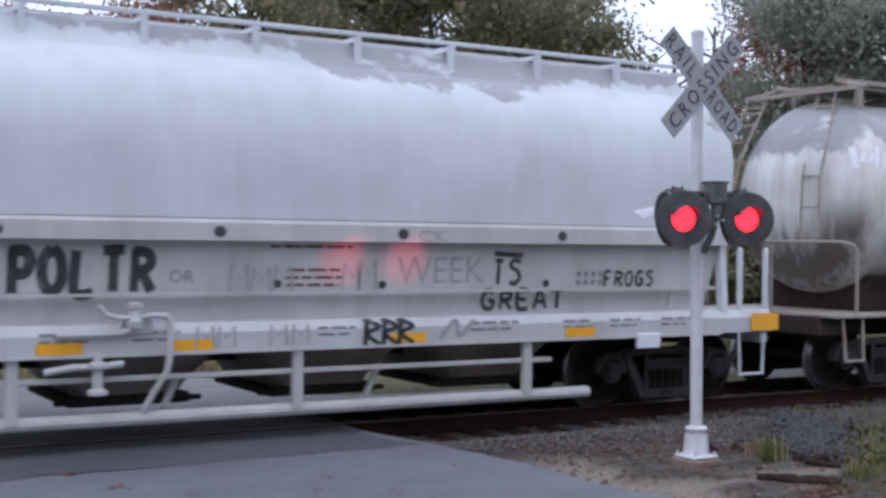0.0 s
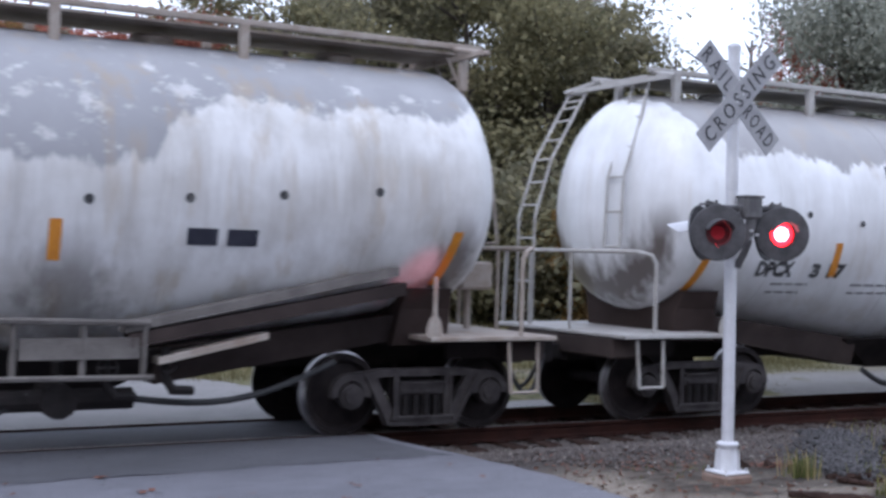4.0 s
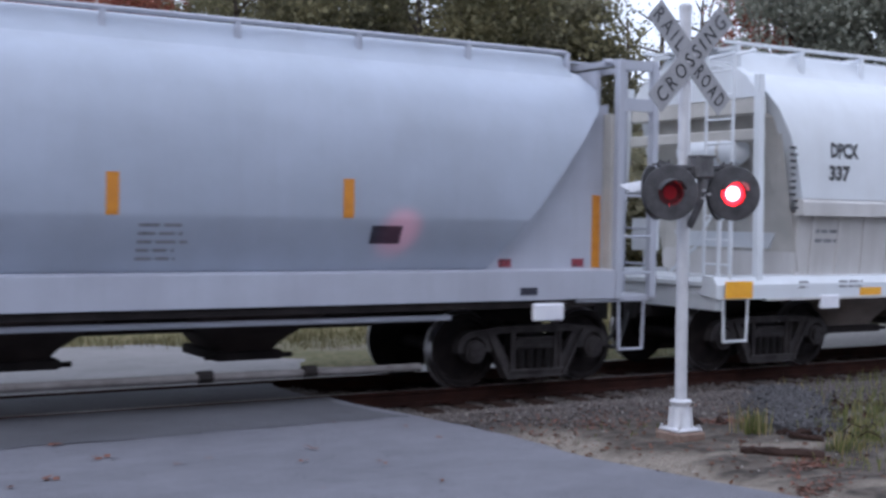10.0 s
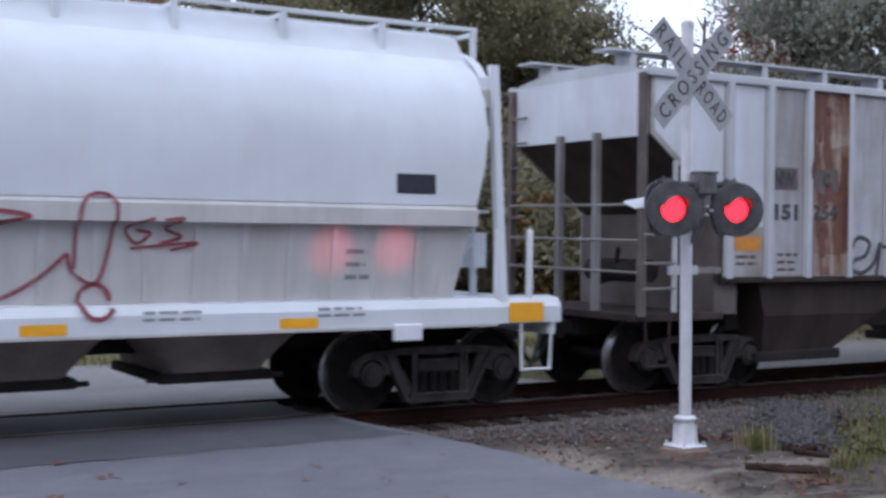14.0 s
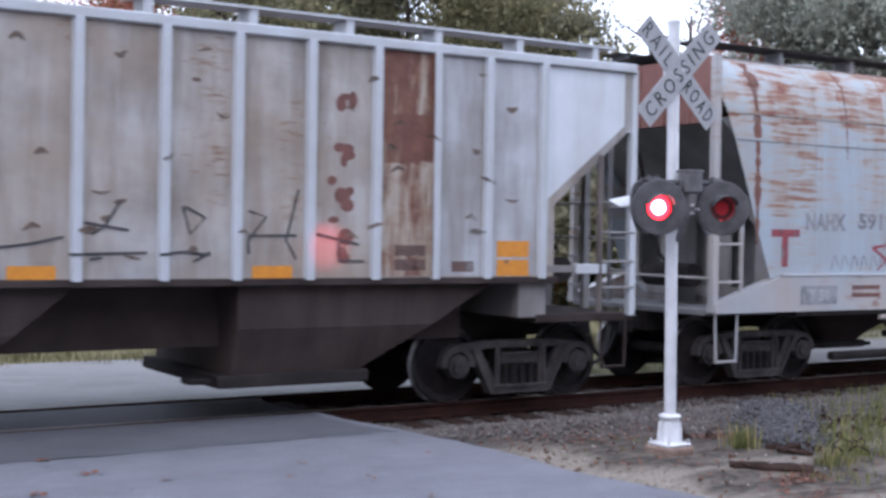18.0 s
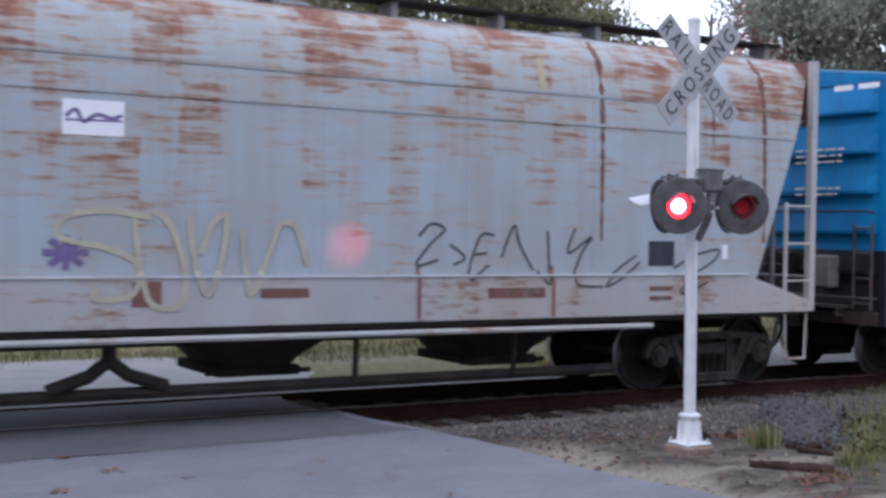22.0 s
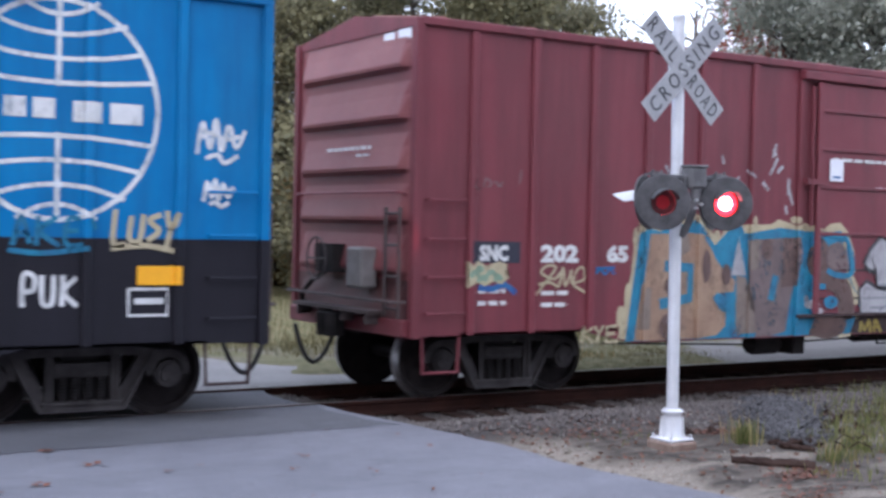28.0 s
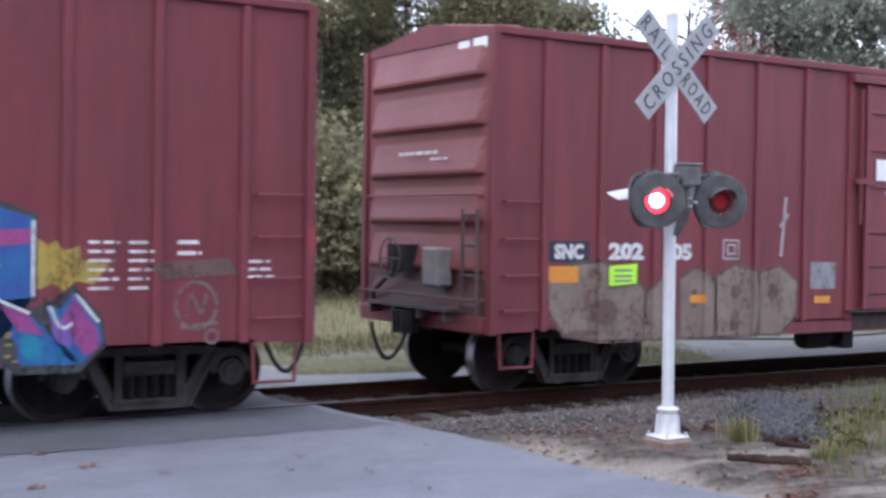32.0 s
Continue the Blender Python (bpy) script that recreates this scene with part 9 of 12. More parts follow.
    part("discharge_pipe", bm, P_WHITELOW, b, "white discharge pipe along the car")
    part("guard_rail", boxed(-4.4, 3.6, -1.46, -1.40, 0.675, 0.73, 0.01), P_WHITELOW, b, "white guard rail")
    for x in (-4.2, -2.63, 0.30, 3.23):
        part("guard_post", boxed(x - 0.06, x + 0.06, -1.50, -1.42, 0.30, 0.98, 0.01), P_WHITELOW, b)
    for x in (-3.4, -0.95, 1.35):
        bm = bmesh.new()
        pipe(bm, [(x, -1.3, 0.7), (x - 0.15, -1.25, 0.33)], 0.04, 8)
        part("pipe_branch", bm, P_WHITELOW, b)
    # air inlet with its lever, elbow pipes and flanged valve
    bm = bmesh.new()
    lathe(bm, [(0.03, -0.10), (0.07, -0.09), (0.08, -0.02), (0.05, 0.02), (0.05, 0.10), (0.075, 0.11), (0.075, 0.15), (0.03, 0.16)], "z", 14, at=(-1.50, -1.62, 1.30))
    inlet = part("air_inlet", bm, P_SILLGREY, b, "white air inlet valve", True)
    bm = bmesh.new()
    pipe(bm, [(-1.86, -1.66, 1.43), (-1.80, -1.66, 1.35), (-1.68, -1.65, 1.31), (-1.50, -1.63, 1.31), (-1.30, -1.62, 1.33), (-1.18, -1.62, 1.32)], 0.028, 8)
    part("lever", bm, P_SILLGREY, inlet, "bent white lever")
    bm = bmesh.new()
    pipe(bm, [(-1.18, -1.60, 1.32), (-1.14, -1.60, 1.27), (-1.13, -1.60, 0.98), (-1.15, -1.58, 0.78), (-1.26, -1.52, 0.58), (-1.36, -1.46, 0.36)], 0.036, 8)
    part("down_pipe", bm, P_WHITELOW, b, "pipe curving down to the discharge line", True)
    bm = bmesh.new()
    pipe(bm, [(-2.25, -1.60, 1.15), (-1.62, -1.60, 1.16), (-1.52, -1.61, 1.20), (-1.50, -1.62, 1.26)], 0.032, 8)
    part("feed_pipe", bm, P_SILLGREY, b, "", True)
    bm = bmesh.new()
    lathe(bm, [(0.03, -0.24), (0.10, -0.23), (0.10, -0.19), (0.055, -0.17), (0.055, 0.02), (0.11, 0.03), (0.11, 0.07), (0.05, 0.09), (0.05, 0.16)], "z", 14, at=(-1.84, -1.56, 0.80))
    part("flanged_valve", bm, P_WHITELOW, b, "flanged valve on the discharge line", True)
    bm = bmesh.new()
    pipe(bm, [(-2.35, -1.56, 0.80), (-2.1, -1.57, 0.84), (-1.84, -1.57, 0.84), (-1.6, -1.57, 0.86)], 0.036, 8)
    part("branch_pipe", bm, P_WHITELOW, b, "", True)
    part("valve_bracket", boxed(-1.62, -1.30, -1.57, -1.545, 1.14, 1.30, 0.008), P_SILLGREY, b)
    for x in (-4.9, -2.8, -0.61, 1.51, 3.66):
        put(b, fill(bmesh.new(), oval(x, 2.16, 0.07, 0.06, 12)), P_BLACK, 0.006, "dark bolt hole", "bolt_hole")
    def sprayed(word, x, z, h, adv, w, label):
        """Hand-sprayed capitals, each from a few strokes in a unit box."""
        glyph = {"P": ([(0.1, 0), (0.12, 1)], [(0, 0.95), (0.6, 0.95), (0.75, 0.7), (0.55, 0.45), (0.1, 0.45)]), "O": ([(0.4, 1), (0.05, 0.7), (0.1, 0.2), (0.45, 0), (0.78, 0.3), (0.7, 0.8), (0.4, 1)],),
                 "L": ([(0.15, 1), (0.1, 0.05), (0.8, 0.02)],), "T": ([(0, 0.95), (0.85, 0.98)], [(0.45, 0.95), (0.42, 0)]), "R": ([(0.08, 0), (0.12, 1)], [(0.05, 0.96), (0.65, 0.9), (0.7, 0.6), (0.15, 0.48)], [(0.35, 0.5), (0.8, 0)]),
                 "I": ([(0.45, 1), (0.42, 0)], [(0.2, 1), (0.75, 1)]), "S": ([(0.75, 0.9), (0.3, 1), (0.1, 0.75), (0.6, 0.5), (0.7, 0.2), (0.35, 0), (0.05, 0.1)],),
                 "G": ([(0.75, 0.85), (0.35, 1), (0.05, 0.55), (0.2, 0.08), (0.65, 0.05), (0.75, 0.42), (0.4, 0.44)],), "E": ([(0.75, 0.98), (0.1, 0.95), (0.08, 0.04), (0.75, 0)], [(0.1, 0.5), (0.6, 0.5)]),
                 "A": ([(0, 0), (0.4, 1), (0.8, 0)], [(0.15, 0.38), (0.65, 0.38)]), "F": ([(0.75, 0.97), (0.1, 0.95), (0.1, 0)], [(0.1, 0.5), (0.6, 0.52)])}
        bm = bmesh.new()
        for i, ch in enumerate(word):
            lift = rng.uniform(-0.03, 0.03) * h
            for row in glyph[ch]:
                brush(bm, [(x + (i + px * 0.86) * adv, z + lift + pz * h) for px, pz in row], w * rng.uniform(0.85, 1.15))
        put(b, bm, P_BLACK, 0.006, label, "graffiti")
    sprayed("POLTR", -2.64, 1.55, 0.42, 0.295, 0.10, "black hand-sprayed word in heavy strokes")
    sprayed("IS", 2.78, 1.60, 0.28, 0.24, 0.05, "black sprayed word")
    sprayed("GREAT", 2.66, 1.30, 0.22, 0.245, 0.052, "black sprayed word")
    bm = bmesh.new()
    brush(bm, [(2.8, 1.95), (3.2, 1.93)], 0.06)
    for x in (1.08, 1.3, 1.5):
        brush(bm, [(x, 1.24), (x - 0.02, 0.95)], 0.06)
        brush(bm, [(x, 1.22), (x + 0.15, 1.15), (x, 1.08), (x + 0.16, 0.96)], 0.05)
    put(b, bm, P_BLACK, 0.009, "black sprayed scrawl", "graffiti")
    sprayed("FROGS", 4.42, 1.56, 0.18, 0.165, 0.042, "black sprayed word")
    faint = plain("faint_grey_spray", (0.30, 0.295, 0.305), (0.40, 0.39, 0.39), rough=0.7, scale=5)
    put(b, flat_text("WEEK", 2.1, 1.76, 0.30, 1.15, 0.0), faint, 0.006, "faint grey sprayed word", "graffiti")
    put(b, flat_text("CK", 1.88, 2.14, 0.13, 0.36, 0.0), faint, 0.008, "faint grey sprayed letters", "graffiti")
    put(b, flat_text("OR", -0.95, 1.70, 0.13, 0.26, 0.0), P_GREY, 0.006, "small grey sprayed word", "graffiti")
    bm = bmesh.new()
    for x, z, h in ((-0.45, 1.66, 0.36), (-0.2, 1.64, 0.30), (0.05, 1.66, 0.30), (0.85, 1.68, 0.32), (1.05, 1.7, 0.34)):
        brush(bm, [(x, z - h / 2), (x + 0.03, z + h / 2), (x + 0.14, z), (x + 0.2, z + h / 2), (x + 0.22, z - h / 2)], 0.035, False)
    for x in (-0.85, -0.62, -0.05, 0.2):
        brush(bm, [(x, 0.98), (x + 0.02, 1.2), (x + 0.1, 1.08), (x + 0.18, 1.2), (x + 0.19, 0.99)], 0.03, False)
    brush(bm, [(2.0, 1.0), (2.2, 1.2), (2.25, 1.02), (2.45, 1.2)], 0.06)
    put(b, bm, faint, 0.0065, "faint grey scribbles", "graffiti")
    for x, z in ((0.1, 1.62), (1.35, 1.6), (3.55, 1.6)):
        put(b, fill(bmesh.new(), oval(x, z, 0.05, 0.045, 10)), P_BLACK, 0.008, "black sprayed dot", "graffiti")
    bm = bmesh.new()
    for k in range(4):
        rect(bm, 4.0 + 0.11 * (k % 2) + 0.22 * (k // 2), 4.06 + 0.11 * (k % 2) + 0.22 * (k // 2), 1.58, 1.64)
        rect(bm, 4.0 + 0.11 * (k % 2) + 0.22 * (k // 2), 4.06 + 0.11 * (k % 2) + 0.22 * (k // 2), 1.68, 1.74)
    put(b, bm, P_GREY, 0.006, "small grey dabs", "graffiti")
    bm = dashes(bmesh.new(), 2.4, 3.1, 1.18, 2, 0.035, 0.04, rng)
    for x in (0.5, 3.7, 4.4, 5.2, -2.4, -1.5):
        dashes(bm, x, x + 0.5, 1.17, 2, 0.03, 0.04, rng)
    put(b, bm, P_GREY, 0.005, "small grey stencilled data too small to read")
    bm = dashes(bmesh.new(), 0.0, 1.0, 2.03, 1, 0.03, 0.3, rng)
    dashes(bm, 0.2, 0.9, 1.78, 3, 0.03, 0.05, rng)
    put(b, bm, P_PRIMER, 0.005, "small red stencilled data")
    put(b, rect(bmesh.new(), 5.5, 5.95, 2.42, 2.66), P_SLATE, 0.005, "dark square data panel", "mark_panel")


ledge_cars()


# ---- blue-grey centre-flow hopper ----
FLOW = [(0.0, 4.00), (0.5, 3.98), (0.9, 3.86), (1.22, 3.66), (1.42, 3.38), (1.52, 3.0), (1.56, 2.5), (1.56, 2.06), (1.545, 2.0), (1.33, 1.48), (1.29, 1.44), (0.9, 1.2)]


def flow_side(x, z):
    if z < 1.43:
        return -1.53
    return profile_side(FLOW[:11])(x, z)


def flow_hopper():
    rng = random.Random(51)
    half = 6.8
    car = rail_car("covered_hopper_car", -21.3, "light blue-grey covered hopper car with rounded sides", "hopper car", (-5.32, 5.32), half)
    put = lambda bm, mat, lift=0.005, label="", name="lettering": skin(car, name, bm, mat, flow_side, lift, label, zstep=0.08)
    ends = lambda z: 4.36 + 0.81 * (min(z, 3.5) - 1.4)
    part("body", body_loft(FLOW, ends, 14), P_GREYCAR, car, "rounded centre-flow hopper body", True)
    bm = bmesh.new()
    prism(bm, [(-0.98, 3.80), (0.98, 3.80), (0.70, 4.11), (0.5, 4.15), (-0.5, 4.15), (-0.70, 4.11)], "x", -5.9, 5.9)
    part("hatch_trough", bm, P_GREYCAR, car, "long raised loading trough along the roof")
    for s in (-1, 1):
        # flat side plates that fill the corner below the slope sheet
        for y in (-1, 1):
            bm = bmesh.new()
            edge = [(s * (ends(z) - 0.12), z) for z in (3.44, 3.2, 2.9, 2.6, 2.3, 2.0, 1.75, 1.5)]
            prism(bm, [(s * 6.2, 1.08), (s * 6.2, 3.48)] + edge + [(s * 4.1, 1.08)], "y", y * 1.26, y * 1.30)
            part("side_plate", bm, P_GREYLOW, car, "flat corner side plate")
            bm = bmesh.new()
            prism(bm, [(s * 6.2, 3.4), (s * 6.8, 3.4), (s * 6.8, 3.55), (s * 6.2, 3.55)], "y", y * 1.48, y * 1.54)
            bx(bm, min(s * 6.2, s * 6.8), max(s * 6.2, s * 6.8), y * 1.5 - 0.03, y * 1.5 + 0.03, 3.90, 4.02)
            part("end_rail", bm, P_GREYLOW, car)
            for x in (6.22, 6.76):
                part("corner_post", boxed(s * x - 0.05, s * x + 0.05, y * 1.50 - 0.05, y * 1.50 + 0.05, 1.08, 4.0, 0.008), P_GREYLOW, car)
        part("end_bulkhead", boxed(s * 6.16 - 0.03, s * 6.16 + 0.03, -1.46, 1.46, 1.1, 3.35), P_END, car, "flat beige end bulkhead")
        part("end_slope", boxed(s * 6.12 - 0.03, s * 6.12 + 0.03, -1.2, 1.2, 3.35, 3.9), P_GREYLOW, car)
        rung_bars(car, min(s * 6.25, s * 6.74), max(s * 6.25, s * 6.74), -1.54, (1.4, 1.85, 2.35), P_GREYLOW, "rung")
        bm = bmesh.new()
        for y in (-0.95, 0.1, 0.7, 1.35):
            rod(bm, (s * 6.76, y, 1.1), (s * 6.76, y, 3.95), 0.03, 6)
        part("end_upright", bm, P_GREYLOW, car)
        for i in range(7):
            bm = bmesh.new()
            rod(bm, (s * 6.77, 0.9, 1.35 + 0.38 * i), (s * 6.77, 1.35, 1.35 + 0.38 * i), 0.016, 6)
            part("rung", bm, P_GREYLOW, car)
        for z in (1.5, 1.95, 2.4):
            bm = bmesh.new()
            rod(bm, (s * 6.78, -1.5, z), (s * 6.78, -0.95, z), 0.016, 6)
            part("rung", bm, P_GREYLOW, car)
        part("end_platform", boxed(min(s * 5.6, s * 6.8), max(s * 5.6, s * 6.8), -1.5, 1.5, 1.04, 1.12, 0.01), P_GREYLOW, car, "end platform")
        bm = bmesh.new()
        for y in (-1.46, 1.46):
            pipe(bm, [(s * 6.1, y * 0.9, 4.0), (s * 6.8, y, 4.0)], 0.04, 6)
        bx(bm, s * 6.8 - 0.04, s * 6.8 + 0.04, -1.5, 1.5, 3.96, 4.03)
        bx(bm, s * 6.25 - 0.04, s * 6.25 + 0.04, -1.5, 1.5, 3.96, 4.03)
        part("top_frame", bm, P_GREYLOW, car, "steel frame at the roof end")
        x = s * 6.45
        stirrup(car, x - 0.2, x + 0.2, -1.5, 0.45, 1.08, P_GREYLOW)
        for y in (-1, 1):
            bm = bmesh.new()
            prism(bm, [(y * 1.2, 1.10), (y * 1.53, 1.09), (y * 1.53, 1.43), (y * 1.44, 1.45), (y * 1.2, 1.45)], "x", -6.2 if s < 0 else 0, 0 if s < 0 else 6.2)
            part("side_sill", bm, P_GREYLOW, car, "blue-grey side sill")
        part("dark_sole_bar", boxed(min(0, s * 5.9), max(0, s * 5.9), -1.48, -1.38, 1.0, 1.09), M_UNDER, car)
        part("roping_bracket", boxed(s * 5.15 - 0.22, s * 5.15 + 0.22, -1.58, -1.5, 0.84, 1.05, 0.02), P_PAPER, car, "white roping bracket")
        part("reflector", boxed(s * 6.03 - 0.06, s * 6.03 + 0.06, -1.312, -1.302, 1.46, 2.35), P_ORANGE, car, "orange reflector strip")
        for x in (5.76, 4.68):
            part("stencil", boxed(s * x - 0.09, s * x + 0.09, -1.306, -1.301, 1.47, 1.57), P_RED, car, "small red stencil block")
    part("valve_box", boxed(-5.4, -5.0, -1.64, -1.5, 1.18, 1.5, 0.03), P_PAPER, car, "white equipment box")
    bm = rect(bmesh.new(), 4.75, 5.0, 1.15, 1.24)
    rect(bm, -5.98, -5.7, 1.14, 1.3)
    put(bm, P_SLATE, 0.006, "dark stencil panel", "stencil")
    put(flat_text("NAHX", -3.83, 2.57, 0.21, 0.74, 0.012), P_BLACK, 0.006, "black reporting mark")
    put(flat_text("94034", -3.82, 2.15, 0.22, 0.8, 0.012), P_BLACK, 0.006, "black car number")
    bm = dashes(bmesh.new(), -4.24, -3.74, 1.86, 1, 0.06, 0.07, rng)
    dashes(bm, -4.2, -3.74, 1.72, 1, 0.06, 0.07, rng)
    dashes(bm, 0.18, 0.7, 1.95, 5, 0.035, 0.05, rng)
    put(bm, P_GREY, 0.006, "small grey stencilled data too small to read")
    put(dashes(bmesh.new(), -4.9, -4.3, 1.36, 4, 0.035, 0.03, rng), P_PRIMER, 0.006, "small red stencilled data")
    put(rect(bmesh.new(), 2.78, 3.16, 1.75, 1.95), P_SLATE, 0.006, "dark square data panel", "mark_panel")
    bm = bmesh.new()
    brush(bm, [(-2.8, 2.2), (-2.5, 2.2), (-2.5, 2.46), (-2.8, 2.46), (-2.8, 2.2)], 0.025, False)
    rect(bm, -2.72, -2.58, 2.27, 2.4)
    put(bm, P_GREY, 0.006, "outlined grey stencil")
    for x in (-2.28, -0.1, 2.47):
        put(rect(bmesh.new(), x - 0.065, x + 0.065, 2.03, 2.45), P_ORANGE, 0.006, "orange reflector strip", "reflector")
    for s in (-1, 1):
        bm = bmesh.new()
        rod(bm, (-5.9, s * 0.82, 4.14), (5.9, s * 0.82, 4.14), 0.03, 6)
        part("roof_rail", bm, P_GREYLOW, car)
        me = boxed(-0.03, 0.03, -0.03, 0.03, 3.84, 4.14)
        me = mesh_of("rail_post", me, P_GREYLOW)
        for i in range(9):
            hang("rail_post", me, car, at=pose(-5.9 + 1.475 * i, s * 0.82, 0))
    part("running_board", boxed(-6.7, 6.7, -0.55, 0.55, 4.06, 4.09), P_GREYLOW, car, "grey roof walkway")
    hatches(car, (-4.2, -1.4, 1.4, 4.2), 4.0, P_GREYCAR)
    gates(car, (-3.2, -0.72, 1.78), 0, 1.9, 0.6, 1.2, 0.42, 1.25, 0.5, P_DARKBROWN)
    bm = bmesh.new()
    rod(bm, (-3.9, -1.2, 0.36), (3.6, -1.2, 0.33), 0.045, 10)
    part("discharge_pipe", bm, P_BRAKEBOX, car, "grey discharge pipe below the chutes")
    for x in (-2.6, -1.5, 1.0, 2.2):
        bm = bmesh.new()
        rod(bm, (x - 0.08, -1.2, 0.35), (x + 0.08, -1.2, 0.35), 0.065, 10)
        part("pipe_clamp", bm, M_UNDER, car)
    bm = bmesh.new()
    pipe(bm, [(-4.1, -1.35, 0.5), (-4.1, -1.35, 0.86), (-3.9, -1.35, 0.93), (3.9, -1.35, 0.9)], 0.035, 8)
    part("air_pipe", bm, P_GREYLOW, car)
    bm = bmesh.new()
    rod(bm, (-3.7, -1.1, 0.62), (-3.1, -1.1, 0.62), 0.2, 14)
    part("air_reservoir", bm, M_UNDER, car, "dark air reservoir")


flow_hopper()
# ---- grey ribbed hopper ----
P_RIBBED = car_paint("chalky_white_grey_paint", (0.42, 0.425, 0.44), (0.27, 0.252, 0.24), (0.105, 0.072, 0.055), streak=0.95, rough=0.55, low_dirt=0.35, rust=(0.20, 0.11, 0.065), rust_amount=-0.07, coat=0.35)
P_RUSTBAY = rust_paint("flaking_rusty_bay_paint", (0.40, 0.38, 0.36), (0.33, 0.29, 0.26), (0.16, 0.075, 0.047), 0.20, 0.5, 0.3, (7.0, 7.0, 0.8))
P_RIBPOST = car_paint("pale_post_paint", (0.49, 0.515, 0.565), (0.40, 0.41, 0.43), (0.28, 0.25, 0.22), streak=0.4, rough=0.5)
P_CHUTEDARK = car_paint("streaked_dark_chute_paint", (0.046, 0.035, 0.0325), (0.070, 0.054, 0.049), (0.020, 0.0145, 0.0135), streak=0.8, rough=0.8, coat=0.0, gloss=0.2)
P_HOLD = plain("dark_brown_hold_steel", (0.082, 0.060, 0.054), (0.046, 0.034, 0.031), rough=0.9, scale=1.6, gloss=0.2)
P_CORNER = car_paint("clean_white_corner_paint", (0.60, 0.63, 0.69), (0.50, 0.52, 0.56), (0.30, 0.26, 0.23), streak=0.35, rough=0.5, coat=0.3)
P_BAYPALE = car_paint("pale_stained_bay_paint", (0.44, 0.455, 0.49), (0.34, 0.335, 0.34), (0.15, 0.105, 0.08), streak=0.75, rough=0.55, low_dirt=0.25, coat=0.3)
P_SMUDGE = plain("brown_smudge", (0.10, 0.068, 0.052), (0.17, 0.125, 0.10), rough=0.8, scale=5, wear=0.75)
P_DUSTY = plain("dusty_brown_bulkhead", (0.15, 0.125, 0.12), (0.075, 0.06, 0.057), rough=0.8, scale=1.5)
P_RIBPOST_DULL = car_paint("rusty_grey_post_paint", (0.24, 0.235, 0.24), (0.16, 0.145, 0.14), (0.085, 0.06, 0.05), streak=0.8, rough=0.6)
RIBS = (-7.0, -6.28, -5.55, -4.75, -3.95, -3.1, -2.2, -1.24, -0.36, 0.57, 1.47, 2.34, 3.12, 3.95, 4.75, 5.51, 6.22, 7.0)


def rib_side(x, z):
    for p in RIBS:
        if abs(x - p) < 0.063:
            return -1.50 - 0.07
    return -1.50


RIB_CUTS = [p + s * d for p in RIBS for s in (-1, 1) for d in (0.06, 0.066)]


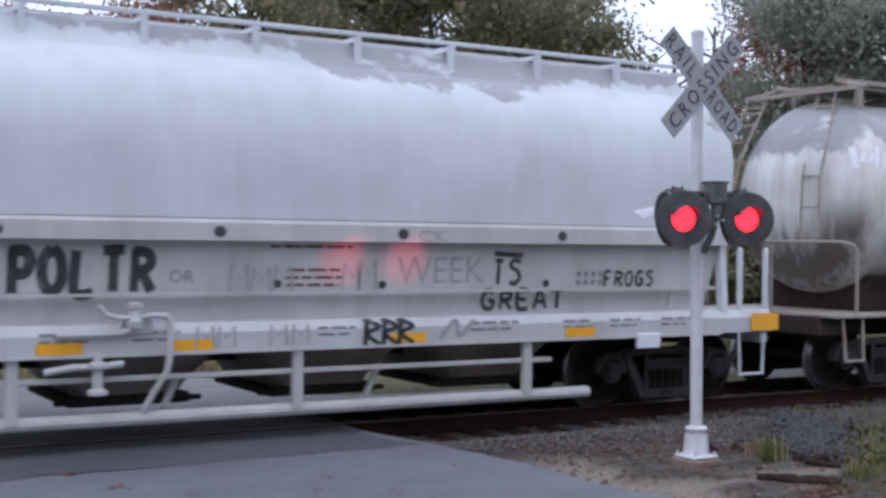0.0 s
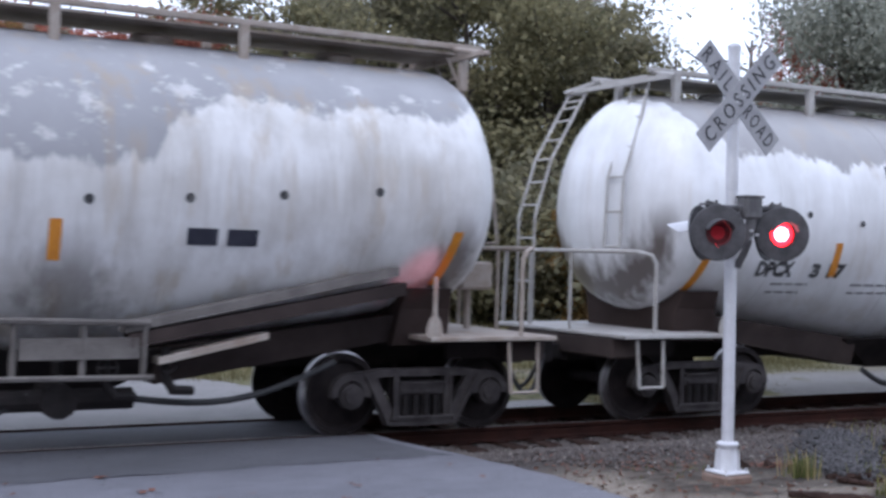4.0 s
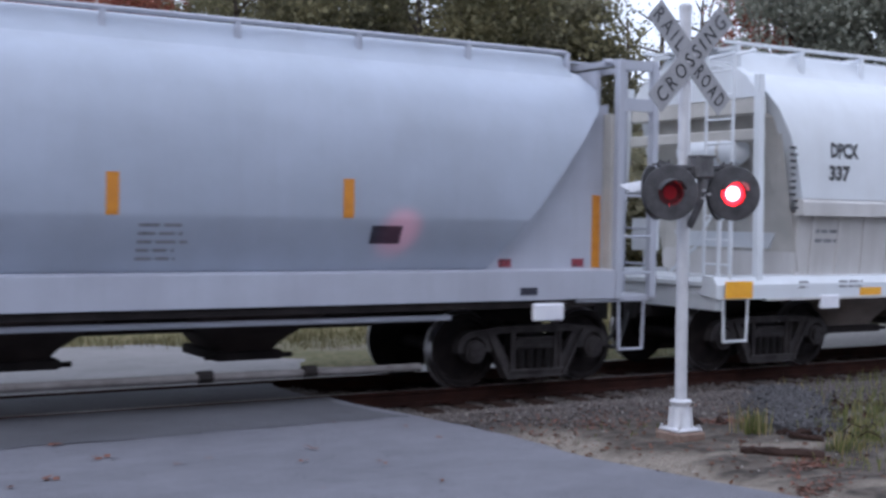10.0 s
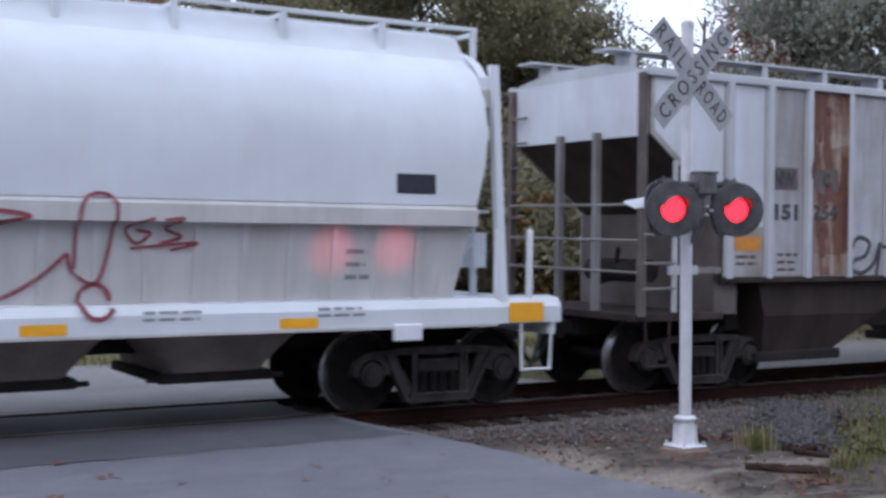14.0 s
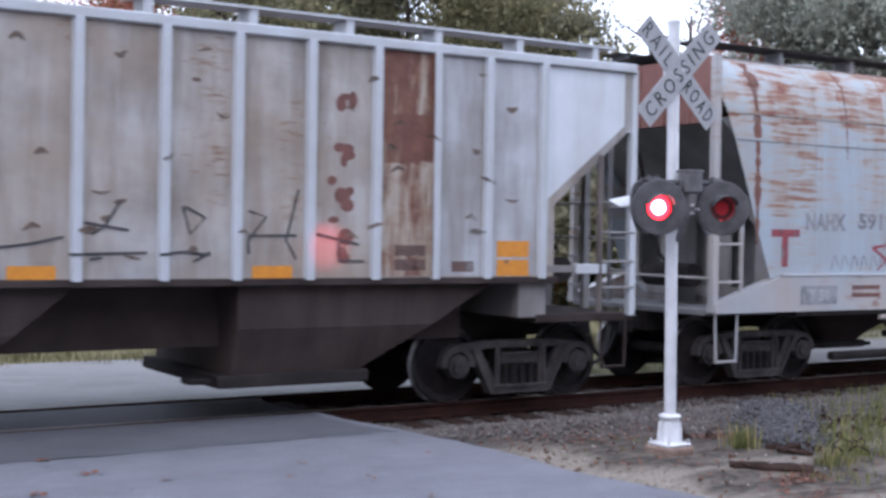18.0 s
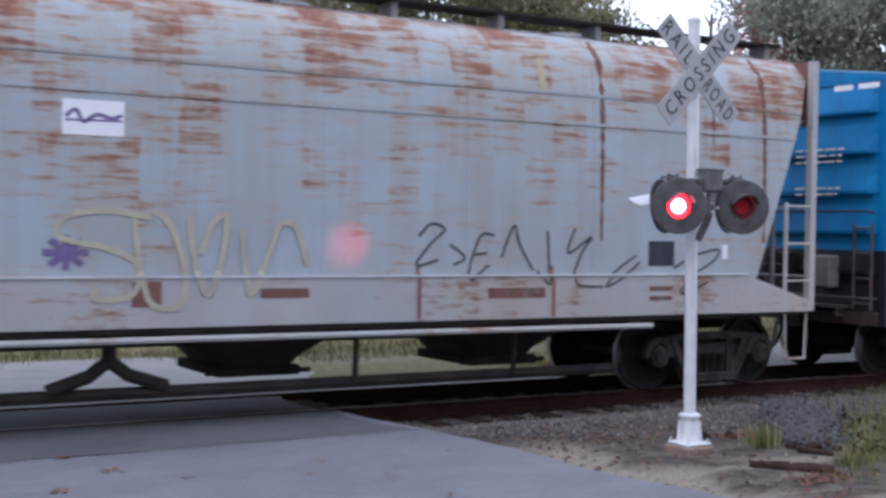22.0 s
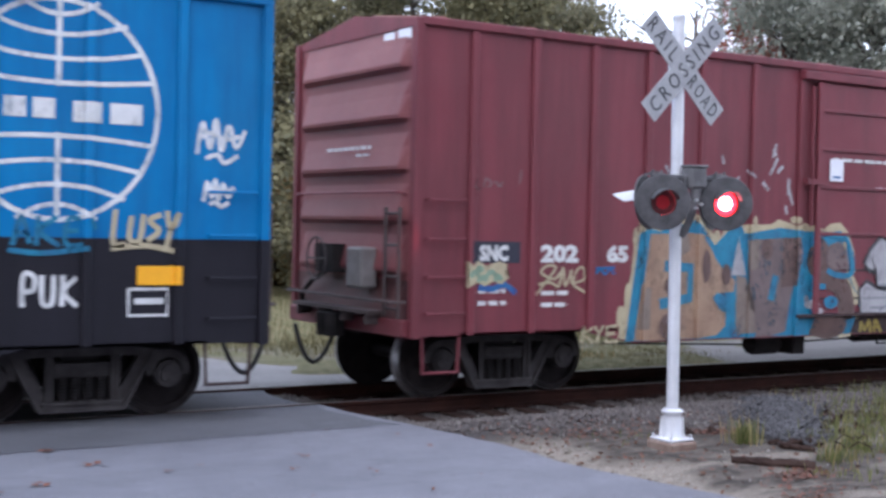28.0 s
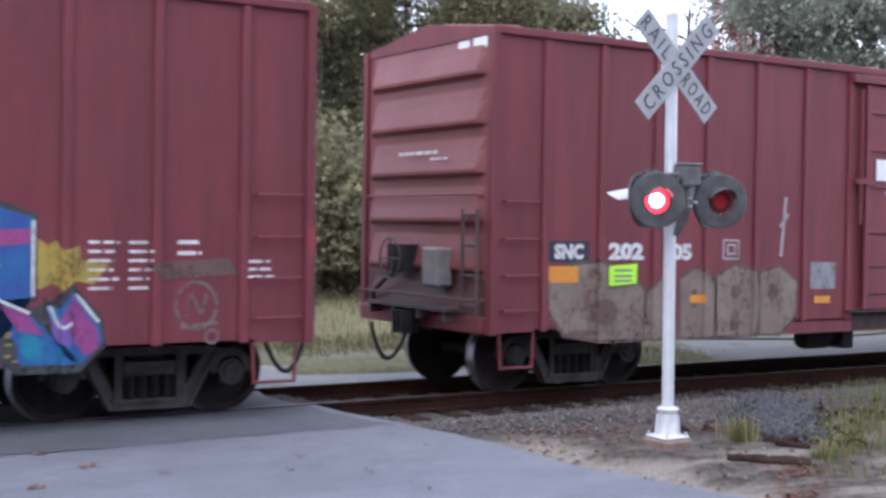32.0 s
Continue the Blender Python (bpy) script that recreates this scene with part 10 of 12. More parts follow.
def ribbed_hopper():
    rng = random.Random(61)
    half = 8.46
    car = rail_car("covered_hopper_car", 10.45, "weathered pale grey ribbed hopper car with open ends", "hopper car", (-7.04, 7.04), half)
    put = lambda bm, mat, lift=0.004, label="", name="lettering": skin(car, name, bm, mat, rib_side, lift, label, RIB_CUTS)
    out = [(-8.32, 3.35), (-7.05, 2.36), (-7.05, 1.50), (7.2, 1.50), (7.2, 2.40), (8.38, 3.38), (8.38, 4.12), (-8.32, 4.12)]
    for s in (-1, 1):
        bm = bmesh.new()
        prism(bm, out, "y", s * 1.46, s * 1.50)
        part("side_sheet", bm, P_RIBBED, car, "pale weathered side sheet with cut-away corners")
        part("top_chord", boxed(-8.4, 8.42, s * 1.50 - 0.06, s * 1.50 + 0.07, 4.06, 4.17, 0.012), P_RIBPOST, car)
        part("bottom_chord", boxed(-7.1, 7.25, s * 1.50 - 0.04, s * 1.50 + 0.075, 1.46, 1.54, 0.01), P_DARKBROWN, car)
    bm = bmesh.new()
    prism(bm, [(-0.06, 0.0), (-0.045, -0.07), (0.045, -0.07), (0.06, 0.0)], "z", 1.52, 4.08)
    me = mesh_of("side_post", bm, P_RIBPOST)
    for i, p in enumerate(RIBS):
        hang("side_post", me, car, at=pose(p, -1.501, 0))
        hang("side_post", me, car, at=pose(p, 1.501, 0, 0, 0, 180))
    put(rect(bmesh.new(), 4.82, 5.45, 1.55, 4.05), P_RUSTBAY, 0.003, "rust-stained side panel", "rusty_panel")
    put(rect(bmesh.new(), -5.49, -4.81, 1.55, 4.05), P_RUSTBAY, 0.003, "rust-stained side panel", "rusty_panel")
    bm = bmesh.new()
    for i in range(16):
        z = rng.uniform(1.7, 3.5)
        fill(bm, oval(4.35 + rng.gauss(0, 0.08), z, rng.uniform(0.03, 0.12), rng.uniform(0.03, 0.10), 8))
    for i in range(10):
        fill(bm, oval(-5.2 + rng.gauss(0, 0.12), rng.uniform(1.7, 3.9), rng.uniform(0.03, 0.10), rng.uniform(0.05, 0.2), 8))
    put(bm, P_PRIMER, 0.006, "flaking rust patches", "rust_patch")
    bm = bmesh.new()
    for i in range(60):
        x, z = rng.uniform(-3.9, 6.9), rng.uniform(1.7, 3.9)
        w = rng.uniform(0.03, 0.10)
        brush(bm, [(x - w, z + rng.uniform(-0.03, 0.03)), (x, z + rng.uniform(-0.04, 0.04)), (x + w, z + rng.uniform(-0.03, 0.03))], rng.uniform(0.03, 0.08), taper=0.7)
    put(bm, P_SMUDGE, 0.0075, "dark smudges of grime and rust", "rust_patch")
    for s in (-1, 1):
        put(fill(bmesh.new(), [(s * 8.26, 3.40), (s * 7.09, 2.46), (s * 7.09, 4.05), (s * 8.26, 4.05)]), P_CORNER, 0.003, "cleaner pale corner sheet", "corner_sheet")
    put(rect(bmesh.new(), -6.92, -6.36, 2.2, 4.05), P_CORNER, 0.003, "cleaner pale side sheet", "corner_sheet")
    for xa, xb in ((-6.2, -5.63), (-4.67, -4.03), (5.6, 6.14), (6.30, 6.92)):
        put(rect(bmesh.new(), xa, xb, 1.56, 4.05), P_BAYPALE, 0.0025, "pale side sheet with brown runs", "side_panel")
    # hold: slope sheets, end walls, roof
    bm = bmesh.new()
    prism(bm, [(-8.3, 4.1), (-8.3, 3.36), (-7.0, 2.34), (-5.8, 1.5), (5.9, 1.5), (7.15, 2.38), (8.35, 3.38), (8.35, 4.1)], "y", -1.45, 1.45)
    part("hold", bm, P_HOLD, car, "dark brown sloping hold ends")
    for s in (-1, 1):
        part("end_fascia", boxed(s * 8.36 - 0.02, s * 8.36 + 0.02, -1.48, 1.48, 3.32, 4.14), P_CORNER, car, "white upper end sheet")
        bm = bmesh.new()
        prism(bm, [(-1.48, 4.14), (1.48, 4.14), (0.6, 4.30), (-0.6, 4.30)], "x", s * 8.30, s * 8.38)
        part("end_gable", bm, P_RIBPOST, car)
        part("end_bulkhead", boxed(min(s * 6.75, s * 7.15), max(s * 6.75, s * 7.15), -1.42, 1.42, 1.05, 2.36), P_DUSTY if s < 0 else P_RIBPOST_DULL, car, "grimy bulkhead over the truck")
        for y in (-1.47, -0.55, 0.25, 1.40):
            bm = bmesh.new()
            z_top = 4.1 if abs(y) > 1.3 else 3.4
            bx(bm, s * 8.42 - 0.045, s * 8.42 + 0.045, y - 0.045, y + 0.045, 1.05, z_top)
            part("end_post", bm, (P_RIBPOST if s > 0 else P_DUSTY) if y < -1 else P_RIBPOST_DULL if y < 1 else P_DUSTY, car, "steel end post")
        bm = bmesh.new()
        rod(bm, (s * 7.9, -1.50, 1.1), (s * 7.9, -1.50, 3.02), 0.04, 6)
        part("ladder_stile", bm, P_DUSTY if s > 0 else P_RIBPOST, car, "grimy brown ladder stile" if s > 0 else "pale ladder stile")
        rung_bars(car, min(s * 7.9, s * 8.42), max(s * 7.9, s * 8.42), -1.52, (1.40, 1.72, 2.08, 2.45), P_RIBPOST_DULL, "rung")
        part("side_brace", boxed(min(s * 7.1, s * 7.52), max(s * 7.1, s * 7.52), -1.51, -1.46, 1.59, 1.67), P_RIBPOST_DULL, car)
        part("side_brace", boxed(min(s * 7.52, s * 8.0), max(s * 7.52, s * 8.0), -1.53, -1.47, 1.57, 1.69, 0.008), P_RIBPOST, car, "clean white brace plate")
        bm = bmesh.new()
        for z in (1.6, 2.0, 2.45):
            rod(bm, (s * 8.46, -1.45, z), (s * 8.46, 1.4, z + 0.02), 0.018, 6)
        part("end_grab_rail", bm, P_RIBPOST_DULL, car)
        for i in range(5):
            bm = bmesh.new()
            rod(bm, (s * 8.46, 1.0, 2.3 + 0.35 * i), (s * 8.46, 1.42, 2.3 + 0.35 * i), 0.017, 6)
            part("rung", bm, P_DUSTY, car)
        part("end_platform", boxed(min(s * 7.0, s * 8.5), max(s * 7.0, s * 8.5), -1.45, 1.45, 0.98, 1.08, 0.01), P_DARKBROWN, car, "dark brown end platform")
        stirrup(car, s * 8.15 - 0.2, s * 8.15 + 0.2, -1.48, 0.42, 1.0, P_DARKBROWN)
        bm = bmesh.new()
        pipe(bm, [(s * 8.0, -0.5, 1.9), (s * 7.8, -0.2, 1.5), (s * 7.6, 0.4, 1.4), (s * 7.3, 0.8, 1.4)], 0.035, 6)
        rod(bm, (s * 7.8, -0.9, 1.6), (s * 7.8, 0.3, 1.6), 0.16, 12)
        part("brake_cylinder", bm, M_UNDER, car, "dark brake cylinder and pipes")
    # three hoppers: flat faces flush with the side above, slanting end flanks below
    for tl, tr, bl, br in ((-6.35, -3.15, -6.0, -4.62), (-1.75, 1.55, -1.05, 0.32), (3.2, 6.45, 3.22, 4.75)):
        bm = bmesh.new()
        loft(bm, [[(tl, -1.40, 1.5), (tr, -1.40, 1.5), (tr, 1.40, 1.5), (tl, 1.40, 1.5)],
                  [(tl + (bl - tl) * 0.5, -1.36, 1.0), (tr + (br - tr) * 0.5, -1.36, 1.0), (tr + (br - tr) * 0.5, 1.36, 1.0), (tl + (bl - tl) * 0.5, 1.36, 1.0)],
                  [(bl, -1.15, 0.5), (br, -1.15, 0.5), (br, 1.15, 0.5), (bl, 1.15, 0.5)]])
        ch = part("hopper_chute", bm, P_CHUTEDARK, car, "dark brown sloping hopper chute")
        part("outlet_gate", boxed(bl - 0.16, br + 0.12, -1.2, 1.2, 0.36, 0.50, 0.02), M_UNDER, ch, "dark outlet gate frame")
        part("gate_rack", boxed(bl - 0.42, bl - 0.1, -1.05, -0.8, 0.40, 0.46, 0.01), M_UNDER, ch)
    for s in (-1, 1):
        part("lower_side_sill", boxed(-6.4, 6.3, min(s * 0.75, s * 0.85), max(s * 0.75, s * 0.85), 0.78, 1.5), P_DARKBROWN, car, "dark brown deep sill between the hoppers")
    bm = bmesh.new()
    prism(bm, [(-1.5, 4.12), (-0.7, 4.26), (0.7, 4.26), (1.5, 4.12)], "x", -8.35, 8.38)
    part("roof", bm, P_DUSTY, car, "dusty roof")
    for s in (-1, 1):
        part("running_board", boxed(-8.6, 8.5, s * 0.85 - 0.18, s * 0.85 + 0.18, 4.42, 4.45), P_RIBPOST, car, "steel roof walkway")
        me = mesh_of("board_bracket", boxed(-0.05, 0.05, -0.16, 0.16, 4.2, 4.42), P_RIBPOST)
        for i in range(15):
            hang("board_bracket", me, car, at=pose(-8.2 + 1.17 * i, s * 0.85, 0))
    put(fill(bmesh.new(), [(-0.3, 1.96), (0.52, 1.92), (0.52, 2.28), (-0.3, 2.26)]), P_PAPER, 0.008, "white painted-over patch", "patch_panel")
    for x in (-5.97, -5.18):
        put(rect(bmesh.new(), x - 0.24, x + 0.24, 2.7, 3.0), P_DUSTY, 0.004, "grey-brown mark panel", "mark_panel")
    put(flat_text("NW", -5.98, 2.85, 0.20, 0.40, 0.012), P_BLACK, 0.009, "black reporting mark")
    put(flat_text("C", -5.18, 2.85, 0.20, 0.16, 0.012), P_BLACK, 0.009, "black reporting mark")
    put(flat_text("151", -5.94, 2.40, 0.22, 0.44, 0.012), P_BLACK, 0.005, "black car number")
    put(flat_text("254", -5.2, 2.41, 0.22, 0.52, 0.012), P_BLACK, 0.005, "black car number")
    for x, z in ((-6.64, 1.97), (1.05, 1.57), (3.53, 1.57), (6.6, 1.64), (6.6, 1.86)):
        put(rect(bmesh.new(), x - 0.23, x + 0.23, z - 0.09, z + 0.1), P_ORANGE, 0.005, "orange reflector sheet", "reflector")
    bm = bmesh.new()
    brush(bm, [(-4.7, 1.93), (-4.52, 2.07), (-4.3, 2), (-4.38, 1.82), (-4.6, 1.75), (-4.64, 1.62), (-4.42, 1.58), (-4.2, 1.72), (-4.07, 2), (-4.15, 1.54)], 0.065)
    brush(bm, [(-4.02, 1.93), (-3.79, 2.04), (-3.64, 1.83), (-3.73, 1.54), (-3.55, 1.83), (-3.32, 2.01), (-3.21, 1.76), (-3.25, 1.5)], 0.065)
    brush(bm, [(-3.07, 2.05), (-3.21, 1.83), (-2.97, 1.68), (-2.62, 1.76), (-2.37, 1.98), (-2.48, 2.09), (-2.83, 2.05), (-2.92, 1.83), (-2.62, 1.61), (-2.26, 1.65), (-1.96, 1.87)], 0.065)
    brush(bm, [(-1.85, 1.84), (-1.75, 2.06), (-1.64, 1.91)], 0.065)
    brush(bm, [(-1.4, 2.06), (-1.23, 2.04), (-1.17, 1.96), (-1.22, 1.84), (-1.4, 1.82)], 0.07)
    brush(bm, [(-1.27, 2.24), (-1.17, 2.08), (-0.97, 1.94), (-0.81, 1.91)], 0.07)
    brush(bm, [(-0.75, 2.05), (-0.6, 2.16), (-0.42, 2.08), (-0.37, 1.91), (-0.52, 1.83), (-0.68, 1.89), (-0.75, 2.05)], 0.07)
    brush(bm, [(-0.43, 1.85), (-0.18, 1.72), (0.08, 1.75), (0.3, 1.9), (0.53, 1.92), (0.67, 1.75), (0.62, 1.55), (0.4, 1.51), (-0.09, 1.6), (-0.6, 1.72), (-0.93, 1.78), (-1.13, 1.74), (-1.1, 1.66)], 0.07)
    brush(bm, [(-0.97, 1.7), (-0.64, 1.58), (-1, 1.6)], 0.07)
    brush(bm, [(-0.27, 1.93), (-0.09, 1.87), (0.17, 1.92)], 0.07)
    brush(bm, [(-0.22, 1.91), (-0.18, 1.81)], 0.07)
    brush(bm, [(0.26, 1.75), (0.44, 1.66)], 0.07)
    brush(bm, [(0.39, 1.75), (0.31, 1.64)], 0.07)
    put(bm, P_BLACK, 0.010, "black looping tags along the lower side", "graffiti")
    bm = bmesh.new()
    brush(bm, [(1.54, 2.09), (1.99, 2.02)], 0.03, False)
    brush(bm, [(1.9, 2.3), (1.74, 2.05), (1.62, 1.98)], 0.03, False)
    brush(bm, [(1.4, 1.78), (2.18, 1.8)], 0.03, False)
    brush(bm, [(2.54, 2.27), (2.62, 1.99), (2.78, 2.16), (2.56, 2.27)], 0.03, False)
    brush(bm, [(2.28, 1.78), (2.55, 1.81), (2.84, 1.78)], 0.03, False)
    brush(bm, [(2.66, 1.71), (2.84, 1.81)], 0.03, False)
    brush(bm, [(3.25, 2.24), (3.45, 2.18), (3.25, 1.93), (3.26, 1.79)], 0.03, False)
    brush(bm, [(3.25, 1.98), (3.8, 1.99)], 0.03, False)
    brush(bm, [(3.82, 2.48), (3.68, 1.94), (3.8, 1.74)], 0.03, False)
    brush(bm, [(4.03, 2.01), (4.55, 1.9)], 0.03, False)
    brush(bm, [(4.3, 1.92), (4.31, 1.72), (4.61, 1.72)], 0.03, False)
    brush(bm, [(0.73, 1.84), (1.04, 1.88), (1.35, 1.95)], 0.03, False)
    brush(bm, [(1.6, 1.73), (1.72, 1.75)], 0.03, False)
    put(bm, P_BLACK, 0.010, "thin black stick-like tags", "graffiti")
    put(fill(bmesh.new(), [(-2.4, 1.55), (-2.35, 1.9), (-1.85, 1.88), (-1.9, 1.55)]), P_CYAN, 0.008, "cyan paint patch", "graffiti")
    bm = bmesh.new()
    dashes(bm, -6.85, -6.4, 1.82, 2, 0.04, 0.05, rng)
    dashes(bm, -6.1, -5.7, 1.85, 3, 0.04, 0.06, rng)
    rect(bm, 5.0, 5.4, 1.62, 1.74)
    rect(bm, 5.0, 5.4, 1.78, 1.9)
    rect(bm, 5.75, 6.05, 1.6, 1.72)
    put(bm, P_BROWN, 0.006, "small dark data panels")


ribbed_hopper()


# ---- rusted grey hopper ----
P_RUSTED = rust_paint("rust_streaked_grey_paint", (0.32, 0.37, 0.43), (0.30, 0.325, 0.35), (0.25, 0.12, 0.072), -0.03)
P_RUSTSILL = car_paint("rust_flecked_sill_paint", (0.34, 0.36, 0.40), (0.30, 0.31, 0.33), (0.26, 0.19, 0.15), streak=0.35, rough=0.5, rust=(0.25, 0.12, 0.07), rust_amount=0.11)
P_RUSTRED = plain("dark_red_rusty_paint", (0.15, 0.062, 0.052), (0.21, 0.105, 0.085), rough=0.7, scale=2)
P_RUSTRUN = plain("red_brown_rust_run", (0.19, 0.085, 0.062), (0.13, 0.055, 0.042), rough=0.8, scale=7, wear=0.6)
P_ENDPLATE = car_paint("streaked_white_bulkhead_paint", (0.36, 0.35, 0.36), (0.26, 0.245, 0.24), (0.12, 0.085, 0.07), streak=0.85, rough=0.6, low_dirt=0.4)


def pierced_plate(x):
    """A cross plate with three arched openings in a row."""
    bm = bmesh.new()
    for c in (-0.96, 0.0, 0.96):
        hole = [(c - 0.25, 1.36), (c, 1.30), (c + 0.25, 1.36), (c + 0.25, 1.75), (c + 0.25, 2.12), (c + 0.2, 2.26), (c, 2.36), (c - 0.2, 2.26), (c - 0.25, 2.12), (c - 0.25, 1.75)]
        rim = [(c - 0.48, 1.05), (c, 1.05), (c + 0.48, 1.05), (c + 0.48, 1.75), (c + 0.48, 2.12), (c + 0.48, 2.62), (c, 2.62), (c - 0.48, 2.62), (c - 0.48, 2.12), (c - 0.48, 1.75)]
        loops = [[bm.verts.new((xx, y, z)) for y, z in row] for xx, row in ((x - 0.025, rim), (x - 0.025, hole), (x + 0.025, hole), (x + 0.025, rim))]
        n = len(rim)
        for a, b in zip(loops, loops[1:]):
            for i in range(n):
                bm.faces.new((a[i], a[(i + 1) % n], b[(i + 1) % n], b[i]))
    bmesh.ops.remove_doubles(bm, verts=bm.verts[:], dist=0.001)
    bmesh.ops.recalc_face_normals(bm, faces=bm.faces[:])
    return bm


P_STEELEND = plain("streaked_grey_end_paint", (0.20, 0.20, 0.21), (0.11, 0.108, 0.11), rough=0.65, scale=1.5)
RUSTY = [(0.0, 4.56), (0.7, 4.54), (1.15, 4.42), (1.40, 4.15), (1.49, 3.75), (1.52, 3.35), (1.53, 2.6), (1.53, 1.5), (1.0, 1.2)]


def rusty_side(x, z):
    if z < 1.52:
        return -1.575
    return profile_side(RUSTY[:8])(x, z)


def rusty_hopper():
    rng = random.Random(71)
    half = 9.14
    car = rail_car("covered_hopper_car", 29.35, "pale grey covered hopper car streaked with orange rust", "hopper car", (-7.82, 7.75), half)
    put = lambda bm, mat, lift=0.005, label="", name="lettering": skin(car, name, bm, mat, rusty_side, lift, label, zstep=0.1)
    ends = lambda z: 8.08 + 1.05 * min(1.0, max(0.0, (z - 1.45) / 2.9))
    part("body", body_loft(RUSTY, ends, 16, False), P_RUSTED, car, "rust-streaked hopper body", True)
    for z in (3.35, 3.70):
        y = -rusty_side(0, z)
        e = ends(z)
        for s in (-1, 1):
            part("side_seam", boxed(-e, e, s * y - 0.012, s * y + 0.012, z - 0.018, z + 0.018), P_RUSTED, car)
    for x in [-7.2 + 1.8 * i for i in range(9)]:
        bm = bmesh.new()
        rings = []
        for y, z in RUSTY[1:8]:
            rings.append([(x - 0.03, -y - 0.006, z), (x + 0.03, -y - 0.006, z), (x + 0.03, -y + 0.02, z), (x - 0.03, -y + 0.02, z)])
        loft(bm, rings)
        part("weld_seam", bm, P_RUSTED, car)
    for s in (-1, 1):
        bm = bmesh.new()
        prism(bm, [(s * 9.12, 1.04), (s * 7.9, 1.04), (0, 1.04), (0, 1.53), (s * 7.9, 1.53), (s * 9.12, 1.16)], "y", -1.575, -1.40)
        part("side_sill", bm, P_RUSTSILL, car, "tapered grey side sill")
        bm = bmesh.new()
        prism(bm, [(s * 9.12, 1.04), (s * 7.9, 1.04), (0, 1.04), (0, 1.53), (s * 7.9, 1.53), (s * 9.12, 1.16)], "y", 1.40, 1.575)
        part("side_sill", bm, P_RUSTSILL, car, "tapered grey side sill")
        # thin pale strip added for the highlight on the sill's ridge
        part("sill_highlight", boxed(min(0.0, s * 7.9), max(0.0, s * 7.9), -1.592, -1.43, 1.532, 1.552), P_RIBPOST, car, "pale strip imitating the highlight along the sill top")
        part("sole_bar", boxed(min(0, s * 7.6), max(0, s * 7.6), -1.54, -1.42, 0.98, 1.04), M_UNDER, car)
        # recessed end: upper red fascia, grey bulkhead with holes, posts and ladders
        part("end_fascia", boxed(s * 9.10 - 0.02, s * 9.10 + 0.02, -1.42, 1.42, 3.55, 4.42), P_RUSTRED, car, "rusty red upper end sheet")
        for y in (-1.0, -0.5, 0.0, 0.5, 1.0):
            part("fascia_rib", boxed(s * 9.13 - 0.02, s * 9.13 + 0.02, y - 0.03, y + 0.03, 3.55, 4.42), P_RUSTRED, car)
        bm = bmesh.new()
        loft(bm, [[(s * 8.98, -1.46, 3.62), (s * 8.98, 1.46, 3.62), (s * 8.7, 1.46, 3.62), (s * 8.7, -1.46, 3.62)],
                  [(s * 7.95, -1.46, 2.60), (s * 7.95, 1.46, 2.60), (s * 7.8, 1.46, 2.60), (s * 7.8, -1.46, 2.60)]])
        bx(bm, s * 7.7 - 0.05, s * 7.7 + 0.05, -1.46, 1.46, 1.05, 2.62)
        part("end_slope_sheet", bm, P_STEELEND, car, "dark sloping end sheet")
        part("end_bulkhead", pierced_plate(s * 8.02), P_ENDPLATE, car, "pale end bulkhead with tall arched openings")
        part("end_web", boxed(s * 8.3 - 0.25, s * 8.3 + 0.25, -0.05, 0.05, 1.1, 3.0), P_STEELEND, car)
        for y in (-1.50, 1.46):
            bm = bmesh.new()
            bx(bm, s * 9.10 - 0.05, s * 9.10 + 0.05, y - 0.05, y + 0.05, 1.06, 4.42)
            part("corner_post", bm, P_RUSTSILL, car, "rusty corner post")
        for y in (-0.75, 0.55):
            bm = bmesh.new()
            rod(bm, (s * 9.16, y, 1.1), (s * 9.16, y, 4.4), 0.04, 6)
            part("end_post", bm, P_STEELEND, car)
        bm = bmesh.new()
        rod(bm, (s * 8.62, -1.52, 1.1), (s * 8.62, -1.52, 2.5), 0.032, 6)
        part("ladder_stile", bm, P_RUSTSILL, car)
        rung_bars(car, min(s * 8.62, s * 9.12), max(s * 8.62, s * 9.12), -1.54, (1.45, 1.95, 2.45), P_RUSTSILL, "rung")
        for i in range(7):
            bm = bmesh.new()
            rod(bm, (s * 9.17, 1.0, 1.3 + 0.42 * i), (s * 9.17, 1.45, 1.3 + 0.42 * i), 0.017, 6)
            part("rung", bm, P_STEELEND, car)
        for z in (1.5, 2.45):
            bm = bmesh.new()
            rod(bm, (s * 9.18, -1.5, z), (s * 9.18, 0.55, z), 0.018, 6)
            part("end_grab_rail", bm, P_RUSTSILL, car)
        part("end_platform", boxed(min(s * 7.8, s * 9.15), max(s * 7.8, s * 9.15), -1.4, 1.4, 1.0, 1.08, 0.01), P_STEELEND, car, "end platform")
        stirrup(car, s * 8.85 - 0.2, s * 8.85 + 0.2, -1.5, 0.40, 1.04, P_RUSTSILL)
        bm = bmesh.new()
        rod(bm, (s * 8.5, -0.5, 1.5), (s * 8.5, 0.45, 1.5), 0.17, 12)
        pipe(bm, [(s * 8.6, -0.4, 1.4), (s * 8.8, -0.1, 1.8), (s * 8.7, 0.3, 2.6), (s * 8.9, 0.3, 3.4)], 0.03, 6)
        part("brake_cylinder", bm, M_UNDER, car, "dark brake cylinder and pipes")
    for s in (-1, 1):
        part("running_board", boxed(-9.0, 9.0, s * 0.8 - 0.2, s * 0.8 + 0.2, 4.66, 4.69), M_UNDER, car, "dark roof walkway")
        me = mesh_of("board_bracket", boxed(-0.04, 0.04, -0.15, 0.15, 4.46, 4.66), P_STEELEND)
